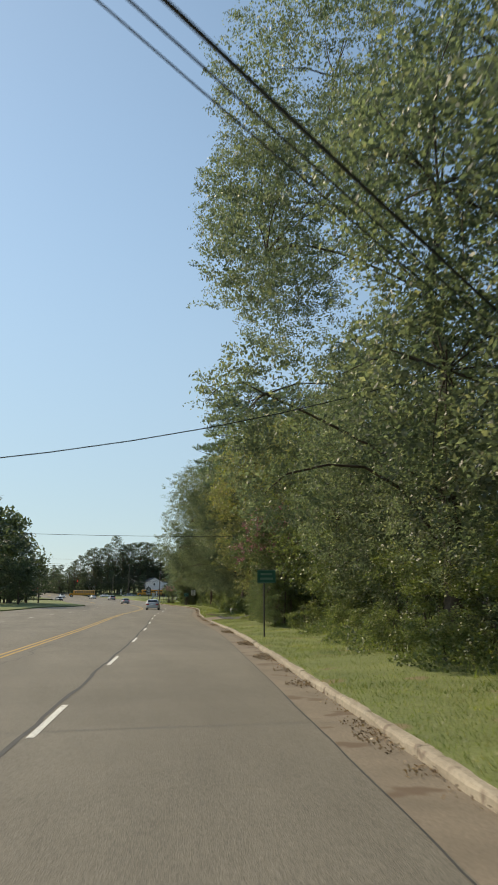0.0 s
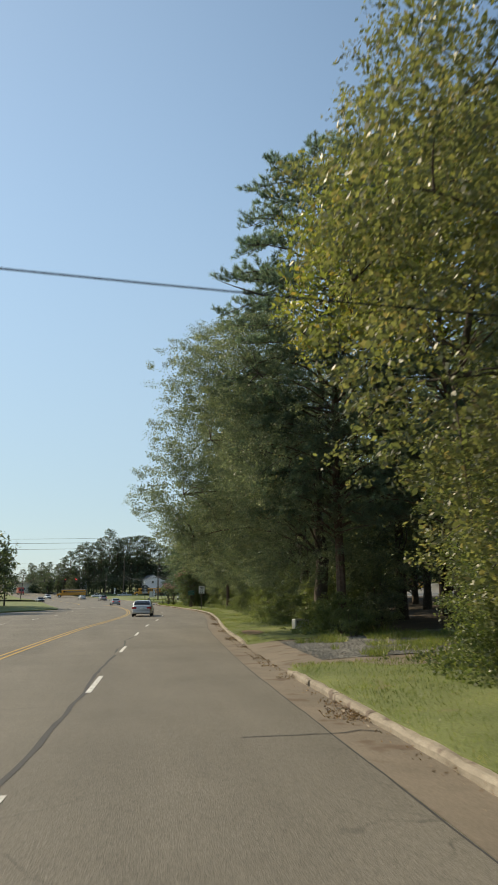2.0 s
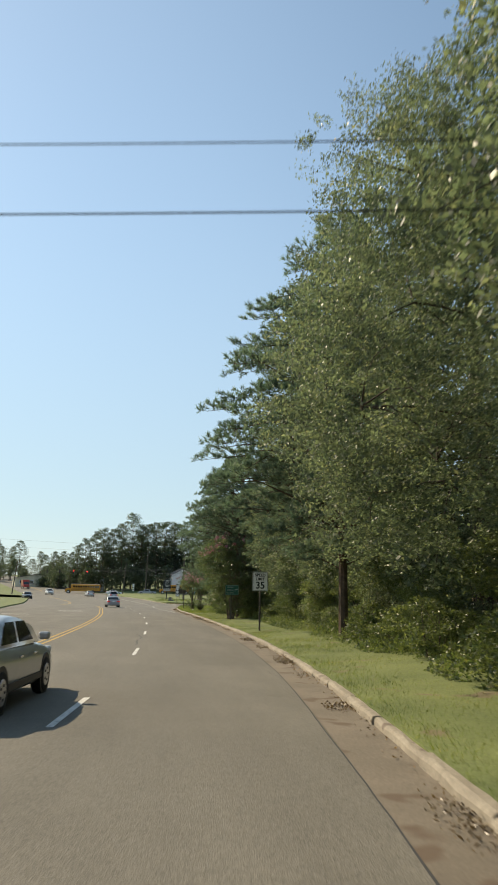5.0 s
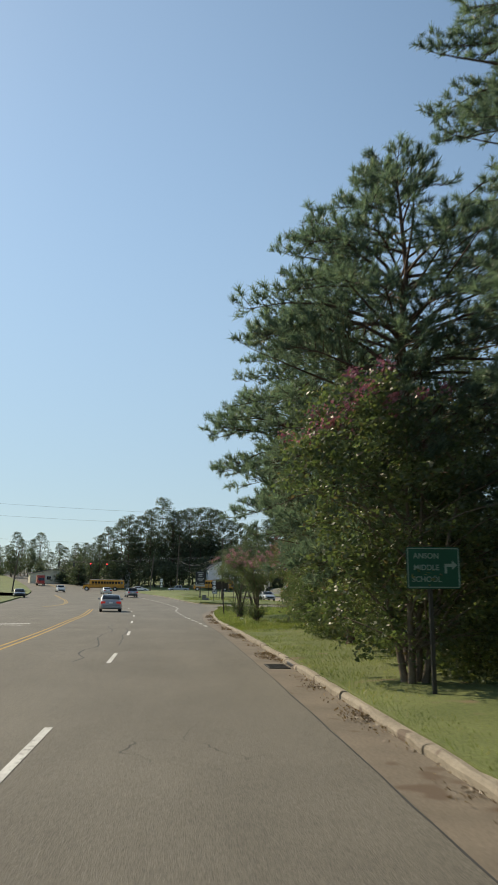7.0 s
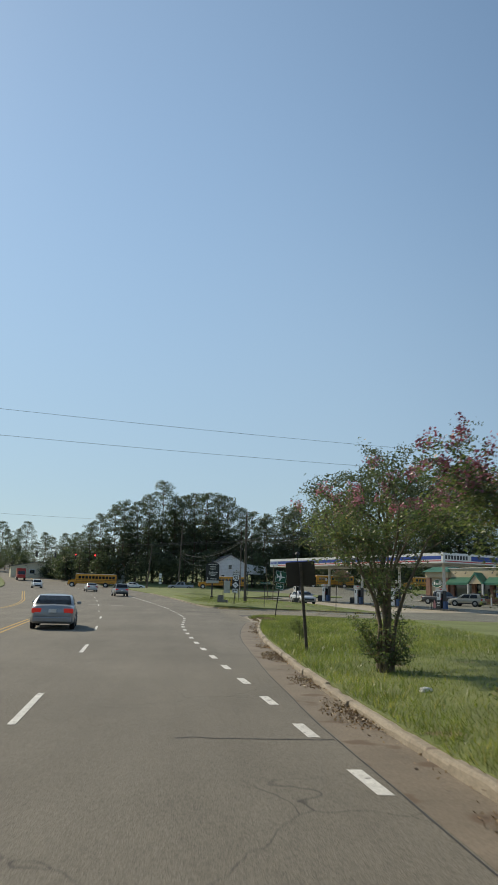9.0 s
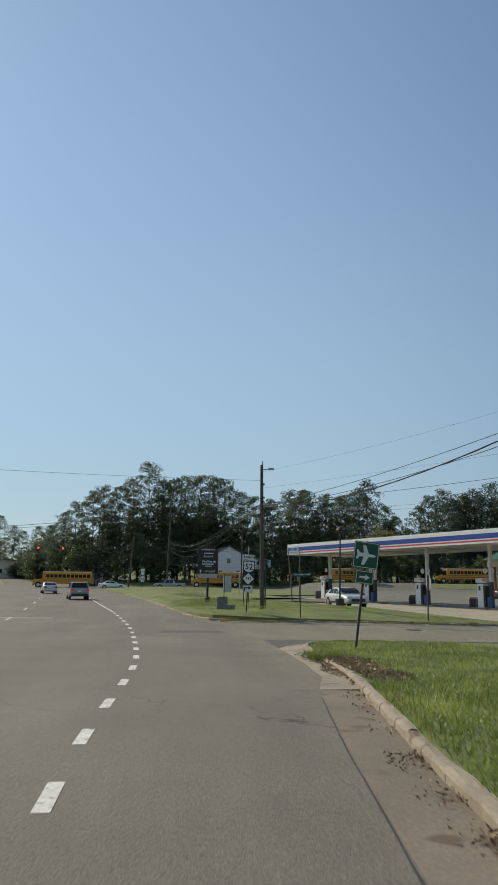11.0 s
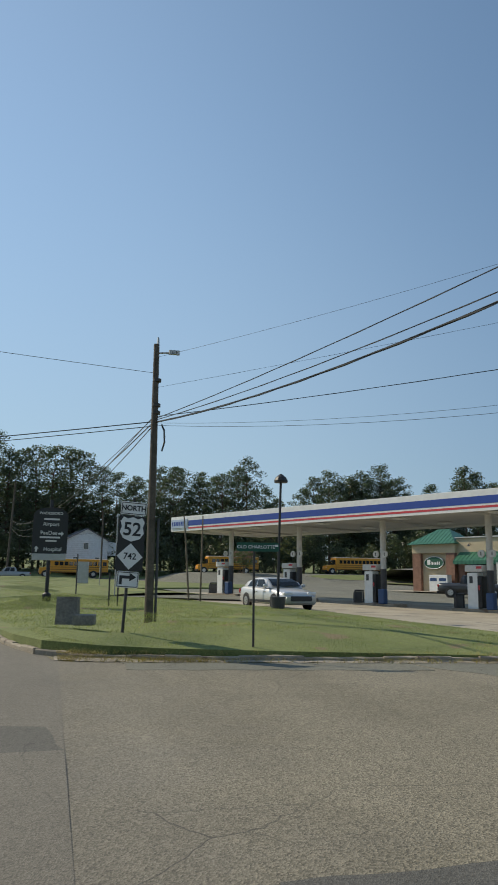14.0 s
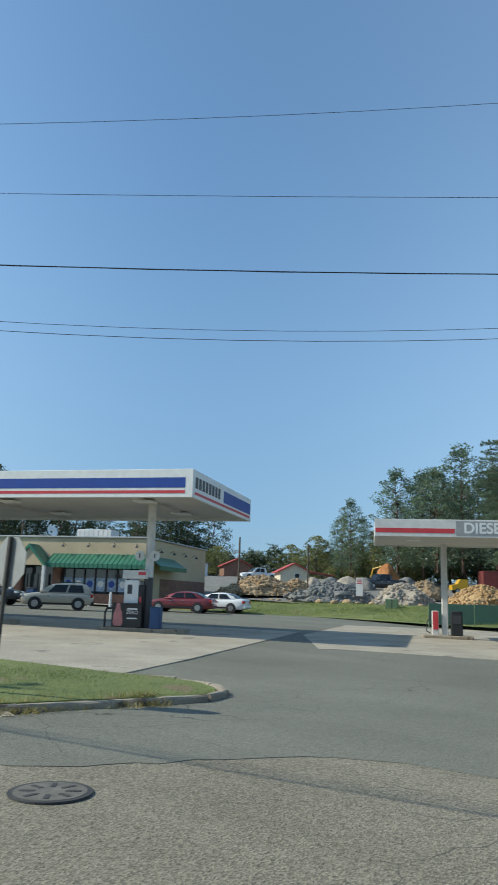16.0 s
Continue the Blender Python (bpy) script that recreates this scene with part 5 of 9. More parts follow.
for y, o, q in ((-77.2, 3.0, 0.5), (-75.9, 2.7, 0.42), (-74.4, 2.9, 0.5), (-73.0, 3.3, 0.6)):
    plant(BUSHY, y, o, q, "dense leafy shrub at the wood's edge", "shrub", "shrubs at the wood's edge", "shrub", spin=0.4)
for i in range(40):
    y = -122 + (i // 2) * 8.9 + rt.uniform(-2, 2)
    plant((FARB[0], FARP[1])[i % 2], y, (31, 42)[i % 2] + rt.uniform(-3, 3), rt.uniform(0.85, 1.1), "shaded tree deep in the wood", group="trees inside the wood")
for y, o, q in ((36.2, 3.6, 0.5), (39.5, 3.3, 0.42), (42.2, 3.6, 0.5), (45.4, 3.4, 0.45), (47.6, 3.3, 0.62), (49.6, 3.5, 0.7), (41.0, 5.2, 0.8), (46.0, 5.4, 0.85)):
    plant(BUSHY, y, o, q, "dense dark shrub under the pines", "shrub", "shrubs at the wood's edge", "shrub", spin=0.4)
for y, o, q in ((38.5, 7.0, 0.6), (43.5, 6.6, 0.62), (48.0, 7.2, 0.6)):
    plant(DARK, y, o, q, "dark small tree under the pines", group="trees of the wood's edge", spin=0.3)
LAWN_PINE = pine(34, [(4.0, 1.5), (4.8, 2.5), (5.9, 3.05), (7.2, 2.95), (9.0, 2.3), (10.6, 1.4), (12.2, 0.3)], 0.17, 30, 0.17, dense=2.3, gap=0.3)
tree("pine_tree", LAWN_PINE, Matrix.Translation((7.75, 58.6, 0.2)) @ Matrix.Diagonal((1.06, 1.06, 1.0, 1)), "bushy pine with long green needles", "tree", "trees of the wood's edge")
# crape myrtles
for k, y, off, s, lab in ((3, -75.5, 3.4, 1.08, "crape myrtle with pink blossom and reddish leaves"), (2, 33.9, 1.5, 0.86, "crape myrtle with a few pink blooms before pines"), (2, 24.0, 5.6, 0.85, "crape myrtle with a few pink blooms before pines"), (2, 29.0, 5.0, 0.8, "crape myrtle with a few pink blooms before pines"),
                          (1, 63.0, 2.0, 0.88, "many-stemmed crape myrtle with pink flowers on the lawn"), (0, 69.3, 1.6, 0.98, "many-stemmed crape myrtle with few pink flowers on the lawn"), (4, 63.8, 4.7, 1.02, "bronze-leaved crape myrtle with pink flowers, leafy to the ground")):
    plant(MYRTLE[k], y, off, s, lab, "crape myrtle", "crape myrtles along the road", "crape_myrtle")
LAWN_TREE = lobed(47, [(-1.5, -1.3, 4.0, 0.95), (-1.2, 0.5, 4.2, 1.05), (0.1, -0.6, 4.7, 1.2), (0.3, 1.3, 4.4, 1.1), (1.4, -0.2, 4.2, 1.1), (-0.4, -2.0, 4.3, 0.9), (1.2, -1.6, 4.0, 0.9), (2.5, -0.5, 4.3, 1.15), (2.2, 1.0, 4.6, 1.1)], (0, 0), "wood_leaf", 0.07, 60, 0.36, 0.11, side=False)
tree("tree", LAWN_TREE, Matrix.Translation((5.1, 73.2, land(5.1, 73.2))), "small dark green umbrella-shaped tree on the lawn", "tree")

# far woods behind the cross street, behind the yard and along the rising road
def belt(a, b, n, rows, kinds, lo, hi, z, label, group, gap=8.0):
    d = (Vector(b) - Vector(a))
    side = Vector((-d.y, d.x)).normalized()
    for r in range(rows):
        for i in range(n):
            p = Vector(a) + d * ((i + rt.uniform(0.1, 0.9)) / n) + side * (r * gap + rt.uniform(-2.5, 2.5))
            s = rt.uniform(lo, hi)
            tree("far_tree", kinds[rt.randrange(len(kinds))], Matrix.Translation((p.x, p.y, z + abs(r) * 0.5)) @ Matrix.Rotation(rt.uniform(0, 6), 4, "Z") @ Matrix.Diagonal((s, s, s * rt.uniform(0.9, 1.1), 1)), label, "tree", group)


WOOD = "tall dark tree in the wood behind the junction"
# the stand behind the junction rises to one tall pine and falls away to both sides
CREST = [(-28, 16.5), (-25.5, 19.5), (-23, 22), (-19, 24.7), (-16.3, 25.7), (-12.6, 25.6), (-9.6, 27.5), (-6, 31.7), (-2.6, 27.4), (0, 28), (3, 28.2), (6.4, 28.9), (9.6, 28.8), (12.2, 28.2), (16.2, 24.8), (19.3, 24), (28, 25.6), (32, 26), (37, 25)]
for i, (x, top) in enumerate(CREST):
    k = (0, 3, 2, 1)[i % 4] if top < 31 else 2
    s = (top - 3.4) / (25.0, 21.0, 27.0, 23.0)[k]
    tree("far_tree", FARP[k], Matrix.Translation((x, 264.5 + rt.uniform(-2, 2), 3.4)) @ Matrix.Rotation(rt.uniform(0, 6), 4, "Z") @ Matrix.Diagonal((s * 1.05, s * 1.05, s, 1)), WOOD, "tree", "trees behind the junction")
    low = (top - 3.8) * rt.uniform(0.66, 0.8) / 15
    tree("far_tree", FARB[0], Matrix.Translation((x + 1.2, 270 + rt.uniform(-2, 2), 3.8)) @ Matrix.Rotation(2.6 + rt.uniform(-0.4, 0.4), 4, "Z") @ Matrix.Diagonal((low * 0.85, low * 0.85, low, 1)), WOOD, "tree", "trees behind the junction")
tree("far_tree", FARL, Matrix.Translation((49, 247, 3.4)) @ Matrix.Diagonal((1.08, 1.08, 0.93, 1)), "round light green tree behind the filling station", "tree", "trees behind the filling station")
tree("crape_myrtle", MYRTLE[3], Matrix.Translation((38.0, 234.0, 2.6)) @ Matrix.Diagonal((0.85, 0.85, 0.78, 1)), "small reddish tree on the bank behind the station", "tree", "trees behind the filling station")
belt((22, 262), (80, 262), 17, 2, [FARP[0], FARB[0], FARP[1]], 0.86, 1.0, 2.8, WOOD, "trees behind the junction", 6.0)
belt((78, 257), (150, 238), 18, 2, [FARP[1], FARB[0], FARP[1]], 0.92, 1.05, 3.2, "dark tree in the wood behind the filling station", "trees behind the filling station")
belt((66, 264), (82, 260), 6, 1, [FARP[0]], 0.88, 0.97, 3.0, "tall pine in the wood behind the filling station", "trees behind the filling station")
belt((82, 260), (100, 256), 6, 1, [FARP[0], FARP[1]], 0.82, 0.9, 3.0, "tall pine in the wood behind the filling station", "trees behind the filling station")
belt((-48, 300), (-24, 270), 7, 2, [FARP[3], FARB[0]], 0.52, 0.72, 2.6, WOOD, "trees behind the junction")
belt((-24, 258), (150, 233), 52, 1, [FARB[1], FARB[0]], 0.55, 0.8, 2.0, "low bushy tree at the foot of the wood", "low trees at the wood's foot")
belt((-50, 296), (-22, 264), 9, 1, [FARB[0], FARB[1]], 0.6, 0.85, 2.0, "low bushy tree at the foot of the wood", "low trees at the wood's foot")
belt((133, 229), (154, 205), 9, 2, [FARY[1], FARB[1]], 0.5, 0.66, 5.0, "round green tree beyond the stone yard", "trees beyond the stone yard", -7)
belt((123, 188), (119.5, 179), 4, 2, [FARY[0], FARY[1]], 0.26, 0.34, 4.6, "green pine beyond the stone yard", "trees beyond the stone yard", -7)
belt((119, 177), (116, 162), 5, 3, [FARY[0], FARY[0], FARY[1]], 0.44, 0.52, 4.6, "tall pine beyond the stone yard", "trees beyond the stone yard", -7)
belt((116, 162), (111, 138), 8, 3, [FARY[0], FARY[0], FARY[1]], 0.58, 0.72, 4.6, "tall pine beyond the stone yard", "trees beyond the stone yard", -7)
belt((118, 182), (108, 146), 14, 1, [FARY[1], FARB[1]], 0.35, 0.5, 4.4, "low green tree beyond the stone yard", "trees beyond the stone yard")
belt((115, 186), (106, 146), 18, 1, [FARY[1]], 0.24, 0.34, 4.0, "low green tree beyond the stone yard", "trees beyond the stone yard")
tree("pine_tree", PINE[2], Matrix.Translation((74.5, 136.5, 1.6)) @ Matrix.Diagonal((0.9, 0.9, 0.78, 1)), "tall pine beside the yellow mulch heap", "tree", "trees beyond the stone yard")
belt((-150, 520), (-60, 330), 22, 2, [FARB[0], FARB[1], FARP[3]], 0.62, 0.85, 7.0, "distant tree beside the rising road", "trees beside the far road")
belt((-52, 420), (-36, 300), 12, 1, [FARB[0], FARB[1]], 0.7, 0.95, 4.0, "distant tree beside the rising road", "trees beside the far road")
for x, y, k, s in ((-32, 60, 0, 1.45), (-35.5, 48, 1, 1.85), (-36, 34, 0, 1.7), (-29.5, 70, 1, 1.1), (-41, 66, 0, 1.5)):
    tree("far_tree", FARB[k], Matrix.Translation((x, y, 0.4)) @ Matrix.Rotation(2.2, 4, "Z") @ Matrix.Diagonal((s, s, s, 1)), "tall dark tree across the road", "tree", "trees across the road")
belt((-29, 24), (-35, 92), 9, 1, [FARB[1], FARB[0]], 0.55, 0.75, 0.3, "leafy dark tree across the road", "trees across the road")
belt((-44, -30), (-40, 30), 4, 2, [MID[0], FARB[0]], 0.6, 0.75, 0.4, "tall dark tree across the road", "trees across the road")
plant(BUSH[0], 79.7, 1.15, 0.28, "tiny dark conifer seedling in the long grass", "shrub", name="seedling", sz=1.5)


# ---- filling station ----
ANG = math.atan2(U2.y, U2.x)


def S(u, v, z=0.0, turn=0.0):
    x, y, zz = stn(u, v, z)
    return Matrix.Translation((x, y, zz)) @ Matrix.Rotation(ANG + turn, 4, "Z")


def flat_bars(parent, m, rows, mat, name="lettering"):
    """Plain bars in place of writing: rows of (x, y, width, height) on the plane of m."""
    for x, y, w, h in rows:
        bm = bmesh.new()
        box(bm, (x, y, 0.003), (w, h, 0.006))
        part(name, bm, mat, parent).matrix_basis = m


FACE = Matrix(((1, 0, 0, 0), (0, 0, -1, 0), (0, 1, 0, 0), (0, 0, 0, 1)))  # plane facing -y, y of the plane up

TOPZ, LOWZ = 6.34, 5.28
canopy = thing("fuel_canopy", Matrix.Translation((C1.x, C1.y, 0)) @ Matrix.Rotation(ANG, 4, "Z"), "long white fuel canopy with blue and red stripes", "canopy")
u0, u1, v0, v1 = -3.65, 30.5, -3.0, 5.9
bm = bmesh.new()
box(bm, ((u0 + u1) / 2, (v0 + v1) / 2, (TOPZ + LOWZ) / 2 + 0.06), (u1 - u0 - 0.2, v1 - v0 - 0.2, TOPZ - LOWZ - 0.16))
part("deck", bm, "soffit", canopy)
for nm, c, s in (("fascia", ((u0 + u1) / 2, v0 + 0.05, (TOPZ + LOWZ) / 2), (u1 - u0, 0.1, TOPZ - LOWZ)), ("fascia", ((u0 + u1) / 2, v1 - 0.05, (TOPZ + LOWZ) / 2), (u1 - u0, 0.1, TOPZ - LOWZ)),
                 ("fascia", (u1 - 0.05, (v0 + v1) / 2, (TOPZ + LOWZ) / 2), (0.1, v1 - v0 - 0.2, TOPZ - LOWZ)), ("fascia", (u0 + 0.05, (v0 + v1) / 2, (TOPZ + LOWZ) / 2), (0.1, v1 - v0 - 0.2, TOPZ - LOWZ))):
    bm = bmesh.new()
    box(bm, c, s, bevel=0.012)
    part(nm, bm, "white", canopy)
for nm, mat, za, zb in (("blue_stripe", "blue", 0.32, 0.70), ("red_stripe", "red", 0.80, 0.91)):
    bm = bmesh.new()
    a = u0 + 2.1 if nm == "blue_stripe" else u0 + 2.1
    box(bm, ((a + u1 - 0.3) / 2, v0 - 0.004, TOPZ - (za + zb) / 2), (u1 - 0.3 - a, 0.012, zb - za))
    part(nm, bm, mat, canopy)
bm = bmesh.new()
box(bm, (u0 + 1.05, v0 - 0.03, TOPZ - 0.52), (1.9, 0.07, 0.62), bevel=0.01)
panel = part("sign_panel", bm, plain("pale_blue_panel", (0.42, 0.5, 0.62), 0.4), canopy)
for i in range(8):
    bm = bmesh.new()
    box(bm, (u0 + 0.3 + i * 0.21, v0 - 0.069, TOPZ - 0.52), (0.13, 0.008, 0.3))
    part("logo_bar", bm, "blue", panel)
bm = bmesh.new()
box(bm, (u1 + 0.004, (v0 + v1) / 2 + 2.0, TOPZ - 0.5), (0.012, 4.6, 0.5))
part("blue_stripe", bm, "blue", canopy)
bm = bmesh.new()
box(bm, (u1 + 0.004, (v0 + v1) / 2, TOPZ - 0.88), (0.012, v1 - v0 - 0.5, 0.1))
part("red_stripe", bm, "red", canopy)
for i in range(8):
    bm = bmesh.new()
    box(bm, (u1 + 0.006, v0 + 0.45 + i * 0.43, TOPZ - 0.47), (0.012, 0.3, 0.42))
    box(bm, (u1 + 0.009, v0 + 0.45 + i * 0.43, TOPZ - 0.47 + (0.09 if i % 2 else -0.1)), (0.014, 0.1, 0.2))
    part("logo_bar", bm, "charcoal", canopy)
for i in range(12):
    bm = bmesh.new()
    box(bm, (-2 + (i % 6) * 6.0, -1.4 + (i // 6) * 4.4, LOWZ + 0.04), (0.75, 0.75, 0.06), bevel=0.01)
    part("canopy_light", bm, "white", canopy)
def bay(i):
    return i * COL + (0.2, 0.0, -0.2, -0.36, -0.25)[i]


for i in range(5):
    bm = bmesh.new()
    cu = bay(i)
    gz = stn(cu, -0.4)[2]
    tube(bm, [(cu, -0.4, gz - 0.1), (cu, -0.4, LOWZ + 0.1)], 0.17, 16)
    col = part("column", bm, "offwhite", canopy, "white steel column", smooth=False)
    bm = bmesh.new()
    tube(bm, [(cu, -0.4, gz - 0.05), (cu, -0.4, gz + 2.1)], 0.185, 16)
    part("column_wrap", bm, "charcoal", col)
    for s in (-1, 1):
        bm = bmesh.new()
        tube(bm, [(cu + s * 0.32, -0.62, gz + 2.95), (cu + s * 0.32, -0.7, gz + 2.95)], 0.2, 16)
        disc = part("number_disc", bm, "offwhite", col)
        bm = bmesh.new()
        box(bm, (cu + s * 0.32, -0.705, gz + 2.95), (0.05, 0.01, 0.18))
        part("number_bar", bm, "charcoal", disc)
    bm = bmesh.new()
    box(bm, (cu, (v0 + v1) / 2, LOWZ + 0.09), (0.28, v1 - v0 - 0.4, 0.1))
    part("beam", bm, "soffit", canopy)


def fuel_pump(m, label, skirt=False):
    p = thing("fuel_pump", m, label, "fuel pump", "fuel pumps under the canopy")
    bm = bmesh.new()
    prism(bm, [(-1.6, -0.55), (1.5, -0.55), (1.75, -0.3), (1.75, 0.3), (1.5, 0.55), (-1.6, 0.55), (-1.85, 0.3), (-1.85, -0.3)], -0.1, 0.14)
    part("island", bm, "kerb", p)
    bm = bmesh.new()
    box(bm, (-0.55, 0, 1.05), (0.62, 0.56, 1.85), bevel=0.03, segs=2)
    body = part("cabinet", bm, "white", p)
    bm = bmesh.new()
    box(bm, (-0.12, 0, 1.0), (0.26, 0.6, 1.6), bevel=0.02)
    part("dispenser", bm, "black", p, "black dispenser panel")
    bm = bmesh.new()
    box(bm, (-0.42, 0, 2.2), (1.02, 0.72, 0.34), bevel=0.03, segs=2)
    top = part("topper", bm, "offwhite", p)
    for s in (-1, 1):
        bm = bmesh.new()
        box(bm, (-0.1, s * 0.365, 2.24), (0.32, 0.012, 0.12))
        part("topper_sign", bm, "red", top)
        bm = bmesh.new()
        box(bm, (-0.62, s * 0.285, 1.62), (0.2, 0.012, 0.36), bevel=0.004)
        part("screen", bm, "charcoal", body)
        bm = bmesh.new()
        tube(bm, [(-0.1, s * 0.32, 1.5), (0.0, s * 0.46, 1.0), (-0.02, s * 0.44, 0.5), (-0.12, s * 0.33, 0.75), (-0.14, s * 0.32, 1.2)], 0.018, 6)
        part("hose", bm, "black", p)
        bm = bmesh.new()
        box(bm, (-0.12, s * 0.33, 1.22), (0.09, 0.07, 0.24), bevel=0.015)
        part("nozzle", bm, "red", p)
    bm = bmesh.new()
    box(bm, (0.6, -0.42, 0.55), (0.42, 0.38, 0.84), bevel=0.05, segs=2)
    part("waste_bin", bm, "bin_blue", p, "dark blue waste bin")
    bm = bmesh.new()
    tube(bm, [(-1.55, -0.42, 0), (-1.55, -0.42, 0.7), (-1.5, -0.36, 0.86), (-1.5, 0.36, 0.86), (-1.55, 0.42, 0.7), (-1.55, 0.42, 0)], 0.045, 8)
    part("guard_hoop", bm, "black", p)
    if skirt:
        bm = bmesh.new()
        box(bm, (-0.62, -0.46, 0.62), (1.25, 0.05, 0.92), bevel=0.01)
        bd = part("advert_board", bm, "sign_black", p, "black advertising board with a bottle shape")
        bm = bmesh.new()
        prism(bm, [(-1.12, 0.2), (-0.82, 0.2), (-0.76, 0.35), (-0.8, 0.7), (-0.88, 0.9), (-0.9, 1.06), (-1.04, 1.06), (-1.06, 0.9), (-1.14, 0.7), (-1.18, 0.35)], -0.5, -0.487, "y")
        part("bottle_shape", bm, plain("bottle_pink", (0.5, 0.2, 0.2), 0.5, var=0.3), bd)
        text_mesh("lettering", "ZERO", 0.2, Matrix.Translation((-0.38, -0.489, 0.72)) @ FACE, "sign_white", bd)
        flat_bars(bd, Matrix.Translation((-0.38, -0.485, 0.5)) @ FACE, [(0, 0, 0.42, 0.05), (0, 0.36, 0.42, 0.06)], "sign_white")
    else:
        bm = bmesh.new()
        box(bm, (-1.5, -0.1, 0.45), (0.06, 0.7, 0.7), bevel=0.01)
        part("rack_sign", bm, "charcoal", p)
    return p


pumps = fuel_pump(S(bay(0) - 0.35, -0.4), "white fuel pump on a concrete island")
for i in range(1, 4):
    copy_thing(pumps, S(bay(i) - 0.35, -0.4))
fuel_pump(S(bay(4) - 0.05, -0.4), "white fuel pump with a black advertising board", True)

# shop
SU0, SU1, SV0, SV1 = -5.6, 16.0, 29.4, 45.6
SZ = stn(5, 29.4)[2]
shop = thing("shop", Matrix.Translation((*(C1 + U2 * 0 + V2 * 0), SZ)) @ Matrix.Rotation(ANG, 4, "Z"), "tan stucco and brick shop with a green metal awning", "shop")
TW = -0.6
bm = bmesh.new()
box(bm, ((TW + SU1) / 2, (SV0 + SV1) / 2, 4.55), (SU1 - TW, SV1 - SV0, 1.7))
part("upper_wall", bm, "stucco", shop)
bm = bmesh.new()
box(bm, (SU1 - 0.15, (SV0 + SV1) / 2, 1.85), (0.3, SV1 - SV0, 3.7))
side_wall = part("side_wall", bm, "stucco", shop)
bm = bmesh.new()
box(bm, (SU1 + 0.01, (SV0 + SV1) / 2 + 1.6, 1.1), (0.06, SV1 - SV0 - 3.4, 2.2))
part("brick_base", bm, "brick", side_wall)
bm = bmesh.new()
box(bm, ((SU0 + SU1) / 2, SV1 - 0.15, 2.2), (SU1 - SU0, 0.3, 4.4))
part("back_wall", bm, "stucco", shop)
bm = bmesh.new()
box(bm, ((SU0 + TW) / 2, (SV0 + SV1) / 2 + 0.8, 2.4), (0.4, SV1 - SV0 - 2.2, 4.8))
part("end_wall", bm, "stucco", shop)
bm = bmesh.new()
box(bm, ((TW + SU1) / 2, (SV0 + SV1) / 2, 5.46), (SU1 - TW + 0.3, SV1 - SV0 + 0.3, 0.14), bevel=0.03)
part("parapet_cap", bm, "galv", shop)
# brick tower with hipped roof
bm = bmesh.new()
box(bm, ((SU0 + TW) / 2, SV0 + 1.6, 2.4), (TW - SU0 - 0.1, 3.4, 4.8))
tower = part("tower", bm, "stucco", shop)
for uu in (SU0 + 0.5, TW - 0.5):
    bm = bmesh.new()
    box(bm, (uu, SV0 - 0.22, 2.0), (1.0, 0.5, 4.0), bevel=0.02)
    part("brick_pier", bm, "brick", tower)
bm = bmesh.new()
box(bm, ((SU0 + TW) / 2, SV0 - 0.2, 4.45), (TW - SU0 + 0.1, 0.56, 0.9), bevel=0.03)
part("cornice", bm, "stucco", tower)
bm = bmesh.new()
hx0, hx1, hy0, hy1 = SU0 - 0.4, TW + 0.4, SV0 - 0.9, SV0 + 4.0
vs = [bm.verts.new(p) for p in ((hx0, hy0, 4.9), (hx1, hy0, 4.9), (hx1, hy1, 4.9), (hx0, hy1, 4.9), (hx0 + 2.2, (hy0 + hy1) / 2, 6.5), (hx1 - 2.2, (hy0 + hy1) / 2, 6.5))]
for f in ((0, 1, 5, 4), (1, 2, 5), (2, 3, 4, 5), (3, 0, 4), (3, 2, 1, 0)):
    bm.faces.new([vs[i] for i in f])
hip = part("hip_roof", bm, "green_metal", tower)
for i in range(13):
    t = (i + 0.5) / 13
    xx = hx0 + (hx1 - hx0) * t
    k = min(1.0, min(t, 1 - t) * (hx1 - hx0) / 2.2)
    bm = bmesh.new()
    tube(bm, [(xx, hy0, 4.92), (xx, hy0 + (hy1 - hy0) / 2 * k, 4.92 + 1.6 * k)], 0.03, 4)
    part("roof_seam", bm, "green_metal", hip)
bm = bmesh.new()
cx = (SU0 + TW) / 2
prism(bm, [(cx + 1.15 * math.cos(a), 3.05 + 0.62 * math.sin(a)) for a in np.linspace(0, 2 * math.pi, 28, endpoint=False)], SV0 - 0.34, SV0 - 0.16, "y")
oval = part("oval_sign", bm, "sign_green", tower, "green oval shop sign with white rim")
bm = bmesh.new()
ring = [(cx + 1.13 * math.cos(a), SV0 - 0.345, 3.05 + 0.6 * math.sin(a)) for a in np.linspace(0, 2 * math.pi, 29)]
tube(bm, ring, 0.035, 5, caps=False)
part("sign_rim", bm, "sign_white", oval)
flat_bars(oval, Matrix.Translation((cx, SV0 - 0.342, 3.05)) @ FACE, [(-0.6, 0.05, 0.36, 0.5), (-0.2, -0.05, 0.16, 0.3), (0.02, -0.08, 0.12, 0.22), (0.22, -0.08, 0.14, 0.22), (0.44, -0.04, 0.12, 0.3), (0.64, -0.04, 0.1, 0.3)], "sign_white", "logo_bar")
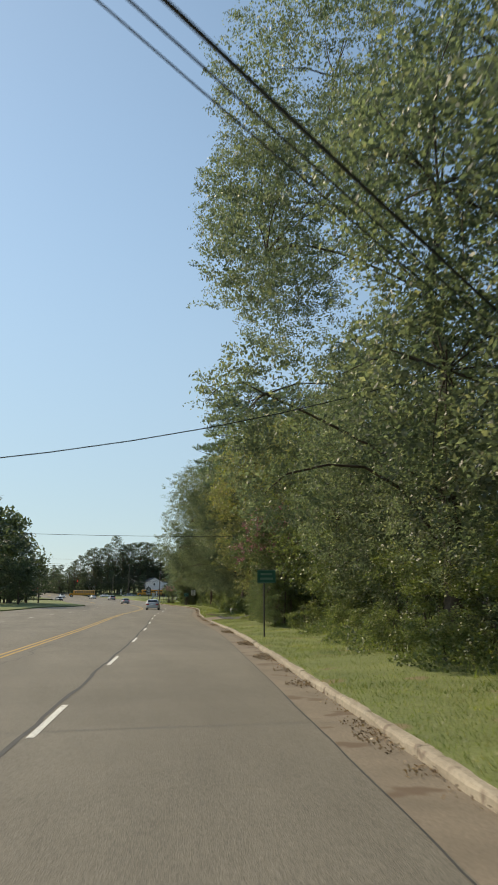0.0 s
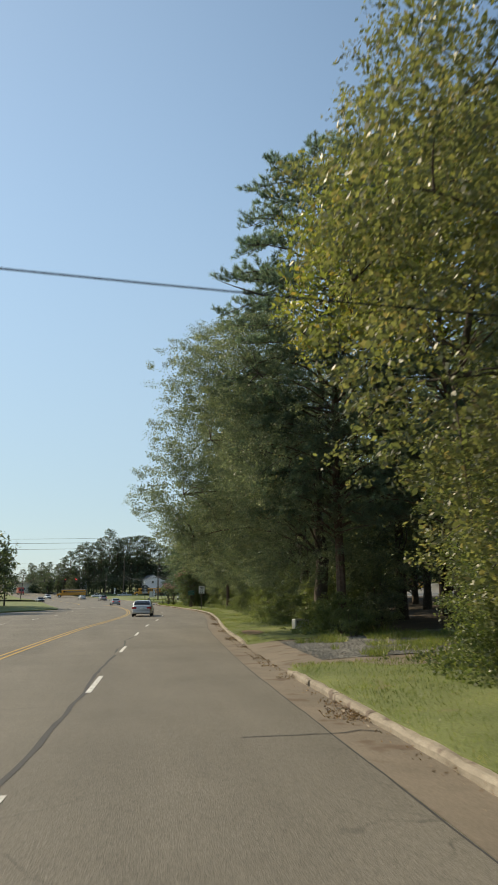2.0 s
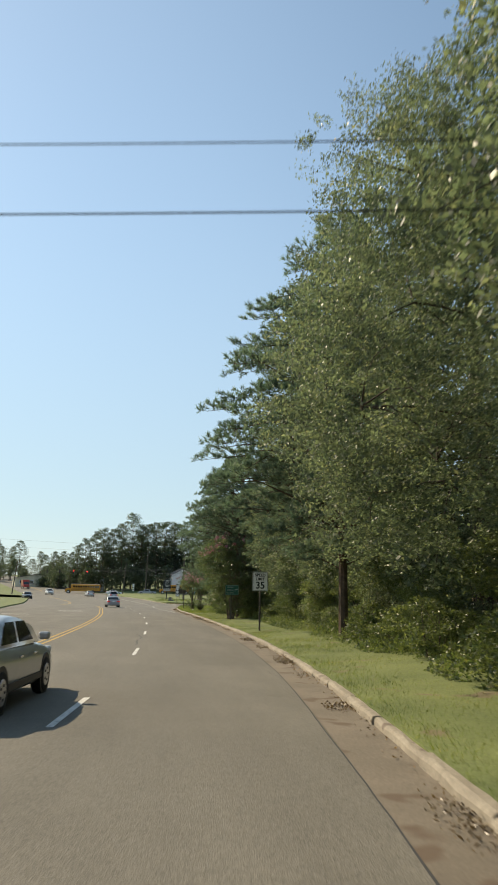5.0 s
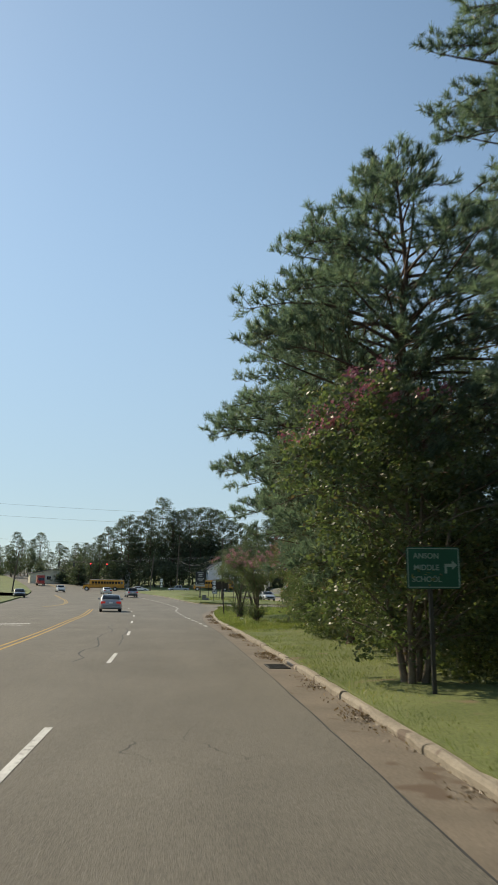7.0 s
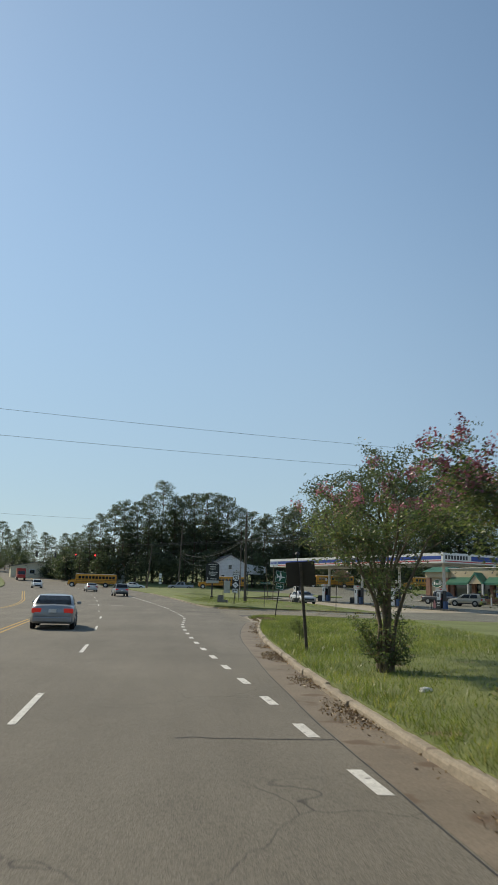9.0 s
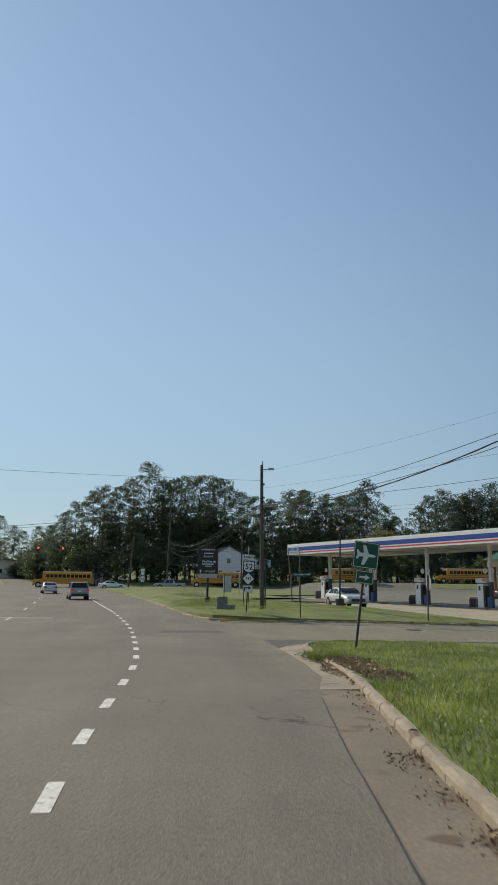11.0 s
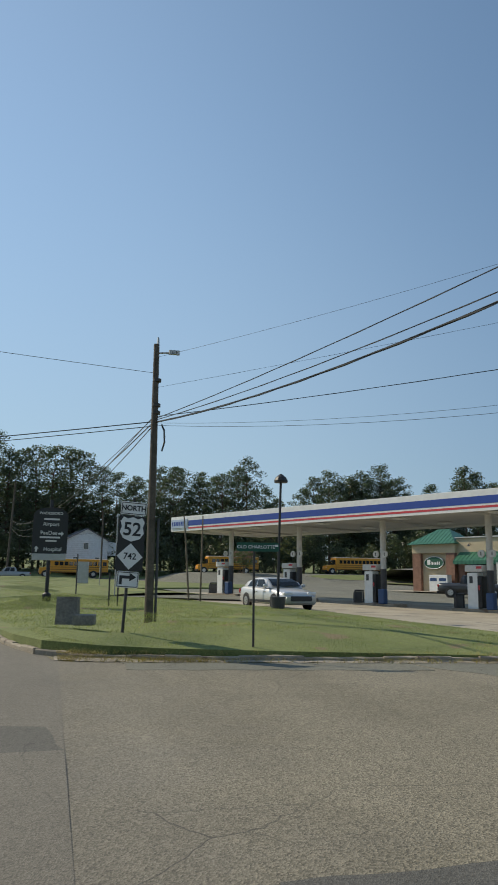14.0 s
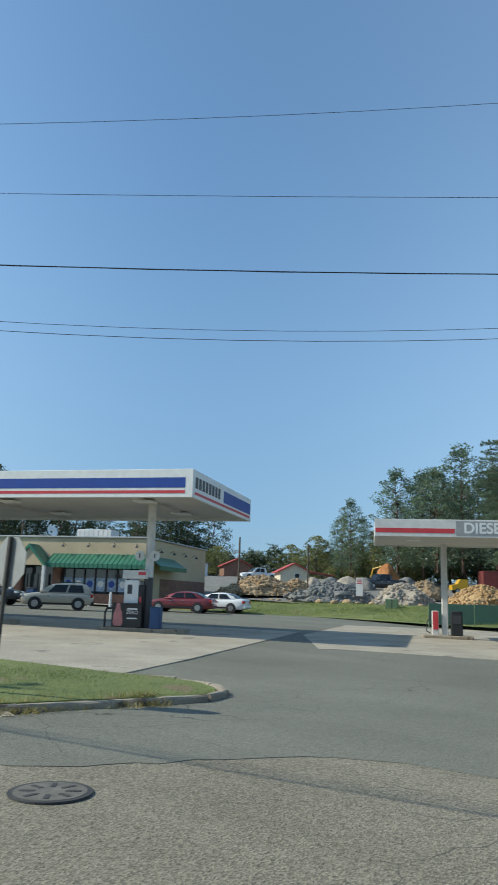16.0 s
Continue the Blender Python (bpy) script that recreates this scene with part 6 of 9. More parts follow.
# shopfront
bm = bmesh.new()
box(bm, ((TW + SU1) / 2, SV0 + 0.16, 0.4), (SU1 - TW, 0.32, 0.8))
part("brick_base", bm, "brick", shop)
bm = bmesh.new()
box(bm, ((TW + SU1) / 2, SV0 + 0.3, 2.25), (SU1 - TW - 0.4, 0.06, 2.9))
part("shop_glass", bm, "window", shop)
for uu in (TW + 0.5, 4.4, 8.0, 15.7):
    bm = bmesh.new()
    box(bm, (uu, SV0 + 0.12, 1.85), (0.7 if uu != 15.7 else 0.5, 0.4, 3.7))
    part("pier", bm, "brick" if uu != 15.7 else "stucco", shop)
for i in range(8):
    uu = 8.5 + i * 0.98
    bm = bmesh.new()
    box(bm, (uu, SV0 + 0.2, 2.2), (0.07, 0.1, 2.8))
    part("mullion", bm, "charcoal", shop)
    if i < 7:
        bm = bmesh.new()
        box(bm, (uu + 0.49, SV0 + 0.25, 1.55), (0.78, 0.012, 1.1))
        po = part("window_poster", bm, "poster", shop, "blue and white window poster")
        bm = bmesh.new()
        prism(bm, [(uu + 0.49 + 0.28 * math.cos(a), 1.6 + 0.28 * math.sin(a)) for a in np.linspace(0, 6.283, 16, endpoint=False)], SV0 + 0.234, SV0 + 0.243, "y")
        part("poster_shape", bm, "sign_white" if i % 2 else "blue", po)
bm = bmesh.new()
box(bm, (6.2, SV0 + 0.2, 1.15), (2.0, 0.08, 2.3))
dr = part("shop_door", bm, "window", shop)
for uu in (5.2, 6.2, 7.2):
    bm = bmesh.new()
    box(bm, (uu, SV0 + 0.15, 1.15), (0.09, 0.1, 2.3))
    part("door_frame", bm, "charcoal", dr)


def awning(a, b, parent, wrap=False):
    bm = bmesh.new()
    prism(bm, [(SV0, 4.05), (SV0 - 1.3, 3.2), (SV0 - 1.3, 2.85), (SV0 - 1.24, 2.85), (SV0 - 1.24, 3.16), (SV0, 3.98)], a, b, "x")
    aw = part("awning", bm, "green_metal", parent)
    n = int((b - a) / 0.42)
    for i in range(n + 1):
        uu = a + (b - a) * i / n
        bm = bmesh.new()
        tube(bm, [(uu, SV0, 4.07), (uu, SV0 - 1.31, 3.215), (uu, SV0 - 1.31, 2.86)], 0.028, 4)
        part("awning_rib", bm, "green_metal", aw)


awning(-0.2, 4.6, shop)
awning(7.6, 16.9, shop)
bm = bmesh.new()
prism(bm, [(4.5, 3.0), (6.15, 4.75), (7.8, 3.0), (7.55, 3.0), (6.15, 4.45), (4.75, 3.0)], SV0 - 1.7, SV0, "y")
gb = part("gable", bm, "green_metal", shop)
bm = bmesh.new()
prism(bm, [(4.8, 3.0), (6.15, 4.4), (7.5, 3.0)], SV0 - 1.55, SV0 - 1.5, "y")
part("gable_panel", bm, "stucco", gb)
for uu in (4.7, 7.6):
    bm = bmesh.new()
    box(bm, (uu, SV0 - 1.5, 1.5), (0.26, 0.26, 3.0), bevel=0.02)
    part("post", bm, "offwhite", shop)
for i in range(6):
    uu = (1.0, 3.2, 8.6, 10.9, 13.2, 15.2)[i]
    bm = bmesh.new()
    tube(bm, [(uu, SV0, 4.75), (uu, SV0 - 0.35, 4.95), (uu, SV0 - 0.45, 4.75)], 0.022, 6)
    tube(bm, [(uu, SV0 - 0.45, 4.78), (uu, SV0 - 0.45, 4.6)], [0.05, 0.17], 10)
    part("wall_lamp", bm, "charcoal", shop)
for i in range(4):
    vv = SV0 + 2.2 + i * 3.2
    bm = bmesh.new()
    tube(bm, [(SU1, vv, 4.5), (SU1 + 0.35, vv, 4.7), (SU1 + 0.45, vv, 4.5)], 0.022, 6)
    tube(bm, [(SU1 + 0.45, vv, 4.52), (SU1 + 0.45, vv, 4.35)], [0.05, 0.17], 10)
    part("wall_lamp", bm, "charcoal", shop)
bm = bmesh.new()
prism(bm, [(SU1, 4.0), (SU1 + 1.3, 3.2), (SU1 + 1.3, 2.85), (SU1 + 1.24, 2.85), (SU1 + 1.24, 3.16), (SU1, 3.94)], SV0 - 0.2, SV0 + 6.5, "y")
part("awning", bm, "green_metal", shop)
ac = thing("roof_unit", Matrix.Translation((*(C1 + U2 * 8.4 + V2 * 36), SZ + 5.4)) @ Matrix.Rotation(ANG, 4, "Z"), "grey rooftop air conditioning unit", "air conditioner")
bm = bmesh.new()
box(bm, (0, 0, 0.6), (3.4, 1.8, 1.2), bevel=0.03)
part("casing", bm, "offwhite", ac)
for i in range(7):
    bm = bmesh.new()
    box(bm, (-1.4 + i * 0.46, -0.905, 0.6), (0.05, 0.02, 1.0))
    part("seam", bm, "galv", ac)
dish = thing("satellite_dish", Matrix.Translation((*(C1 + U2 * 5.2 + V2 * 33), SZ + 5.4)), "white satellite dish on the shop roof", "satellite dish")
bm = bmesh.new()
tube(bm, [(0, 0, 0), (0, 0, 0.7)], 0.04, 8)
part("mast", bm, "galv", dish)
bm = bmesh.new()
bmesh.ops.create_cone(bm, cap_ends=False, segments=20, radius1=0.12, radius2=0.55, depth=0.18, matrix=Matrix.Translation((0, -0.1, 0.8)) @ Matrix.Rotation(radians(60), 4, "X"))
part("reflector", bm, "white", dish)
ice = thing("ice_chest", S(TW - 1.3, SV0 - 1.05), "white ice chest beside the shop tower", "ice chest")
bm = bmesh.new()
box(bm, (0, 0, 0.95), (2.1, 0.8, 1.6), bevel=0.03)
part("body", bm, "white", ice)
flat_bars(ice, Matrix.Translation((0, -0.405, 1.3)) @ FACE, [(-0.55, 0, 0.8, 0.3), (0.5, 0, 0.8, 0.3)], "bin_blue", "label_bar")
for uu in (10.6, 12.6, 14.4, 16.8):
    bl = thing("bollard", S(uu, SV0 - 3.1), "white steel bollard before the shop", "bollard", "bollards before the shop")
    bm = bmesh.new()
    tube(bm, [(0, 0, -0.1), (0, 0, 1.05), (0, 0, 1.1)], [0.1, 0.1, 0.04], 12)
    part("post", bm, "white", bl)
bb = thing("recycling_bin", S(7.3, SV0 - 2.6), "blue plastic bin beside the shop entrance", "bin")
bm = bmesh.new()
box(bm, (0, 0, 0.55), (0.65, 0.65, 1.1), bevel=0.05, segs=2)
part("body", bm, "bin_blue", bb)
bm = bmesh.new()
box(bm, (0, 0, 1.14), (0.7, 0.7, 0.1), bevel=0.03)
part("lid", bm, "charcoal", bb)
pv = finish("shop_walk", grid_mesh("shop_walk", [[stn(u, v, 0.12) for v in (SV0 - 2.6, SV0 + 0.2)] for u in np.linspace(SU0 - 2, SU1 + 2.5, 8)]), "concrete")
setting(pv, "pale concrete walk along the shop front", "pavement")

# forecourt lamp post in its tub
lp = thing("lamp_post", Matrix.Translation((12.4, 136.8, lawn_z(12.4, 136.8) - 0.05)), "black lamp post standing in a round tub", "lamp post")
bm = bmesh.new()
tube(bm, [(0, 0, 0.0), (0, 0, 0.5), (0, 0, 0.51)], [0.26, 0.33, 0.25], 14)
part("tub", bm, "charcoal", lp)
bm = bmesh.new()
tube(bm, [(0, 0, 0.5), (0.04, 0, 3), (0.1, 0, 5.3)], [0.06, 0.055, 0.05], 8)
part("post", bm, "black", lp)
bm = bmesh.new()
tube(bm, [(0.1, 0, 5.2), (0.1, 0, 5.28), (0.1, 0, 5.42), (0.1, 0, 5.56)], [0.28, 0.29, 0.22, 0.05], 12)
part("hood", bm, "black", lp)
for dx, lean in ((0.0, -0.35), (0.55, 0.05)):
    ps = thing("bare_pole", Matrix.Translation((10.1 + dx, 143.6, land(10, 143.6) + 0.1)), "thin bare leaning pole on the lawn", "pole", "thin poles on the lawn")
    bm = bmesh.new()
    tube(bm, [(0, 0, -0.2), (lean * 0.5, 0, 2.2), (lean, 0, 4.2)], [0.05, 0.045, 0.03], 6)
    part("shaft", bm, "smooth_bark", ps)

# diesel island
DM = Matrix.Translation((40.4, 127.8, land(40, 128) - 0.02)) @ Matrix.Rotation(radians(-59.4), 4, "Z")
dc = thing("diesel_canopy", DM, "small white diesel canopy with a red stripe", "canopy")
bm = bmesh.new()
box(bm, (4.0, -1.55, 4.56), (14.2, 5.8, 0.6))
part("deck", bm, "soffit", dc)
for c, s in (((4.0, -4.5, 4.58), (14.4, 0.1, 0.72)), ((-3.15, -1.55, 4.58), (0.1, 5.8, 0.72)), ((11.15, -1.55, 4.58), (0.1, 5.8, 0.72)), ((4.0, 1.4, 4.58), (14.4, 0.1, 0.72))):
    bm = bmesh.new()
    box(bm, c, s, bevel=0.01)
    part("fascia", bm, "offwhite", dc)
for xc, w in ((-1.56, 3.2), (6.6, 8.2)):
    bm = bmesh.new()
    box(bm, (xc, -4.554, 4.47), (w, 0.012, 0.19))
    part("red_stripe", bm, "red", dc)
bm = bmesh.new()
box(bm, (1.27, -4.552, 4.58), (2.36, 0.008, 0.6))
part("letter_panel", bm, "sign_back", dc, "grey panel behind the letters")
text_mesh("lettering", "DIESEL", 0.6, Matrix.Translation((1.27, -4.562, 4.58)) @ FACE, "sign_white", dc, bold=0.014)
for uu in (0.0, 8.0):
    bm = bmesh.new()
    box(bm, (uu, 0, 2.05), (0.27, 0.27, 4.5), bevel=0.02)
    part("column", bm, "offwhite", dc)
for uu in (-1.5, 3.4, 7.2):
    bm = bmesh.new()
    box(bm, (uu, -2.2, 4.25), (0.6, 0.6, 0.05), bevel=0.01)
    part("canopy_light", bm, "white", dc)
dp = thing("diesel_pump", DM, "black diesel pump and red side unit beside the column", "fuel pump")
bm = bmesh.new()
box(bm, (0.5, -0.1, 0.66), (0.5, 0.5, 1.1), bevel=0.03)
part("cabinet", bm, "black", dp)
bm = bmesh.new()
box(bm, (0.5, -0.36, 0.85), (0.36, 0.02, 0.36), bevel=0.004)
part("display", bm, "charcoal", dp)
bm = bmesh.new()
box(bm, (-0.44, 0.0, 0.66), (0.28, 0.4, 1.1), bevel=0.02)
part("side_unit", bm, "offwhite", dp)
bm = bmesh.new()
box(bm, (-0.44, -0.21, 0.78), (0.24, 0.02, 0.8), bevel=0.004)
part("panel", bm, "red", dp)
bm = bmesh.new()
tube(bm, [(-0.6, 0, 1.0), (-0.82, -0.1, 0.7), (-0.84, -0.14, 0.3), (-0.66, -0.1, 0.2)], 0.025, 6)
part("hose", bm, "black", dp)
bm = bmesh.new()
box(bm, (0.1, 0, 0.05), (2.2, 1.0, 0.16), bevel=0.03)
part("island", bm, "kerb", dp)


# ---- vehicles ----
def wheel(parent, x, y, r, w=0.22):
    bm = bmesh.new()
    tube(bm, [(x, y - w / 2, r), (x, y - w / 2 + 0.03, r), (x, y + w / 2 - 0.03, r), (x, y + w / 2, r)], [r * 0.88, r, r, r * 0.88], 20)
    ty = part("wheel", bm, "tyre", parent)
    s = 1 if y > 0 else -1
    bm = bmesh.new()
    tube(bm, [(x, y + s * (w / 2 - 0.02), r), (x, y + s * (w / 2 + 0.008), r)], [r * 0.64, r * 0.6], 16)
    part("rim", bm, "rim", ty)
    bm = bmesh.new()
    for k in range(5):
        a = k * 2 * math.pi / 5
        box(bm, (x + math.cos(a) * r * 0.33, y + s * (w / 2 + 0.012), r + math.sin(a) * r * 0.33), (r * 0.12, 0.01, r * 0.12))
    part("rim_slot", bm, "charcoal", ty)


PROFILE = {
    # belt outline (x, z), then roof: base x pair, top x pair, top z, wheelbase pair, wheel radius, width
    "sedan": ([(-2.4, 0.45), (-2.42, 0.7), (-2.36, 0.98), (-1.75, 1.04), (-0.9, 1.0), (0.8, 0.97), (1.5, 0.9), (2.2, 0.76), (2.4, 0.58), (2.4, 0.34), (2.2, 0.22), (-2.2, 0.24)], (-1.85, 1.05), (-1.05, 0.25), 1.46, (-1.42, 1.45), 0.33, 1.82),
    "suv": ([(-2.25, 0.5), (-2.28, 0.8), (-2.2, 1.08), (-0.9, 1.1), (0.9, 1.08), (1.4, 1.04), (2.1, 0.94), (2.28, 0.7), (2.28, 0.42), (2.1, 0.28), (-2.1, 0.3)], (-2.18, 1.1), (-1.85, 0.35), 1.68, (-1.35, 1.38), 0.36, 1.86),
    "pickup": ([(-2.9, 0.55), (-2.92, 0.9), (-2.88, 1.14), (-0.9, 1.16), (0.9, 1.16), (1.3, 1.14), (2.55, 1.06), (2.85, 0.8), (2.86, 0.5), (2.6, 0.34), (-2.7, 0.4)], (-0.95, 1.3), (-0.75, 0.65), 1.86, (-1.75, 1.8), 0.4, 1.98),
}


def car(kind, paint, m, label, category="car", lit=False, group="", name="car"):
    pro, base, top, zt, wb, wr, W = PROFILE[kind]
    c = thing(name, m, label, category, group)
    # body: sections along its length, rounded at the shoulder and drawn in at both ends
    k_front = max(range(len(pro)), key=lambda k: (pro[k][0], pro[k][1]))
    over, under = pro[: k_front + 1], [pro[0]] + pro[:k_front:-1] + [pro[k_front]]
    x_a, x_b = pro[1][0], pro[k_front][0]
    bm = bmesh.new()
    rows = []
    for k in range(25):
        f = k / 24
        x = x_a + (x_b - x_a) * (0.5 - 0.5 * math.cos(math.pi * f)) if k not in (0, 24) else (x_a, x_b)[k == 24]
        hi_ = float(np.interp(x, [q[0] for q in over[1:]], [q[1] for q in over[1:]]))
        lo_ = float(np.interp(x, [q[0] for q in under], [q[1] for q in under]))
        e = min(x - x_a, x_b - x)
        hw = W / 2 * (1 - 0.17 * max(0.0, 1 - e / 0.55) ** 2)
        sec = [(0.9, 0.0), (0.985, 0.1), (1.0, 0.4), (0.99, 0.66), (0.95, 0.88), (0.86, 0.97), (0.6, 1.0)]
        sec = [(hw * a, lo_ + (hi_ - lo_) * b) for a, b in sec]
        rows.append([bm.verts.new((x, y, z)) for y, z in [(-y, z) for y, z in sec] + [(0, hi_ + 0.02)] + sec[::-1]])
    for r0, r1 in zip(rows, rows[1:]):
        for a in range(len(r0)):
            bm.faces.new((r0[a], r0[(a + 1) % len(r0)], r1[(a + 1) % len(r0)], r1[a]))
    bm.faces.new(rows[0])
    bm.faces.new(rows[-1][::-1])
    bmesh.ops.recalc_face_normals(bm, faces=bm.faces[:])
    body = part("body", bm, "paint_" + paint, c, smooth=True)
    zb = pro[4][1] - 0.02
    tw = W * 0.5 - 0.2
    bw = W * 0.5 - 0.06
    # cabin: a curved roofline lofted across, then each pane set a little proud of it
    line = [(base[0], zb - 0.04), (base[0] * 0.6 + top[0] * 0.4, zb + (zt - zb) * 0.46), (top[0], zt - 0.07), (top[0] * 0.75 + top[1] * 0.25, zt - 0.015), ((top[0] + top[1]) / 2, zt), (top[0] * 0.25 + top[1] * 0.75, zt - 0.02), (top[1], zt - 0.075), (base[1] * 0.55 + top[1] * 0.45, zb + (zt - zb) * 0.5), (base[1], zb - 0.04)]

    def half(z):
        return bw + (tw - bw) * min(max((z - zb) / (zt - zb), 0), 1) ** 1.3

    bm = bmesh.new()
    rows = [[bm.verts.new((x, f * half(z), z - 0.05 * abs(f) ** 4 * (z > zt - 0.1))) for f in (-1, -0.85, -0.4, 0.4, 0.85, 1)] for x, z in line]
    for r0, r1 in zip(rows, rows[1:]):
        for k in range(5):
            bm.faces.new((r0[k], r1[k], r1[k + 1], r0[k + 1]))
    for k in (0, 5):
        bm.faces.new([r[k] for r in rows])
    bmesh.ops.recalc_face_normals(bm, faces=bm.faces[:])
    part("cabin", bm, "paint_" + paint, c, smooth=kind == "sedan")

    def pane(pts, label):
        bm = bmesh.new()
        f = bm.faces.new([bm.verts.new(q) for q in pts])
        bmesh.ops.solidify(bm, geom=[f], thickness=0.02)
        part("window", bm, "car_glass", c, label)

    def slope(x0, z0, x1, z1, sgn, label):
        dx = 0.018 * sgn
        pane([(x0 + dx, -half(z0) * 0.88, z0 + 0.014), (x1 + dx, -half(z1) * 0.86, z1 + 0.014), (x1 + dx, half(z1) * 0.86, z1 + 0.014), (x0 + dx, half(z0) * 0.88, z0 + 0.014)], label)

    zc = zt - 0.12
    for j, sg, lab in ((0, -1, "dark rear window"), (1, 1, "dark windscreen")):
        e0, e1 = (line[0], line[2]) if j == 0 else (line[8], line[6])
        m0, m1 = line[1] if j == 0 else line[7], e1
        slope(e0[0] * 0.85 + m0[0] * 0.15, e0[1] + 0.1, m0[0], m0[1], sg, lab)
        slope(m0[0], m0[1], m1[0] * 0.9 + m0[0] * 0.1, m1[1] - 0.02, sg, lab)
    for s in (-1, 1):
        for f0, f1 in ((0.1, 0.47), (0.51, 0.9)):
            q = []
            for f, z in ((f0, zb + 0.03), (f1, zb + 0.03), (f1, zc), (f0, zc)):
                t = (z - zb) / (zt - zb)
                lo_, hi_ = base[0] + (top[0] - base[0]) * t, base[1] + (top[1] - base[1]) * t
                q.append((lo_ + (hi_ - lo_) * (0.06 + 0.88 * f), s * (half(z) + 0.012), z))
            pane(q, "dark side window")
        bm = bmesh.new()
        box(bm, (base[1] - 0.25, s * (W / 2 + 0.09), zb + 0.08), (0.14, 0.2, 0.13), bevel=0.03)
        part("mirror", bm, "paint_" + paint, c)
        bm = bmesh.new()
        box(bm, (pro[0][0] + 0.06, s * (W / 2 - 0.26), pro[2][1] - 0.2), (0.16, 0.4, 0.2), bevel=0.03)
        part("tail_lamp", bm, "tail_lit" if lit else "tail", c)
        bm = bmesh.new()
        box(bm, (2.2 if kind != "pickup" else 2.76, s * (W / 2 - 0.3), 0.72 if kind == "sedan" else 0.86), (0.22, 0.42, 0.13), bevel=0.03)
        part("head_lamp", bm, "head", c)
        bm = bmesh.new()
        box(bm, (0.05, s * (W / 2 + 0.002), 0.36), (2.2, 0.02, 0.12), bevel=0.008)
        part("sill", bm, "black", c)
        for xd in (-0.35, 0.55):
            bm = bmesh.new()
            box(bm, (xd, s * (W / 2 + 0.006), zb - 0.2), (0.2, 0.02, 0.03))
            part("door_handle", bm, "chrome", c)
        for xw in wb:
            # Flat black disc paints the shade inside the wheel well.
            bm = bmesh.new()
            tube(bm, [(xw, s * (W / 2 - 0.1), wr), (xw, s * (W / 2 + 0.004), wr)], wr * 1.18, 20)
            part("wheel_arch", bm, "black", c)
            wheel(c, xw, s * (W / 2 - 0.09), wr)
    bm = bmesh.new()
    box(bm, (pro[0][0] - 0.0, 0, 0.42), (0.16, W * 0.86, 0.2), bevel=0.03)
    part("rear_bumper", bm, "black" if kind != "sedan" else "paint_" + paint, c)
    bm = bmesh.new()
    box(bm, (pro[-3][0] - 0.02 if kind != "sedan" else 2.36, 0, 0.5), (0.1, W * 0.6, 0.22), bevel=0.02)
    part("grille", bm, "black", c)
    bm = bmesh.new()
    box(bm, (pro[1][0] - 0.015, 0, 0.78), (0.02, 0.32, 0.15))
    part("plate", bm, "sign_white", c)
    if kind == "pickup":
        bm = bmesh.new()
        box(bm, (-1.9, 0, 1.17), (1.7, W * 0.78, 0.02))
        part("bed", bm, "black", c)
    if kind == "suv":
        for s in (-1, 1):
            bm = bmesh.new()
            tube(bm, [(top[0] + 0.1, s * tw * 0.9, zt + 0.05), (top[1] - 0.1, s * tw * 0.9, zt + 0.05)], 0.025, 6)
            part("roof_rail", bm, "black", c)
    return c


def place(x, y, heading, z=None):
    """heading: degrees from +x, anticlockwise."""
    return Matrix.Translation((x, y, land(x, y) if z is None else z)) @ Matrix.Rotation(radians(heading), 4, "Z")


UH = math.degrees(ANG)
car("sedan", "silver", place(13.9, 141.6, UH - 16), "silver four-door saloon parked by the pumps", name="saloon_car")
car("suv", "tan", place(38.3, 154.0, UH + 205), "tan off-road car before the shop", name="off_road_car")
car("pickup", "ink", place(37.6, 162.0, UH + 12), "black pickup truck before the shop", "pickup truck", name="pickup_truck")
car("sedan", "maroon", place(47.0, 151.2, UH + 184), "dark red saloon beside the shop", name="saloon_car")
car("sedan", "pearl", place(50.6, 151.0, UH + 176), "white saloon beside the shop", name="saloon_car")
# traffic on the road
h0 = 90 + 3
car("sedan", "steel_grey", place(lane_x(88) - 1.9, 88.5, 96, 0), "grey saloon with lit brake lamps on the road", lit=True, name="saloon_car")
car("suv", "steel_grey", place(-8.6, 160.5, 102, land(-40, 160.5)), "silver-grey small off-road car on the road", lit=True, name="off_road_car")
car("sedan", "silver", place(-15.5, 186, 104, land(-40, 186)), "silver saloon waiting at the junction", name="saloon_car")
car("sedan", "pearl", place(-10.5, 224, 10, land(-40, 224)), "white saloon crossing the junction", name="saloon_car")
car("suv", "pearl", place(-28, 205, -75, land(-40, 205)), "white off-road car coming down the road", name="off_road_car")
car("sedan", "silver", place(lane_x(-7) - 1.85, -7, 84, 0), "silver-grey saloon driving in the inner lane", name="saloon_car")
car("sedan", "ink", place(centre_x(150) - 12, 150, -76, land(-40, 150)), "dark saloon coming down the far lane", name="saloon_car")
car("pickup", "steel_grey", place(-0.2, 226.2, 184, land(-40, 226.2)), "grey pickup truck on the cross street", "pickup truck", name="pickup_truck")


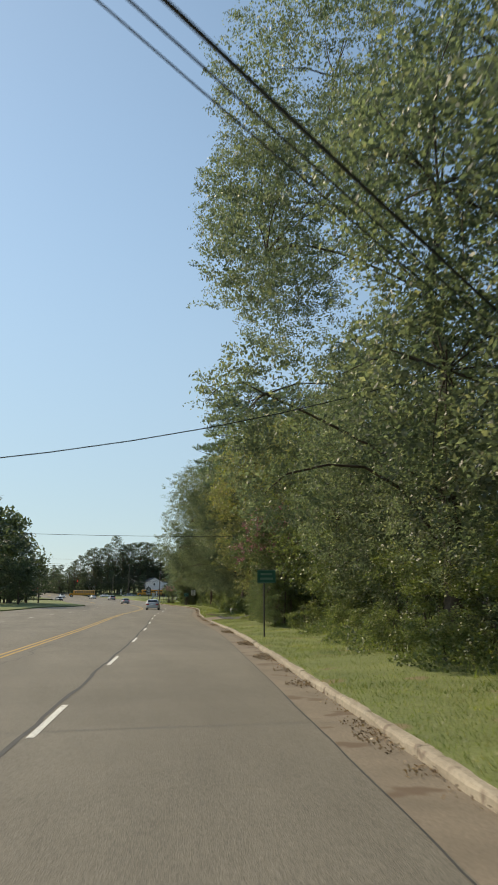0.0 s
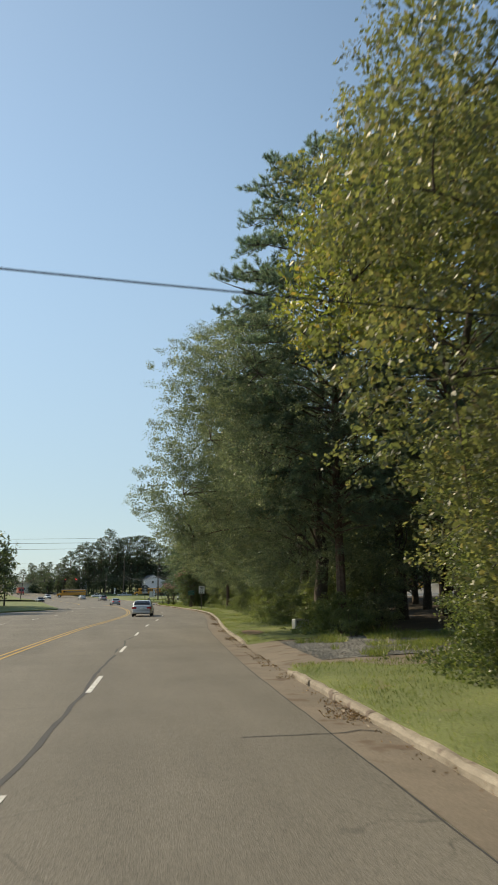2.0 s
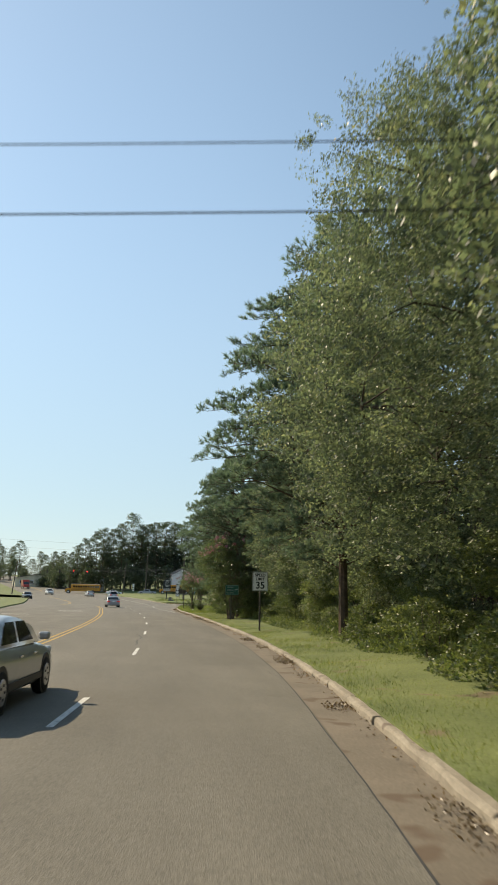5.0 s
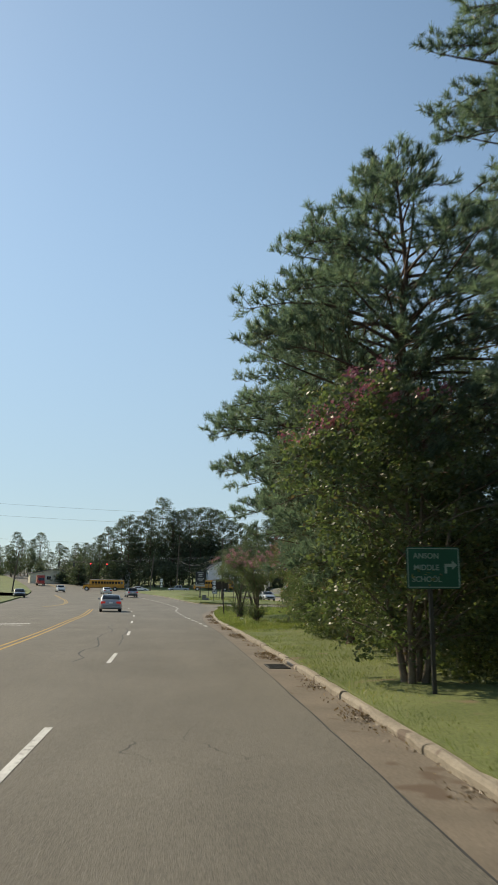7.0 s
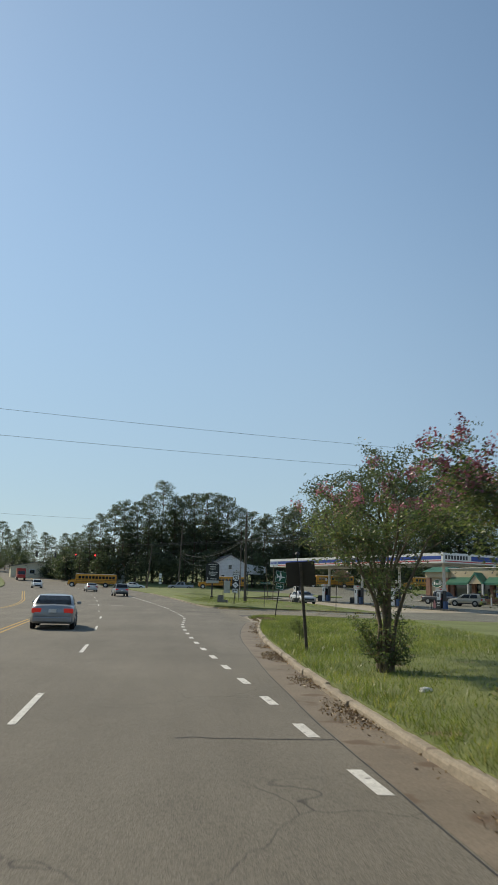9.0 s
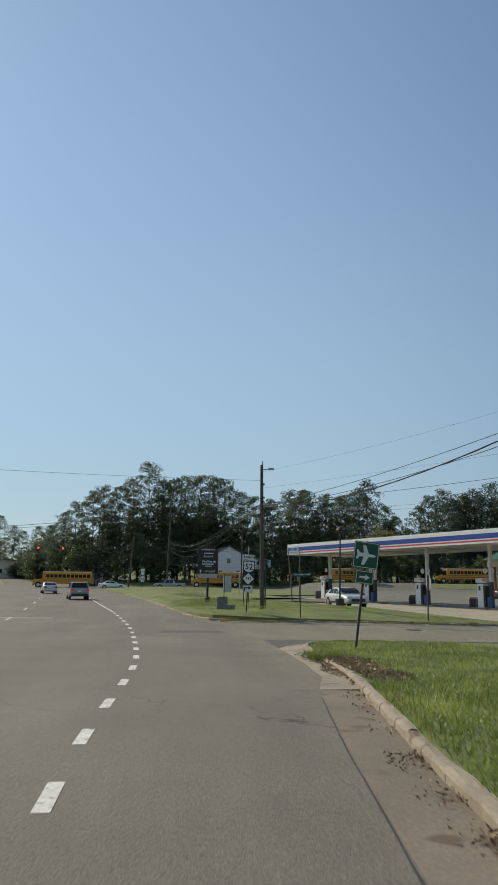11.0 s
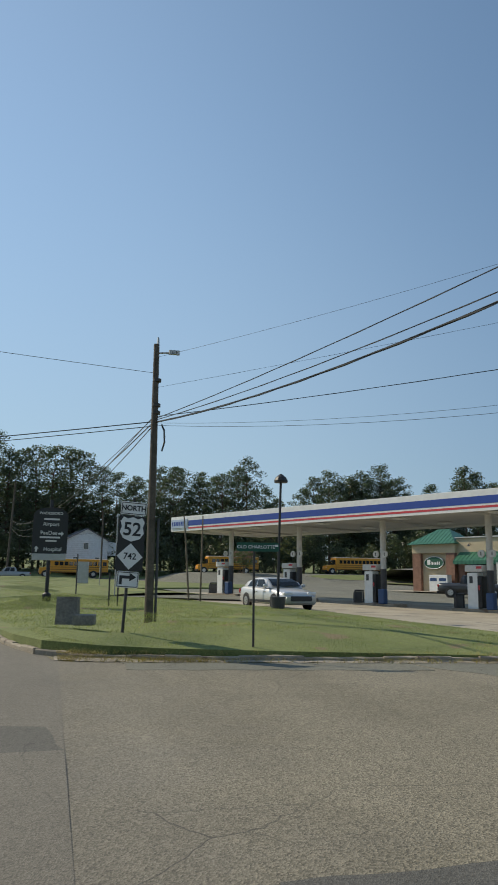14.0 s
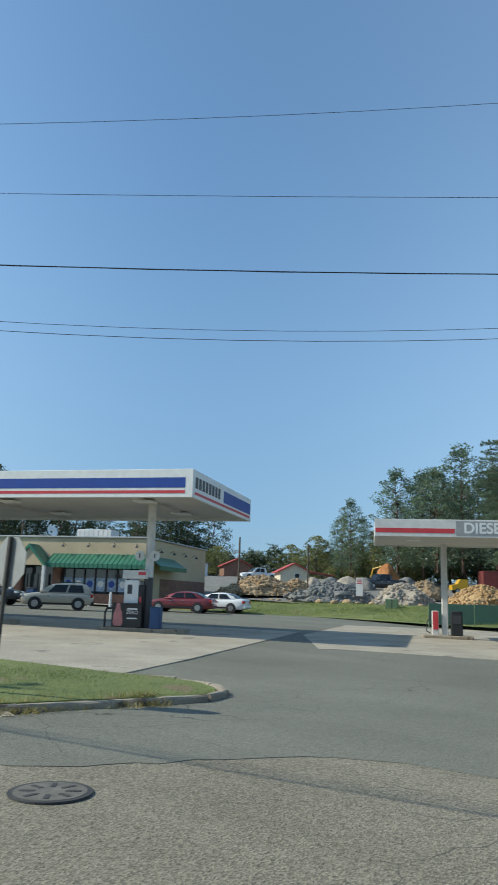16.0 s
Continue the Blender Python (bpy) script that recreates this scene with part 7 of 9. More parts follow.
def school_bus(m, label):
    b = thing("school_bus", m, label, "school bus", "school buses on the cross street")
    bm = bmesh.new()
    box(bm, (-0.9, 0, 1.85), (9.4, 2.42, 2.2), bevel=0.14, segs=3)
    part("body", bm, "bus", b)
    bm = bmesh.new()
    box(bm, (-0.9, 0, 2.95), (9.2, 2.0, 0.16), bevel=0.07, segs=2)
    part("roof", bm, "offwhite", b)
    bm = bmesh.new()
    prism(bm, [(3.7, 0.5), (5.5, 0.5), (5.6, 0.9), (5.5, 1.45), (4.6, 1.62), (3.7, 1.7)], -0.98, 0.98, "y")
    part("bonnet", bm, "bus", b)
    bm = bmesh.new()
    box(bm, (3.79, 0, 2.1), (0.06, 2.0, 0.9), bevel=0.01)
    part("windscreen", bm, "car_glass", b)
    bm = bmesh.new()
    box(bm, (5.6, 0, 0.55), (0.16, 2.1, 0.28), bevel=0.03)
    part("front_bumper", bm, "black", b)
    bm = bmesh.new()
    box(bm, (-5.62, 0, 0.6), (0.16, 2.3, 0.28), bevel=0.03)
    part("rear_bumper", bm, "black", b)
    for s in (-1, 1):
        for i in range(11):
            bm = bmesh.new()
            box(bm, (-5.0 + i * 0.78, s * 1.212, 2.2), (0.62, 0.02, 0.62), bevel=0.006)
            part("bus_window", bm, "car_glass", b)
        for z in (1.25, 1.62, 0.85):
            bm = bmesh.new()
            box(bm, (-0.9, s * 1.215, z), (9.3, 0.03, 0.07))
            part("rub_rail", bm, "black", b)
        for xw in (-3.2, 4.55):
            # Black disc for the dark of the bus's wheel well; no hollow is cut.
            bm = bmesh.new()
            tube(bm, [(xw, s * 0.9, 0.5), (xw, s * 1.22, 0.5)], 0.6, 18)
            part("wheel_arch", bm, "black", b)
            wheel(b, xw, s * 1.1, 0.5, 0.3)
        bm = bmesh.new()
        box(bm, (5.55, s * 0.7, 1.1), (0.12, 0.26, 0.2), bevel=0.02)
        part("head_lamp", bm, "head", b)
        bm = bmesh.new()
        box(bm, (-5.61, s * 0.9, 2.6), (0.05, 0.2, 0.2))
        part("tail_lamp", bm, "tail", b)
    return b


BZ = land(-40, 236) + 0.02
bus = school_bus(Matrix.Translation((-21.0, 236.5, BZ)) @ Matrix.Rotation(radians(181), 4, "Z"), "yellow school bus on the cross street")
copy_thing(bus, Matrix.Translation((9.6, 237.6, BZ + 0.3)) @ Matrix.Rotation(radians(180), 4, "Z"))
copy_thing(bus, Matrix.Translation((36.5, 239.5, BZ + 1.3)) @ Matrix.Rotation(radians(182), 4, "Z"))
copy_thing(bus, Matrix.Translation((60.5, 239.0, BZ + 1.5)) @ Matrix.Rotation(radians(182), 4, "Z"))

# red and yellow truck coming down the hill
rtk = thing("delivery_truck", place(-44, 268, -75, land(-40, 268)), "red box truck coming down the hill", "truck")
bm = bmesh.new()
box(bm, (-0.8, 0, 2.0), (5.2, 2.3, 2.4), bevel=0.05)
part("box", bm, "paint_fire_red", rtk)
bm = bmesh.new()
prism(bm, [(1.8, 0.6), (3.4, 0.6), (3.4, 1.4), (2.9, 1.6), (2.4, 2.5), (1.8, 2.5)], -1.05, 1.05, "y")
part("cab", bm, "paint_fire_red", rtk)
bm = bmesh.new()
prism(bm, [(2.96, 1.58), (2.47, 2.4), (2.5, 2.42), (3.0, 1.6)], -0.9, 0.9, "y")
part("windscreen", bm, "car_glass", rtk)
for s in (-1, 1):
    for xw in (-2, 2.5):
        wheel(rtk, xw, s * 1.0, 0.48, 0.28)


# ---- poles and cables ----
def utility_pole(x, y, z, h, lean=(0, 0), label="weathered wooden utility pole", r=0.15, arms=0, group="utility poles"):
    p = thing("utility_pole", Matrix.Translation((x, y, z)), label, "utility pole", group)
    bm = bmesh.new()
    tube(bm, [(0, 0, -0.4), (lean[0] * 0.5, lean[1] * 0.5, h / 2), (lean[0], lean[1], h)], [r * 1.1, r * 0.95, r * 0.72], 12)
    part("shaft", bm, "wood_pole", p)
    for k in range(arms):
        bm = bmesh.new()
        box(bm, (lean[0], lean[1], h - 0.5 - k * 0.9), (2.2, 0.1, 0.12), bevel=0.01)
        arm = part("crossarm", bm, "wood_pole", p)
        for dx in (-1.0, -0.5, 0.5, 1.0):
            bm = bmesh.new()
            tube(bm, [(lean[0] + dx, lean[1], h - 0.44 - k * 0.9), (lean[0] + dx, lean[1], h - 0.2 - k * 0.9)], [0.03, 0.05], 8)
            part("insulator", bm, "galv", arm)
    return p


mp_ = utility_pole(6.3, 131.3, 0.35, 9.25, (-0.05, 0), "tall dark wooden utility pole on the corner lawn", 0.13)
bm = bmesh.new()
tube(bm, [(0, 0, 8.95), (0.5, -0.1, 8.98), (0.62, -0.12, 8.98)], 0.03, 6)
for k in range(3):
    tube(bm, [(0.42 + k * 0.12, -0.1, 8.92), (0.42 + k * 0.12, -0.1, 9.06)], 0.07, 8)
part("insulator", bm, "galv", mp_)
bm = bmesh.new()
tube(bm, [(0, 0, 9.2), (0, 0, 9.5)], [0.05, 0.03], 8)
part("top_pin", bm, "galv", mp_)
bm = bmesh.new()
tube(bm, [(0.2, -0.05, 0), (0.2, -0.05, 3.4)], 0.045, 8)
part("conduit", bm, "charcoal", mp_)
bm = bmesh.new()
tube(bm, [(0.22, -0.1, 5.6), (0.3, -0.12, 5.9), (0.28, -0.1, 6.3), (0.2, -0.05, 6.5)], 0.03, 6)
part("cable_loop", bm, "black", mp_)
for z in (6.9, 7.15, 8.0):
    bm = bmesh.new()
    tube(bm, [(0, 0, z - 0.05), (0, 0, z + 0.05)], 0.15, 10)
    part("clamp", bm, "dark_steel", mp_)
utility_pole(20.5, 96.5, 0.2, 9.6, (0, 0), "wooden utility pole behind the verge", 0.16)
utility_pole(38, 87, 0.3, 10.2, (0, 0), "wooden utility pole behind the verge", 0.16)
utility_pole(-0.8, 228.0, land(-40, 228), 15.0, (0.5, 0), "tall slim wooden utility pole at the junction", 0.17)
utility_pole(-7.9, 228.5, land(-40, 228), 9.8, (0.8, 0), "leaning wooden utility pole at the junction", 0.16)
utility_pole(-17.2, 258, land(-40, 243), 10.5, (0.3, 0), "wooden utility pole behind the junction", 0.16)
utility_pole(13.6, 232.0, land(-40, 232), 11.0, (0, 0), "wooden utility pole beside the cross street", 0.15)
utility_pole(-46, 205, land(-40, 205), 10.0, (0.9, 0), "leaning wooden utility pole across the road", 0.16, 1)
utility_pole(-36, 190, land(-40, 190), 9.0, (1.0, 0), "leaning wooden utility pole across the road", 0.15)
utility_pole(-27, 74, 0.4, 10.0, (0, 0), "wooden utility pole across the road", 0.16, 1)
utility_pole(59, 190, 0.9, 9.5, (0.2, 0), "slim wooden pole behind the shop", 0.13)
utility_pole(66, 162, 0.6, 7.0, (0, 0), "slim wooden pole beside the stone yard", 0.12)
utility_pole(67.6, 154.7, 1.3, 5.6, (0.1, 0), "wooden pole with a lamp in the yard", 0.09)


def cable(a, b, sag, r=0.012, label="thin black overhead cable", name="overhead_cable"):
    a, b = Vector(a), Vector(b)
    bm = bmesh.new()
    n = 20
    tube(bm, [a.lerp(b, i / n) - Vector((0, 0, sag * 4 * (i / n) * (1 - i / n))) for i in range(n + 1)], r, 5)
    ob = part(name, bm, "black")
    return tagged(ob, label, "cable", "overhead cables")


P0 = (6.3, 131.3)
for za, far, sg, r in ((6.93, (14.0, 96.8, 8.26), 1.3, 0.03), (7.0, (16.5, 85.4, 8.6), 1.3, 0.014), (7.05, (15.7, 87.9, 8.23), 0.78, 0.014)):
    cable((*P0, za), far, sg, r, "heavy black overhead cable bundle" if r > 0.02 else "single black overhead cable")
for za, far, sg, r in ((9.16, (31.2, 107.1, 14.86), 0.78, 0.005), (8.11, (47.4, 83.5, 11.79), 0.78, 0.005), (7.12, (37.1, 98.5, 9.89), 0.77, 0.013), (6.9, (27.5, 111.3, 8.41), 1.09, 0.005), (6.82, (27.6, 110.1, 8.12), 1.21, 0.006)):
    cable((*P0, za), far, sg, r)
for za, zb, sg, r in ((7.0, 9.4, 1.6, 0.022), (7.15, 9.0, 1.3, 0.014), (7.2, 8.6, 1.9, 0.014), (6.9, 8.2, 2.3, 0.018)):
    cable((*P0, za), (-0.4, 228.0, zb + 1.0), sg, r)
cable((*P0, 8.6), (-27, 121, 8.4), 0.3, 0.008)
cable((*P0, 6.95), (-36, 162, 6.7), 0.35, 0.018)
cable((*P0, 6.8), (-36, 162, 6.45), 0.35, 0.014)
for za, zb in ((9.2, 9.4), (8.3, 8.6), (7.4, 7.8)):
    if za < 9:
        cable((16.0, 87.0, za), (-27, 74 + (9.2 - za) * 1.5, zb), 0.35, 0.006)
    cable((-0.4, 228.0, 9.5 + za - 8), (-7.2, 228.5, 8.8 + za - 8), 0.5, 0.014)
    cable((-7.2, 228.5, 8.8 + za - 8), (-17, 258, 10 + za - 8), 0.8, 0.014)
    cable((-0.4, 228.0, 9.5 + za - 8), (13.6, 232.0, 10 + za - 8), 0.6, 0.014)
for k in range(3):
    cable((-34, -133.7 + k * 0.45, 7.6 + k * 0.3), (8, -93.7 + k * 0.9, 7.5 + k * 0.25), 0.25, (0.03, 0.016, 0.014)[k], "black overhead cable over the road")
cable((-30, -105.7, 3.9), (4, -99.7, 10.8), 2.65, 0.012, "black overhead cable over the road")
cable((-34, -75, 5.9), (6, -70, 5.9), 0.5, 0.012, "black overhead cable over the road")
cable((-34, -19, 6.3), (8, -24, 6.3), 0.5, 0.012, "black overhead cable over the road")
cable((-34, -8, 6.5), (8, -14, 6.5), 0.5, 0.012, "black overhead cable over the road")
cable((-34, -8, 7.4), (8, -14, 7.4), 0.5, 0.01, "black overhead cable over the road")


# ---- road signs ----
def plate(bm, w, h, r=0.04, t=0.006):
    pts = []
    for cx_, cy_, a0 in ((w / 2 - r, h / 2 - r, 0), (-w / 2 + r, h / 2 - r, 90), (-w / 2 + r, -h / 2 + r, 180), (w / 2 - r, -h / 2 + r, 270)):
        for k in range(4):
            a = radians(a0 + k * 30)
            pts.append((cx_ + r * math.cos(a), cy_ + r * math.sin(a)))
    prism(bm, pts, -t, 0.0)


def sign_thing(x, y, z, turn, label, height, post="dark_steel", lean=0.0, pr=0.035, name="road_sign", group=""):
    """A post with its face plane looking along -y before turning."""
    s = thing(name, Matrix.Translation((x, y, z)) @ Matrix.Rotation(radians(turn), 4, "Z") @ Matrix.Rotation(radians(lean), 4, "Y"), label, "road sign", group)
    bm = bmesh.new()
    box(bm, (0, pr + 0.008, height / 2 - 0.2), (pr * 1.7, pr * 1.3, height + 0.4), bevel=0.006)
    part("post", bm, post, s)
    return s


def panel(s, w, h, zc, mat, border=None, xc=0.0, tilt=0.0, name="sign_panel", label="", r=0.04):
    bm = bmesh.new()
    plate(bm, w, h, r)
    p = part(name, bm, mat, s, label)
    p.matrix_basis = Matrix.Translation((xc, 0, zc)) @ FACE @ Matrix.Rotation(radians(tilt), 4, "Z")
    if border:
        bm = bmesh.new()
        a, b, t = w / 2 - 0.025, h / 2 - 0.025, 0.016
        for c, d in (((0, b, 0.003), (2 * a, t, 0.004)), ((0, -b, 0.003), (2 * a, t, 0.004)), ((a, 0, 0.003), (t, 2 * b, 0.004)), ((-a, 0, 0.003), (t, 2 * b, 0.004))):
            box(bm, c, d)
        part("border", bm, border, p)
    return p


def shape(p, pts, mat, z=0.004, name="symbol"):
    bm = bmesh.new()
    prism(bm, pts, 0.0005, z)
    return part(name, bm, mat, p)


def write(p, words, size, x, y, mat, bold=0.006):
    return text_mesh("lettering", words, size, Matrix.Translation((x, y, 0.002)), mat, p, 0.002, bold)


ARROW = [(-0.2, -0.12), (-0.13, -0.12), (-0.13, 0.02), (0.04, 0.02), (0.04, -0.04), (0.2, 0.06), (0.04, 0.16), (0.04, 0.09), (-0.2, 0.09)]
# route assembly
rs = sign_thing(4.75, 125.1, 0.28, 4, "route sign assembly with north, 52 and 742 shields", 3.45, lean=3.0, pr=0.04)
pn = panel(rs, 0.62, 0.31, 3.2, "sign_white", "sign_black")
write(pn, "NORTH", 0.17, 0, 0, "sign_black")
p52 = panel(rs, 0.64, 0.64, 2.7, "sign_black")
sh = [(0.0, 0.29), (0.12, 0.25), (0.22, 0.29), (0.29, 0.18), (0.25, 0.06), (0.29, -0.08), (0.2, -0.22), (0.0, -0.29), (-0.2, -0.22), (-0.29, -0.08), (-0.25, 0.06), (-0.29, 0.18), (-0.22, 0.29), (-0.12, 0.25)]
shape(p52, sh, "sign_white", name="shield")
text_mesh("lettering", "52", 0.44, Matrix.Translation((0, -0.01, 0.005)), "sign_black", p52, 0.002, 0.008)
p742 = panel(rs, 0.66, 0.66, 2.06, "sign_black")
shape(p742, [(0, 0.31), (0.31, 0), (0, -0.31), (-0.31, 0)], "sign_white", name="diamond")
text_mesh("lettering", "742", 0.21, Matrix.Translation((0, 0, 0.005)), "sign_black", p742, 0.002, 0.004)
par = panel(rs, 0.53, 0.38, 1.52, "sign_white", "sign_black")
shape(par, ARROW, "sign_black", name="arrow")
# same kind at the junction
rs2 = sign_thing(-4.3, 206, land(-40, 206) + 0.1, 2, "small distant route sign assembly on the lawn edge", 3.4)
a_ = panel(rs2, 0.6, 0.3, 3.2, "sign_white")
a_ = panel(rs2, 0.62, 0.62, 2.7, "sign_black")
shape(a_, sh, "sign_white", name="shield")
a_ = panel(rs2, 0.62, 0.62, 2.05, "sign_black")
shape(a_, [(0, 0.3), (0.3, 0), (0, -0.3), (-0.3, 0)], "sign_white", name="diamond")
a_ = panel(rs2, 0.55, 0.38, 1.5, "sign_white", "sign_black")
# speed limit
sl = sign_thing(3.86, 16.25, 0.17, 3, "white speed limit 35 sign half hidden by leaves", 2.9, "wood_pole", pr=0.045)
p_ = panel(sl, 0.76, 0.92, 2.35, "sign_white", "sign_black")
write(p_, "SPEED", 0.19, 0, 0.3, "sign_black")
write(p_, "LIMIT", 0.19, 0, 0.11, "sign_black")
write(p_, "35", 0.46, 0, -0.2, "sign_black", 0.01)
# school guide sign
am = sign_thing(4.33, 32.3, 0.2, 2, "green guide sign reading Anson Middle School", 2.35, "dark_steel", lean=-0.5, pr=0.04)
p_ = panel(am, 0.92, 0.68, 2.0, "sign_green", "sign_dim", 0.05)
for i, w_ in enumerate(("ANSON", "MIDDLE", "SCHOOL")):
    write(p_, w_, 0.125, -0.12, 0.19 - i * 0.19, "sign_dim", 0.002)
shape(p_, [(x * 0.55 + 0.3, y * 0.75) for x, y in ARROW], "sign_dim", name="arrow")
# green sign near the start
gs = sign_thing(-5.1, -86.6, 0.2, -4, "green guide sign on a dark post in the grass", 2.75, pr=0.035)
p_ = panel(gs, 0.78, 0.56, 2.45, "sign_green", "sign_faded", 0.1)
flat_bars(p_, Matrix.Identity(4), [(0.0, 0.1, 0.5, 0.09), (0.0, -0.09, 0.56, 0.09)], "sign_faded")
# back of a board on a wooden post
bd = sign_thing(3.4, 75.5, 0.2, 180, "dark square back of a sign on a leaning post", 2.45, "wood_pole", lean=5.0, pr=0.05)
panel(bd, 0.86, 0.7, 2.15, "brown_back", r=0.03)
# airport sign
ap = sign_thing(6.36, 106.64, 0.09, 0, "tilted green airport sign with a white plane and arrow", 3.2, lean=7.5, pr=0.04)
p_ = panel(ap, 0.78, 0.8, 2.77, "sign_green", "sign_white")
plane = [(0.27, 0.0), (0.2, 0.035), (0.07, 0.04), (-0.03, 0.26), (-0.11, 0.26), (-0.07, 0.05), (-0.17, 0.05), (-0.22, 0.12), (-0.27, 0.12), (-0.24, 0.0), (-0.27, -0.12), (-0.22, -0.12), (-0.17, -0.05), (-0.07, -0.05), (-0.11, -0.26), (-0.03, -0.26), (0.07, -0.04), (0.2, -0.035)]
shape(p_, [(x * 1.15, y * 1.15) for x, y in plane], "sign_white", name="plane_symbol")
p_ = panel(ap, 0.56, 0.4, 2.1, "sign_green", "sign_white", 0.02)
shape(p_, [(-0.16, -0.03), (0.02, -0.03), (0.02, -0.09), (0.16, 0.0), (0.02, 0.09), (0.02, 0.03), (-0.16, 0.03)], "sign_white", name="arrow")
# street name
oc = sign_thing(7.4, 123.3, 0.25, -14, "dark street name sign reading Old Charlotte", 2.35, "dark_steel", pr=0.03, name="street_name_sign")
p_ = panel(oc, 0.95, 0.2, 2.3, "sign_green", None, 0.08)
write(p_, "OLD CHARLOTTE", 0.105, -0.04, 0, "sign_white", 0.001)
flat_bars(p_, Matrix.Identity(4), [(0.42, 0.03, 0.07, 0.05)], "sign_white")
# stop sign seen from behind
st = sign_thing(13.95, 122.5, lawn_z(13.95, 122.5) - 0.02, 92, "grey back of an octagonal stop sign", 2.3, "dark_steel", lean=-3.0, pr=0.04, name="stop_sign")
bm = bmesh.new()
prism(bm, [(0.375 / math.cos(radians(22.5)) * math.cos(radians(22.5 + 45 * k)), 0.375 / math.cos(radians(22.5)) * math.sin(radians(22.5 + 45 * k))) for k in range(8)], -0.006, 0.0)
p_ = part("octagon", bm, "sign_back", st)
p_.matrix_basis = Matrix.Translation((0, 0, 1.92)) @ FACE
bm = bmesh.new()
prism(bm, [(0.355 / math.cos(radians(22.5)) * math.cos(radians(22.5 + 45 * k)), 0.355 / math.cos(radians(22.5)) * math.sin(radians(22.5 + 45 * k))) for k in range(8)], 0.0005, 0.004)
part("red_face", bm, "red", p_)
# town guide sign
hs = thing("guide_sign", Matrix.Translation((3.4, 143.0, lawn_z(3.4, 143) - 0.02)) @ Matrix.Rotation(radians(2), 4, "Z"), "dark carved guide sign with arched top on a post", "road sign")
bm = bmesh.new()
tube(bm, [(0, 0, -0.2), (0, 0, 0.12), (0, 0, 0.2), (0, 0, 4.4)], [0.2, 0.2, 0.09, 0.08], 10)
part("post", bm, "black", hs)
bm = bmesh.new()
prism(bm, [(-0.78, 0), (0.78, 0), (0.78, 1.75)] + [(0.78 * math.cos(radians(a)), 1.75 + 0.35 * math.sin(radians(a))) for a in (30, 60, 90, 120, 150)] + [(-0.78, 1.75)], -0.06, 0.0)
gb_ = part("board", bm, "sign_black", hs)
gb_.matrix_basis = Matrix.Translation((0, -0.09, 1.95)) @ FACE
for w_, sz, x_, y_ in (("WADESBORO", 0.17, 0, 1.82), ("Airport", 0.24, 0.02, 1.32), ("PeeDee", 0.24, -0.06, 0.92), ("Hospital", 0.24, 0.14, 0.18)):
    write(gb_, w_, sz, x_, y_, "offwhite", 0.003)
flat_bars(gb_, Matrix.Identity(4), [(0.05, 1.55, 0.7, 0.08), (0.0, 0.72, 0.9, 0.08), (0.05, 0.56, 0.5, 0.07)], "offwhite")
shape(gb_, [(0.46 + x * 0.6, 0.9 + y * 0.8) for x, y in ((-0.16, -0.05), (0.06, -0.05), (0.06, -0.14), (0.25, 0.0), (0.06, 0.14), (0.06, 0.05), (-0.16, 0.05))], "offwhite", name="arrow")
shape(gb_, [(-0.58 + x, 0.18 + y) for x, y in ((-0.04, -0.12), (0.04, -0.12), (0.04, 0.02), (0.1, 0.02), (0, 0.15), (-0.1, 0.02), (-0.04, 0.02))], "offwhite", name="arrow")
bm = bmesh.new()
box(bm, (0, -0.06, 1.78), (1.5, 0.08, 0.3), bevel=0.01)
part("footer", bm, "galv", hs)
# small posts on the lawn
for x_, y_, h_ in ((4.9, 146.5, 2.1), (6.0, 141.0, 1.25), (6.4, 141.2, 1.35), (7.2, 150, 4.5), (9.2, 183, 3.2)):
    q = thing("marker_post", Matrix.Translation((x_, y_, land(x_, y_) + 0.15)), "thin dark marker post on the lawn", "post", "marker posts on the lawn")
    bm = bmesh.new()
    tube(bm, [(0, 0, -0.2), (0, 0, h_)], 0.035, 6)
    part("shaft", bm, "galv" if h_ > 3 else "dark_steel", q)
# cabinet on the lawn
cb = thing("utility_cabinet", Matrix.Translation((3.75, 127.0, lawn_z(3.75, 127) - 0.02)) @ Matrix.Rotation(radians(-12), 4, "Z"), "weathered dark utility cabinet with a low step", "utility cabinet")
bm = bmesh.new()
prism(bm, [(-0.3, 0), (0.3, 0), (0.24, 0.66), (-0.18, 0.68)], -0.42, 0.1, "x")
part("body", bm, "box_stone", cb)
bm = bmesh.new()
box(bm, (0.3, -0.25, 0.12), (0.52, 0.5, 0.26), bevel=0.02)
part("step", bm, "box_stone", cb)
cb2 = thing("utility_cabinet", Matrix.Translation((7.4, 180, land(7, 180) + 0.15)), "tall grey utility cabinet on the lawn", "utility cabinet")
bm = bmesh.new()
box(bm, (0, 0, 1.0), (1.0, 0.6, 2.0), bevel=0.03)
part("body", bm, "galv", cb2)
mb = thing("meter_pit", Matrix.Translation((0.6, -45.7, 0.26)) @ Matrix.Rotation(radians(8), 4, "Z") @ Matrix.Diagonal((1.4, 1.2, 1.0, 1)), "small grey utility box in the undergrowth", "utility box")
bm = bmesh.new()
box(bm, (0, 0, 0.22), (0.5, 0.34, 0.46), bevel=0.03)
part("body", bm, "galv", mb)
for k in range(4):
    bm = bmesh.new()
    box(bm, (-0.15 + k * 0.1, -0.172, 0.26), (0.04, 0.012, 0.2))
    part("vent", bm, "charcoal", mb)
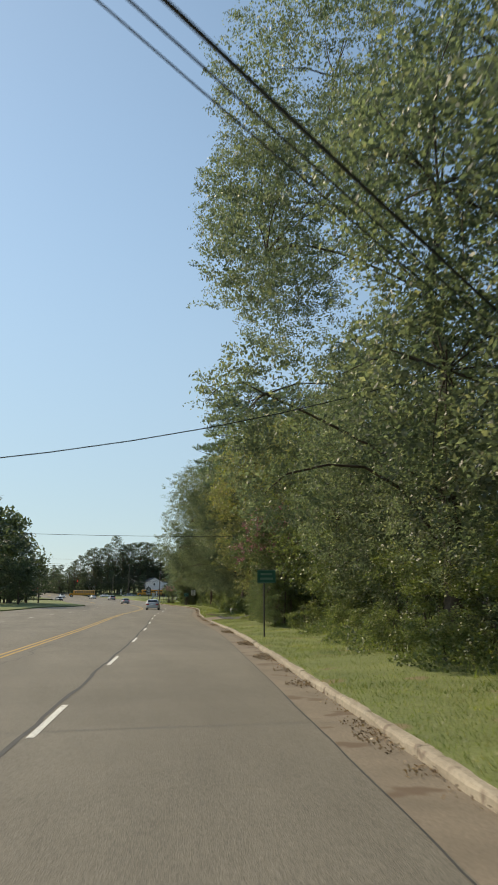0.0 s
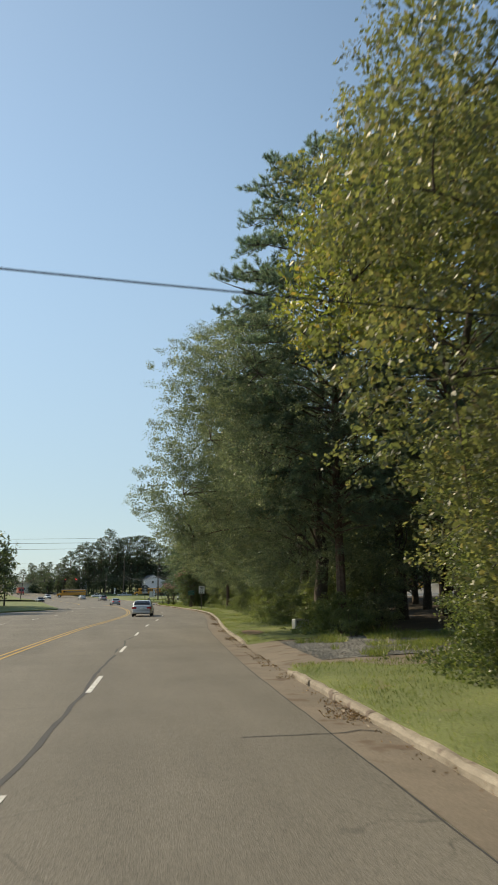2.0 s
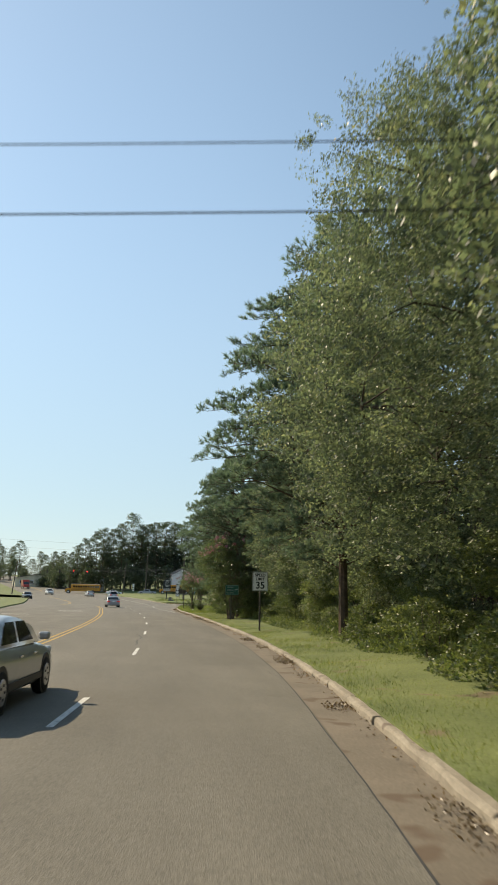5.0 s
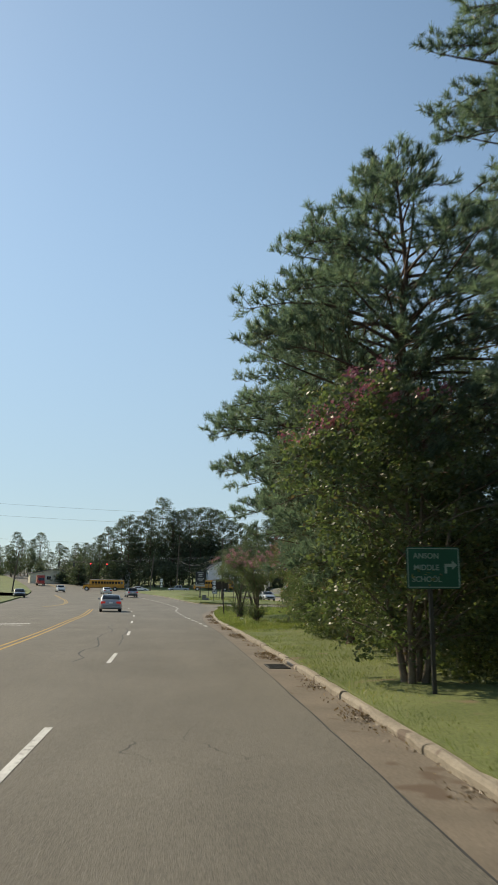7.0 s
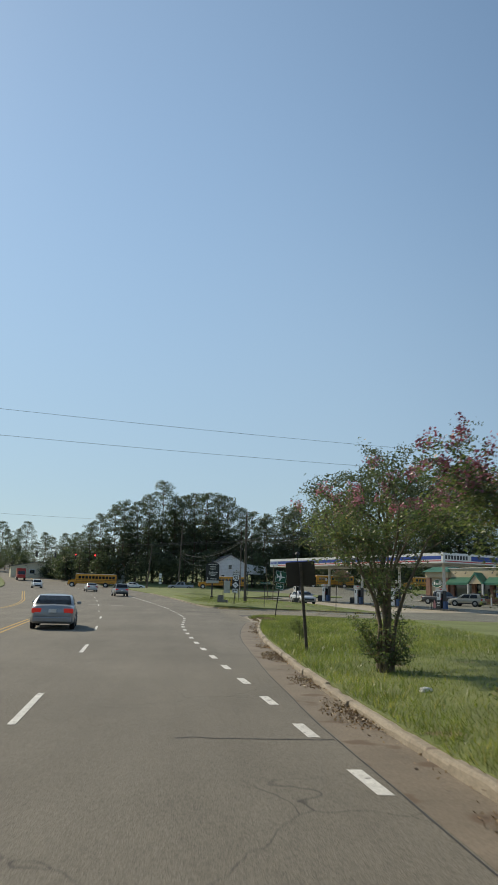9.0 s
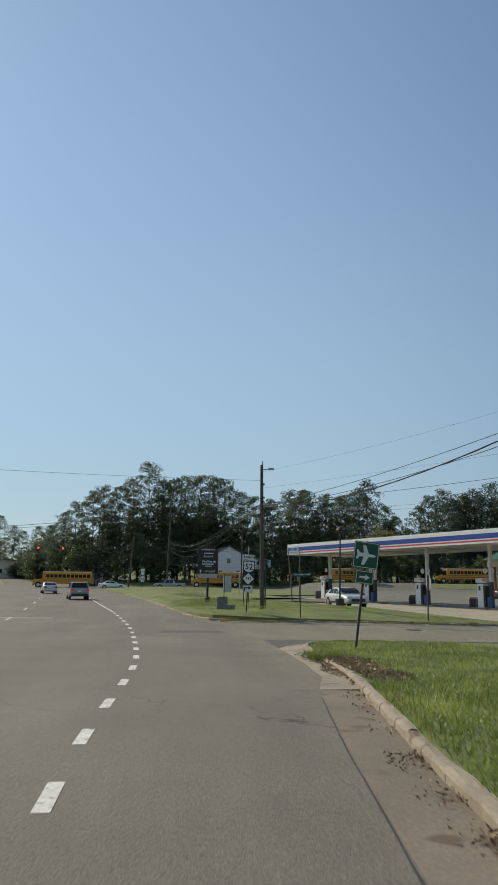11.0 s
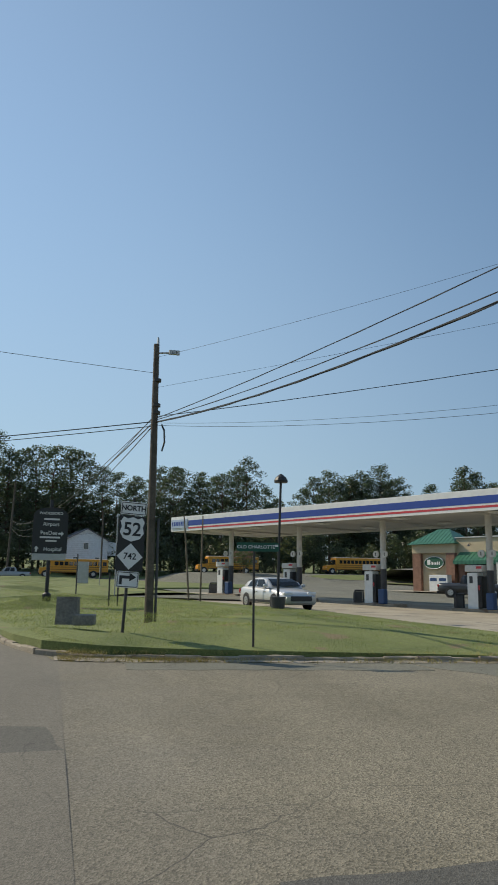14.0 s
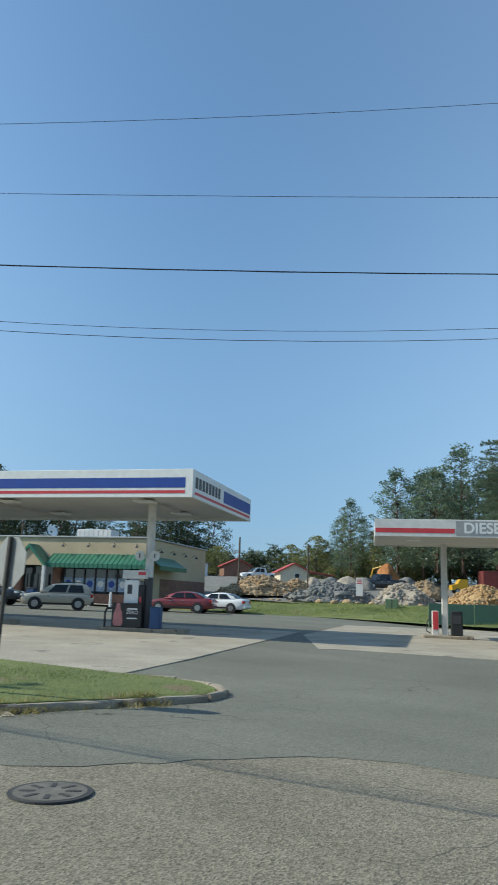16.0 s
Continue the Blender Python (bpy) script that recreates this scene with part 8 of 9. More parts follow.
# storm drain: a grate in the gutter and a throat under the kerb
sd = thing("storm_drain", Matrix.Translation((2.62, 39.0, 0.0)) @ Matrix.Rotation(radians(1), 4, "Z"), "rusty storm drain grate with a throat under the kerb", "storm drain")
bm = bmesh.new()
for c_, d_ in (((-0.24, 0, 0.008), (0.04, 1.0, 0.02)), ((0.24, 0, 0.008), (0.04, 1.0, 0.02)), ((0, -0.48, 0.008), (0.48, 0.04, 0.02)), ((0, 0.48, 0.008), (0.48, 0.04, 0.02))):
    box(bm, c_, d_)
fr = part("frame", bm, "iron", sd)
# Thin black sheet painted for the dark below the bars.
bm = bmesh.new()
box(bm, (0, 0, 0.003), (0.46, 0.94, 0.004))
part("shaft", bm, "black", sd)
for k in range(9):
    bm = bmesh.new()
    box(bm, (0, -0.4 + k * 0.1, 0.012), (0.46, 0.035, 0.012), bevel=0.004)
    part("grate_bar", bm, "iron", fr)
# Solid black block paints the throat's shade; the kerb isn't opened.
bm = bmesh.new()
box(bm, (0.34, 0, 0.045), (0.05, 0.9, 0.08), bevel=0.008)
part("throat", bm, "black", sd)
# manhole cover
mh = thing("manhole_cover", Matrix.Translation((11.7, 118.0, land(-40, 118) + 0.008)), "worn cast iron manhole cover in the street", "manhole cover")
bm = bmesh.new()
tube(bm, [(0, 0, -0.02), (0, 0, 0.006)], 0.37, 32)
part("frame", bm, "tar", mh)
bm = bmesh.new()
tube(bm, [(0, 0, 0.0), (0, 0, 0.009)], 0.32, 32)
lid = part("lid", bm, "worn_iron", mh)
for k in range(8):
    a = k * math.pi / 4
    bm = bmesh.new()
    box(bm, (0.2 * math.cos(a), 0.2 * math.sin(a), 0.01), (0.14, 0.045, 0.006), Matrix.Rotation(a, 3, "Z"))
    part("rib", bm, "tar", lid)

# traffic signals over the junction
span = cable((-46, 205, 9.4), (0, 226, 10.0), 1.0, 0.014, "signal span wire over the junction")
for x_, y_, on in ((-22.6, 217, True), (-18.6, 218, True), (-30, 213.5, False), (-26.5, 215, False)):
    ts = thing("traffic_signal", Matrix.Translation((x_, y_, 8.1)), "hanging traffic signal showing red" if on else "hanging traffic signal seen from behind", "traffic signal", "traffic signals over the junction")
    bm = bmesh.new()
    box(bm, (0, 0, 0), (0.36, 0.25, 1.1), bevel=0.03)
    part("housing", bm, "black", ts)
    bm = bmesh.new()
    tube(bm, [(0, 0, 0.5), (0, 0, 1.1)], 0.03, 6)
    part("hanger", bm, "dark_steel", ts)
    for k in range(3):
        bm = bmesh.new()
        tube(bm, [(0, -0.12, 0.34 - k * 0.34), (0, -0.15, 0.34 - k * 0.34)], 0.14, 14)
        part("lens", bm, "signal_red" if (on and k == 0) else "charcoal", ts)


# ---- buildings beyond ----
def gable_house(x, y, z, turn, w, d, h, rise, wall, roof, label, name="house"):
    b = thing(name, Matrix.Translation((x, y, z)) @ Matrix.Rotation(radians(turn), 4, "Z"), label, "house")
    bm = bmesh.new()
    prism(bm, [(-w / 2, -0.3), (w / 2, -0.3), (w / 2, h), (0, h + rise), (-w / 2, h)], -d / 2, d / 2, "y")
    part("wall", bm, wall, b)
    for s in (-1, 1):
        bm = bmesh.new()
        prism(bm, [(0, h + rise + 0.04), (s * (w / 2 + 0.4), h - 0.4 * rise / (w / 2) + 0.04), (s * (w / 2 + 0.4), h - 0.4 * rise / (w / 2) + 0.16), (0, h + rise + 0.18)], -d / 2 - 0.35, d / 2 + 0.35, "y")
        part("roof", bm, roof, b)
    return b


def add_window(b, x, y, z, w, h, axis="y", frame="sign_white"):
    bm = bmesh.new()
    box(bm, (x, y, z), (w, 0.08, h) if axis == "y" else (0.08, w, h))
    wi = part("window", bm, frame, b)
    bm = bmesh.new()
    box(bm, (x, y - 0.03 if axis == "y" else y, z) if axis == "y" else (x - 0.03, y, z), (w * 0.8, 0.08, h * 0.82) if axis == "y" else (0.08, w * 0.8, h * 0.82))
    part("pane", bm, "window", wi)


hz = land(-40, 243) + 1.5
ho = gable_house(11.5, 252, hz, 8, 7.5, 11, 5.2, 2.0, "clapboard", "roof_grey", "white clapboard house with a grey gable roof")
add_window(ho, -0.2, -5.53, 4.2, 1.0, 1.3)
add_window(ho, 1.9, -5.53, 1.6, 1.0, 1.4)
add_window(ho, -2.0, -5.53, 1.6, 1.0, 1.4)
for i in range(14):
    bm = bmesh.new()
    box(bm, (0, -5.51, 0.3 + i * 0.36), (7.4, 0.03, 0.03))
    part("clapboard", bm, "galv", ho)
bm = bmesh.new()
prism(bm, [(3.6, 2.6), (9.5, 2.6), (9.5, 4.6), (3.6, 5.2)], -4, 4, "y")
part("wing", bm, "clapboard", ho)
ch = gable_house(-17.2, 262, hz - 0.6, 0, 3.4, 4.5, 4.6, 1.7, "clapboard", "roof_red", "little white kiosk with a pointed red roof", "kiosk")
add_window(ch, 0, -2.28, 2.8, 0.9, 1.6)
for i in range(7):
    bm = bmesh.new()
    box(bm, (-1.5 + i * 0.5, -2.27, 2.2), (0.06, 0.04, 4.2))
    part("batten", bm, "galv", ch)
lg = gable_house(-44, 292, land(-40, 292), 15, 16, 9, 3.0, 1.6, "cream", "roof_grey", "low distant roadside building with a grey roof", "roadside_building")
for i in range(4):
    add_window(lg, -5.5 + i * 3.6, -4.53, 1.6, 1.8, 1.4)

# stone yard to the east


def yz(x, y):
    """Height of the yard's rising ground."""
    d = (x - 7.3) * 0.78 + (y - 112.2) * 0.62
    return float(np.interp(d, [46, 54, 64, 74, 84, 96, 125, 200], [0.25, 0.45, 1.3, 1.75, 2.6, 3.3, 5.0, 6.0]))



def heap(x, y, r, h, mat, label, seed, stones=0, rough=0.12, kind="heap"):
    g = np.random.default_rng(seed)
    r, h = r * 1.22, h * (0.86 if mat != "clay" else 1.0)
    rows = []
    for i in range(13):
        rho = 1 - i / 12
        t = 1 - rho ** 1.7
        rr = r * rho
        row = []
        for k in range(29):
            a = 2 * math.pi * k / 28
            n = noise.noise((math.cos(a) * 1.7 + seed, math.sin(a) * 1.7, t * 2.2))
            n2 = noise.noise((math.cos(a) * 6 + seed, math.sin(a) * 6, t * 8))
            q = rr * (1 + 0.28 * n + rough * n2)
            row.append((q * math.cos(a), q * math.sin(a) * 0.75, h * t * (1 + 0.12 * n * rho) + 0.035 * n2 * h * min(1.0, rho * 2) - 0.1))
        rows.append(row)
    hp = thing("stone_heap" if stones else "gravel_heap", Matrix.Translation((x, y, yz(x, y))), label, "heap", "heaps in the stone yard")
    finish("mound", grid_mesh("mound", rows), mat, hp, smooth=not stones)
    if stones:
        bm = bmesh.new()
        for k in range(stones):
            a, rho = g.uniform(0, 6.283), g.uniform(0, 1) ** 0.55
            t = 1 - rho ** 1.7
            n = noise.noise((math.cos(a) * 1.7 + seed, math.sin(a) * 1.7, t * 2.2))
            q = r * rho * (1 + 0.28 * n)
            s = g.uniform(0.1, 0.27)
            bmesh.ops.create_icosphere(bm, subdivisions=1, radius=s, matrix=Matrix.Translation((q * math.cos(a), q * math.sin(a) * 0.75, h * t * (1 + 0.12 * n * rho) - 0.08)) @ Matrix.Rotation(g.uniform(0, 6), 4, "X") @ Matrix.Diagonal((1, g.uniform(0.6, 1), g.uniform(0.5, 0.9), 1)))
        st_ = part("loose_stones", bm, mat, hp)
        tagged(st_, kind="stuff")
    return hp


yard = finish("yard", grid_mesh("yard", [[(x, y, yz(x, y) * min(1.0, max(0.0, (y - 100) / 14), (182 - x) / 18, (242 - y) / 18) - 0.1 + 0.1 * noise.noise((x * 0.1, y * 0.1, 0))) for x in np.linspace(61, 180, 36)] for y in np.linspace(100, 240, 36)]), "gravel")
setting(yard, "pale gravel ground of the rising stone yard", "yard")
for a in ((67.5, 160.4, 3.9, 2.2, "stone_tan", "tan heap of rounded river stones", 1, 620), (71.2, 158.7, 1.9, 1.8, "stone_tan", "small tan heap of stones", 2, 160), (66.4, 151, 4.1, 2.0, "stone_grey", "low dark grey heap of broken stone", 3, 520),
          (79, 162, 1.5, 1.7, "sand", "pale heap of sand", 4, 0), (82, 161.6, 1.7, 1.7, "stone_grey", "broad grey heap of gravel", 5, 0), (79.8, 157.8, 1.9, 2.0, "sand", "pale heap of sand", 6, 0), (86.2, 159.5, 1.5, 1.7, "gravel", "pale heap of crushed stone", 12, 0), (67.6, 144.5, 2.9, 2.2, "sand", "wide pale heap of crushed stone", 7, 380),
          (95.3, 161.6, 1.9, 3.1, "clay", "orange heap of clay", 8, 0), (93, 157.6, 1.8, 1.8, "stone_grey", "dark grey gravel heap", 9, 0), (78, 147.6, 2.2, 2.2, "stone_tan", "heap of large tan boulders", 10, 110), (72.3, 139.3, 3.8, 2.2, "mulch", "large yellow heap of mulch", 11, 500)):
    heap(*a)
rb = np.random.default_rng(4)
for k in range(14):
    b_ = thing("boulder", Matrix.Translation((62.6 + rb.uniform(-0.5, 0.5), 158 - k * 1.35 + rb.uniform(-0.6, 0.6), 1.45)) @ Matrix.Rotation(rb.uniform(0, 6), 4, "Z"), "rough tan boulder at the yard's edge", "boulder", "boulders at the yard's edge")
    bm = bmesh.new()
    s = rb.uniform(0.12, 0.42)
    bmesh.ops.create_icosphere(bm, subdivisions=2, radius=s, matrix=Matrix.Diagonal((1.2, 0.9, 0.75, 1)))
    for v in bm.verts:
        v.co *= 1 + 0.3 * noise.noise(v.co * 1.4 + Vector((k * 3, 0, 0)))
    part("stone", bm, "stone_tan", b_)
# slab and yard-edge grass
lo_edge = [(47.5, 162), (49.8, 149.7), (51.6, 148.2), (54.5, 145.1), (53.3, 139.6), (51.2, 134), (50.5, 128)]
hi_edge = [(60, 176), (62.4, 161), (62.8, 154), (62.8, 148), (62.6, 143.5), (62.4, 139), (62.2, 130)]
eg = finish("grass_bank", grid_mesh("grass_bank", [[(p[0] + (q[0] - p[0]) * t, p[1] + (q[1] - p[1]) * t, 0.42 + t ** 0.9 * 1.0 + (0.1 * noise.noise((p[1], t * 5, 1)) if 0 < t < 1 else 0)) for t in np.linspace(0, 1, 7)] for p, q in zip(lo_edge, hi_edge)]), "turf")
setting(eg, "green grass bank before the stone yard", "grass")
yb = gable_house(90.5, 173.5, 3.2, -45, 3.8, 6, 1.9, 0.95, "cream", "roof_red", "cream block building with a red roof", "yard_building")
add_window(yb, 0.3, -3.03, 1.35, 0.7, 0.7)
bm = bmesh.new()
box(bm, (3.6, -0.5, 1.75), (3.6, 4.6, 0.1), Matrix.Rotation(radians(8), 3, "Y"))
part("lean_to_roof", bm, "roof_red", yb)
for s in (-2.6, 1.6):
    bm = bmesh.new()
    box(bm, (5.2, s, 0.7), (0.12, 0.12, 1.7))
    part("post", bm, "wood_pole", yb)
sh_ = gable_house(104.3, 195.4, 4.7, -40, 4.4, 5, 1.9, 1.0, "brick", "roof_red", "open shed with a bright red roof", "shed")
lh = gable_house(98, 201, 4.7, -40, 7, 6, 2.0, 0.9, "clapboard", "roof_grey", "low white house with a grey roof", "house")
car("pickup", "pearl", place(94, 182, 150, 4.0), "white pickup truck in the yard", "pickup truck", name="pickup_truck")
car("pickup", "ink", place(88.5, 158.5, 150, 3.0), "black pickup truck between the heaps", "pickup truck", name="pickup_truck")
yt = thing("dump_truck", Matrix.Translation((91.5, 148.8, yz(91.5, 148.8) - 0.1)) @ Matrix.Rotation(radians(130), 4, "Z") @ Matrix.Scale(0.6, 4), "yellow truck with a red container behind it", "truck")
bm = bmesh.new()
prism(bm, [(0.6, 0.7), (3.6, 0.7), (3.7, 1.6), (2.6, 1.8), (2.0, 2.7), (0.6, 2.7)], -1.1, 1.1, "y")
part("cab", bm, "machine_yellow", yt)
bm = bmesh.new()
box(bm, (-1.8, 0, 1.1), (4.6, 2.2, 0.3))
part("frame", bm, "charcoal", yt)
for s in (-1, 1):
    for xw in (-2.8, -1.6, 2.6):
        wheel(yt, xw, s * 1.0, 0.5, 0.3)
rc = thing("container", Matrix.Translation((101.5, 148.0, 3.5)) @ Matrix.Rotation(radians(-52), 4, "Z"), "rusty red shipping container", "container")
bm = bmesh.new()
box(bm, (0, 0, 1.05), (7, 2.5, 2.3), bevel=0.03)
part("box", bm, "box_red", rc)
ex = thing("excavator", Matrix.Translation((98.5, 162.6, 3.4)) @ Matrix.Rotation(radians(100), 4, "Z") @ Matrix.Scale(0.5, 4), "yellow excavator behind the clay heap", "excavator")
bm = bmesh.new()
box(bm, (0, 0, 1.9), (3.4, 2.6, 1.6), bevel=0.1)
part("house", bm, "machine_yellow", ex)
bm = bmesh.new()
tube(bm, [(1, 0, 2.2), (3.2, 0, 5.6), (5.4, 0, 5.0), (6.2, 0, 2.6)], [0.3, 0.28, 0.22, 0.18], 6)
part("boom", bm, "machine_yellow", ex)
for s in (-1, 1):
    bm = bmesh.new()
    box(bm, (0, s * 1.2, 0.5), (4.2, 0.6, 0.95), bevel=0.2, segs=2)
    part("track", bm, "black", ex)
ys_ = thing("yard_sign", Matrix.Translation((65.3, 147.5, 1.1)) @ Matrix.Rotation(ANG, 4, "Z"), "white notice board at the yard's edge", "sign board")
bm = bmesh.new()
box(bm, (0, 0, 1.75), (0.6, 0.06, 1.6), bevel=0.01)
part("board", bm, "offwhite", ys_)
for s in (-0.26, 0.26):
    bm = bmesh.new()
    box(bm, (s, 0.06, 0.9), (0.08, 0.08, 2.0))
    part("leg", bm, "wood_pole", ys_)
flat_bars(ys_, Matrix.Translation((0, -0.042, 2.4)) @ FACE, [(0, -0.05, 0.45, 0.06), (0, -0.2, 0.4, 0.06), (0, -0.35, 0.45, 0.06)], "red")
gc = thing("transformer_box", Matrix.Translation((60.2, 141.5, 1.05)) @ Matrix.Rotation(ANG, 4, "Z"), "green metal transformer box on the grass", "utility cabinet")
bm = bmesh.new()
box(bm, (0, 0, 0.4), (0.95, 0.85, 0.85), bevel=0.03)
part("body", bm, "cabinet_green", gc)
bm = bmesh.new()
box(bm, (0.0, -0.43, 0.42), (0.02, 0.02, 0.7))
part("door_seam", bm, "charcoal", gc)
fe = thing("screen_fence", Matrix.Translation((50.9, 133.8, 0.4)) @ Matrix.Rotation(radians(-72), 4, "Z"), "dark green screened fence round the bins", "fence")
for i in range(6):
    bm = bmesh.new()
    box(bm, (1.35 + i * 2.7, 0, 0.65), (2.62, 0.05, 1.25))
    part("fence_panel", bm, "fence_green", fe)
    bm = bmesh.new()
    tube(bm, [(i * 2.7, 0, -0.2), (i * 2.7, 0, 1.35)], 0.04, 8)
    part("fence_post", bm, "cabinet_green", fe)

# ---- ground detail ----
gr = np.random.default_rng(9)


def blades(name, pts, size, label, mat="grass", lean=0.5):
    n = len(pts)
    a = gr.uniform(0, 2 * math.pi, n)
    w = np.stack([np.cos(a), np.sin(a), np.zeros(n)], 1) * 0.007 * (size / 0.1) ** 0.5
    h = size * gr.uniform(0.45, 1.3, (n, 1))
    tip = pts + np.concatenate([gr.normal(size=(n, 2)) * lean * h, h], 1)
    me = raw_mesh(name, np.stack([pts - w, pts + w, tip], 1).reshape(-1, 3), 3)
    ob = finish(name, me, mat)
    return tagged(ob, label, "grass", kind="stuff")


def verge_pts(n, y0, y1, o0, o1, power=1.4):
    y = gr.uniform(y0, y1, n)
    o = o0 + (o1 - o0) * gr.uniform(0, 1, n) ** power
    x = np.array([kerb_x(v) for v in y]) + o
    z = np.interp(o, [p[0] for p in NEAR[1:]] + [9], [p[1] for p in NEAR[1:]] + [0.3]) - 0.03
    keep = np.array([not in_drive(v) for v in y])
    return np.stack([x, y, z], 1)[keep]


blades("verge_grass", verge_pts(150000, -116, 56, 0.17, 4.6, 1.2), 0.09, "short green grass blades along the kerb")
blades("lawn_grass", verge_pts(80000, 54, 98, 0.17, 9.0, 1.2), 0.16, "longer green grass blades on the lawn")
blades("verge_weeds", verge_pts(20000, -116, 56, 3.1, 6.2, 0.8), 0.37, "tall weeds along the wood's edge", lean=0.4)
# loose stones and weeds on the gravel track
n_ = 5200
sy = gr.uniform(DRIVE[0] + 0.8, DRIVE[1] - 0.8, n_)
so = 1.2 + 7.0 * gr.uniform(0, 1, n_) ** 1.3
sc = np.stack([np.array([kerb_x(v) for v in sy]) + so, sy, np.interp(so, (1.0, 1.35, 3.3, 6.5, 9), (0.12, 0.15, 0.222, 0.325, 0.405))], 1)
oct_ = np.array([(1, 0, 0), (0, 1, 0), (-1, 0, 0), (0, -1, 0)], float)
rad_ = gr.uniform(0.012, 0.04, (n_, 1, 1))
ring_ = sc[:, None, :] + oct_[None] * rad_ * gr.uniform(0.6, 1.3, (n_, 4, 1))
peak_ = (sc + np.array((0, 0, 1.0)) * rad_[:, 0] * gr.uniform(0.5, 1.0, (n_, 1)))[:, None, :]
tri_ = np.stack([np.stack([ring_[:, k], ring_[:, (k + 1) % 4], peak_[:, 0]], 1) for k in range(4)], 1)
st_ = finish("track_stones", raw_mesh("track_stones", tri_.reshape(-1, 3), 3), "gravel")
tagged(st_, "loose grey stones on the gravel track", "gravel", kind="stuff")
wy = gr.uniform(DRIVE[0] + 0.5, DRIVE[1] - 0.5, 16000)
wo = 1.6 + 6.0 * gr.uniform(0, 1, 16000)
wk = np.array([noise.noise((a * 0.9, b * 0.6, 8)) for a, b in zip(wo, wy)]) + 0.1 * (wo - 3.4) > 0.12
wx = np.array([kerb_x(v) for v in wy]) + wo
blades("track_weeds", np.stack([wx, wy, np.interp(wo, (1.0, 1.35, 3.3, 6.5, 9), (0.1, 0.14, 0.21, 0.31, 0.39))], 1)[wk], 0.2, "weeds growing through the gravel track", lean=0.6)
# vines and broad-leaved weeds heaped along the wood's edge
vy = gr.uniform(-116, 54, 120000)
vo = 2.3 + 2.6 * gr.uniform(0, 1, 120000)
vx = np.array([kerb_x(v) for v in vy]) + vo
vh = np.array([noise.noise((a * 0.5, b * 0.32, 2)) + 0.5 * noise.noise((a * 1.6, b * 1.3, 5)) for a, b in zip(vx, vy)])
vh = np.clip(vh * 1.2 + 0.3 * np.clip(vo - 2.5, -0.3, 0.9), 0, 0.85) * np.clip((vo - 2.2) / 0.7, 0, 1)
vk = (vh > 0.07) & np.array([not DRIVE[0] - 0.5 < v < DRIVE[1] + 0.3 for v in vy])
vz = np.interp(vo, [p[0] for p in NEAR[1:]] + [9], [p[1] for p in NEAR[1:]] + [0.3])
vp = np.stack([vx, vy, vz + vh * gr.uniform(0.25, 1.05, 120000)], 1)[vk]
vn = finish("vines", raw_mesh("vines", leaf_quads(vp, 0.085, gr, 0.1, 0.75), 4), "bush_leaf")
tagged(vn, "creeping vines and broad-leaved weeds heaped at the wood's edge", "weeds", kind="stuff")
pts = []
while len(pts) < 70000:
    x_, y_ = gr.uniform(-2, 19.5), 121 + 34 * gr.uniform(0, 1) ** 1.7
    if inside(x_, y_, outline):
        pts.append((x_, y_, lawn_z(x_, y_) - 0.02))
blades("corner_grass", np.array(pts), 0.05, "short green grass blades on the corner lawn")
pts = []
nlp = [(5.6, 98.0), (5.5, 102.9), (5.15, 103.5)] + behind(NEARK, 0.2)[4:12] + [(14, 98.0)]
while len(pts) < 22000:
    x_, y_ = gr.uniform(3.3, 14), gr.uniform(98, 110)
    if inside(x_, y_, nlp):
        pts.append((x_, y_, 0.07))
blades("corner_grass", np.array(pts), 0.11, "green grass blades at the rounded corner")
# dry leaves and clods in the gutter
y_ = gr.uniform(-112, 98, 60000)
den = np.array([noise.noise((0, v * 0.3, 4)) + 0.45 * noise.noise((3, v * 1.1, 4)) for v in y_])
k_ = gr.uniform(0, 1, 60000) < np.clip((den - 0.02) * 3.0, 0.035, 1)
o_ = -(0.3 + 0.5 * np.clip(den, 0, 0.5)) * gr.uniform(0, 1, 60000) ** 1.7
c_ = np.stack([np.array([kerb_x(v) for v in y_]) + o_ - 0.02, y_, 0.01 + 0.05 * gr.uniform(0, 1, 60000) ** 2], 1)[k_]
lf = finish("gutter_leaves", raw_mesh("gutter_leaves", leaf_quads(c_, 0.05, gr, 0.0, 0.45), 4), "dry_leaf")
tagged(lf, "brown dry leaves and clods lying in the gutter", "leaves", kind="stuff")
edge_pts = FARK[:6] + [(16.0, 121.15)]
n_ = 16000
t_ = gr.uniform(0, len(edge_pts) - 1.001, n_)
i_ = t_.astype(int)
e_ = np.array(edge_pts)
q_ = e_[i_] + (e_[i_ + 1] - e_[i_]) * (t_ - i_)[:, None]
keep_ = np.array([noise.noise((a * 0.5, b * 0.5, 7)) for a, b in q_]) + gr.uniform(-0.4, 0.4, n_) > -0.05
q_ = (q_ + gr.normal(size=(n_, 2)) * (0.05, 0.13) - (0, 0.1))[keep_]
zk_ = np.array([land(-40, b) for b in q_[:, 1]]) + np.where(q_[:, 1] > np.interp(q_[:, 0], e_[:, 0], e_[:, 1]), 0.11, 0.0)
dirt_ = []
for x_ in np.linspace(3.2, 13.6, 60):
    b_ = float(np.interp(x_, e_[:, 0], e_[:, 1]))
    w_ = 0.22 + 0.16 * noise.noise((x_ * 0.9, 3, 0))
    dirt_.append([(x_, b_ - 0.1 - w_ * f, land(-40, b_) + (0.055, 0.035, 0.006)[k] + 0.02 * noise.noise((x_ * 3, f * 3, 5))) for k, f in enumerate((0, 0.5, 1))])
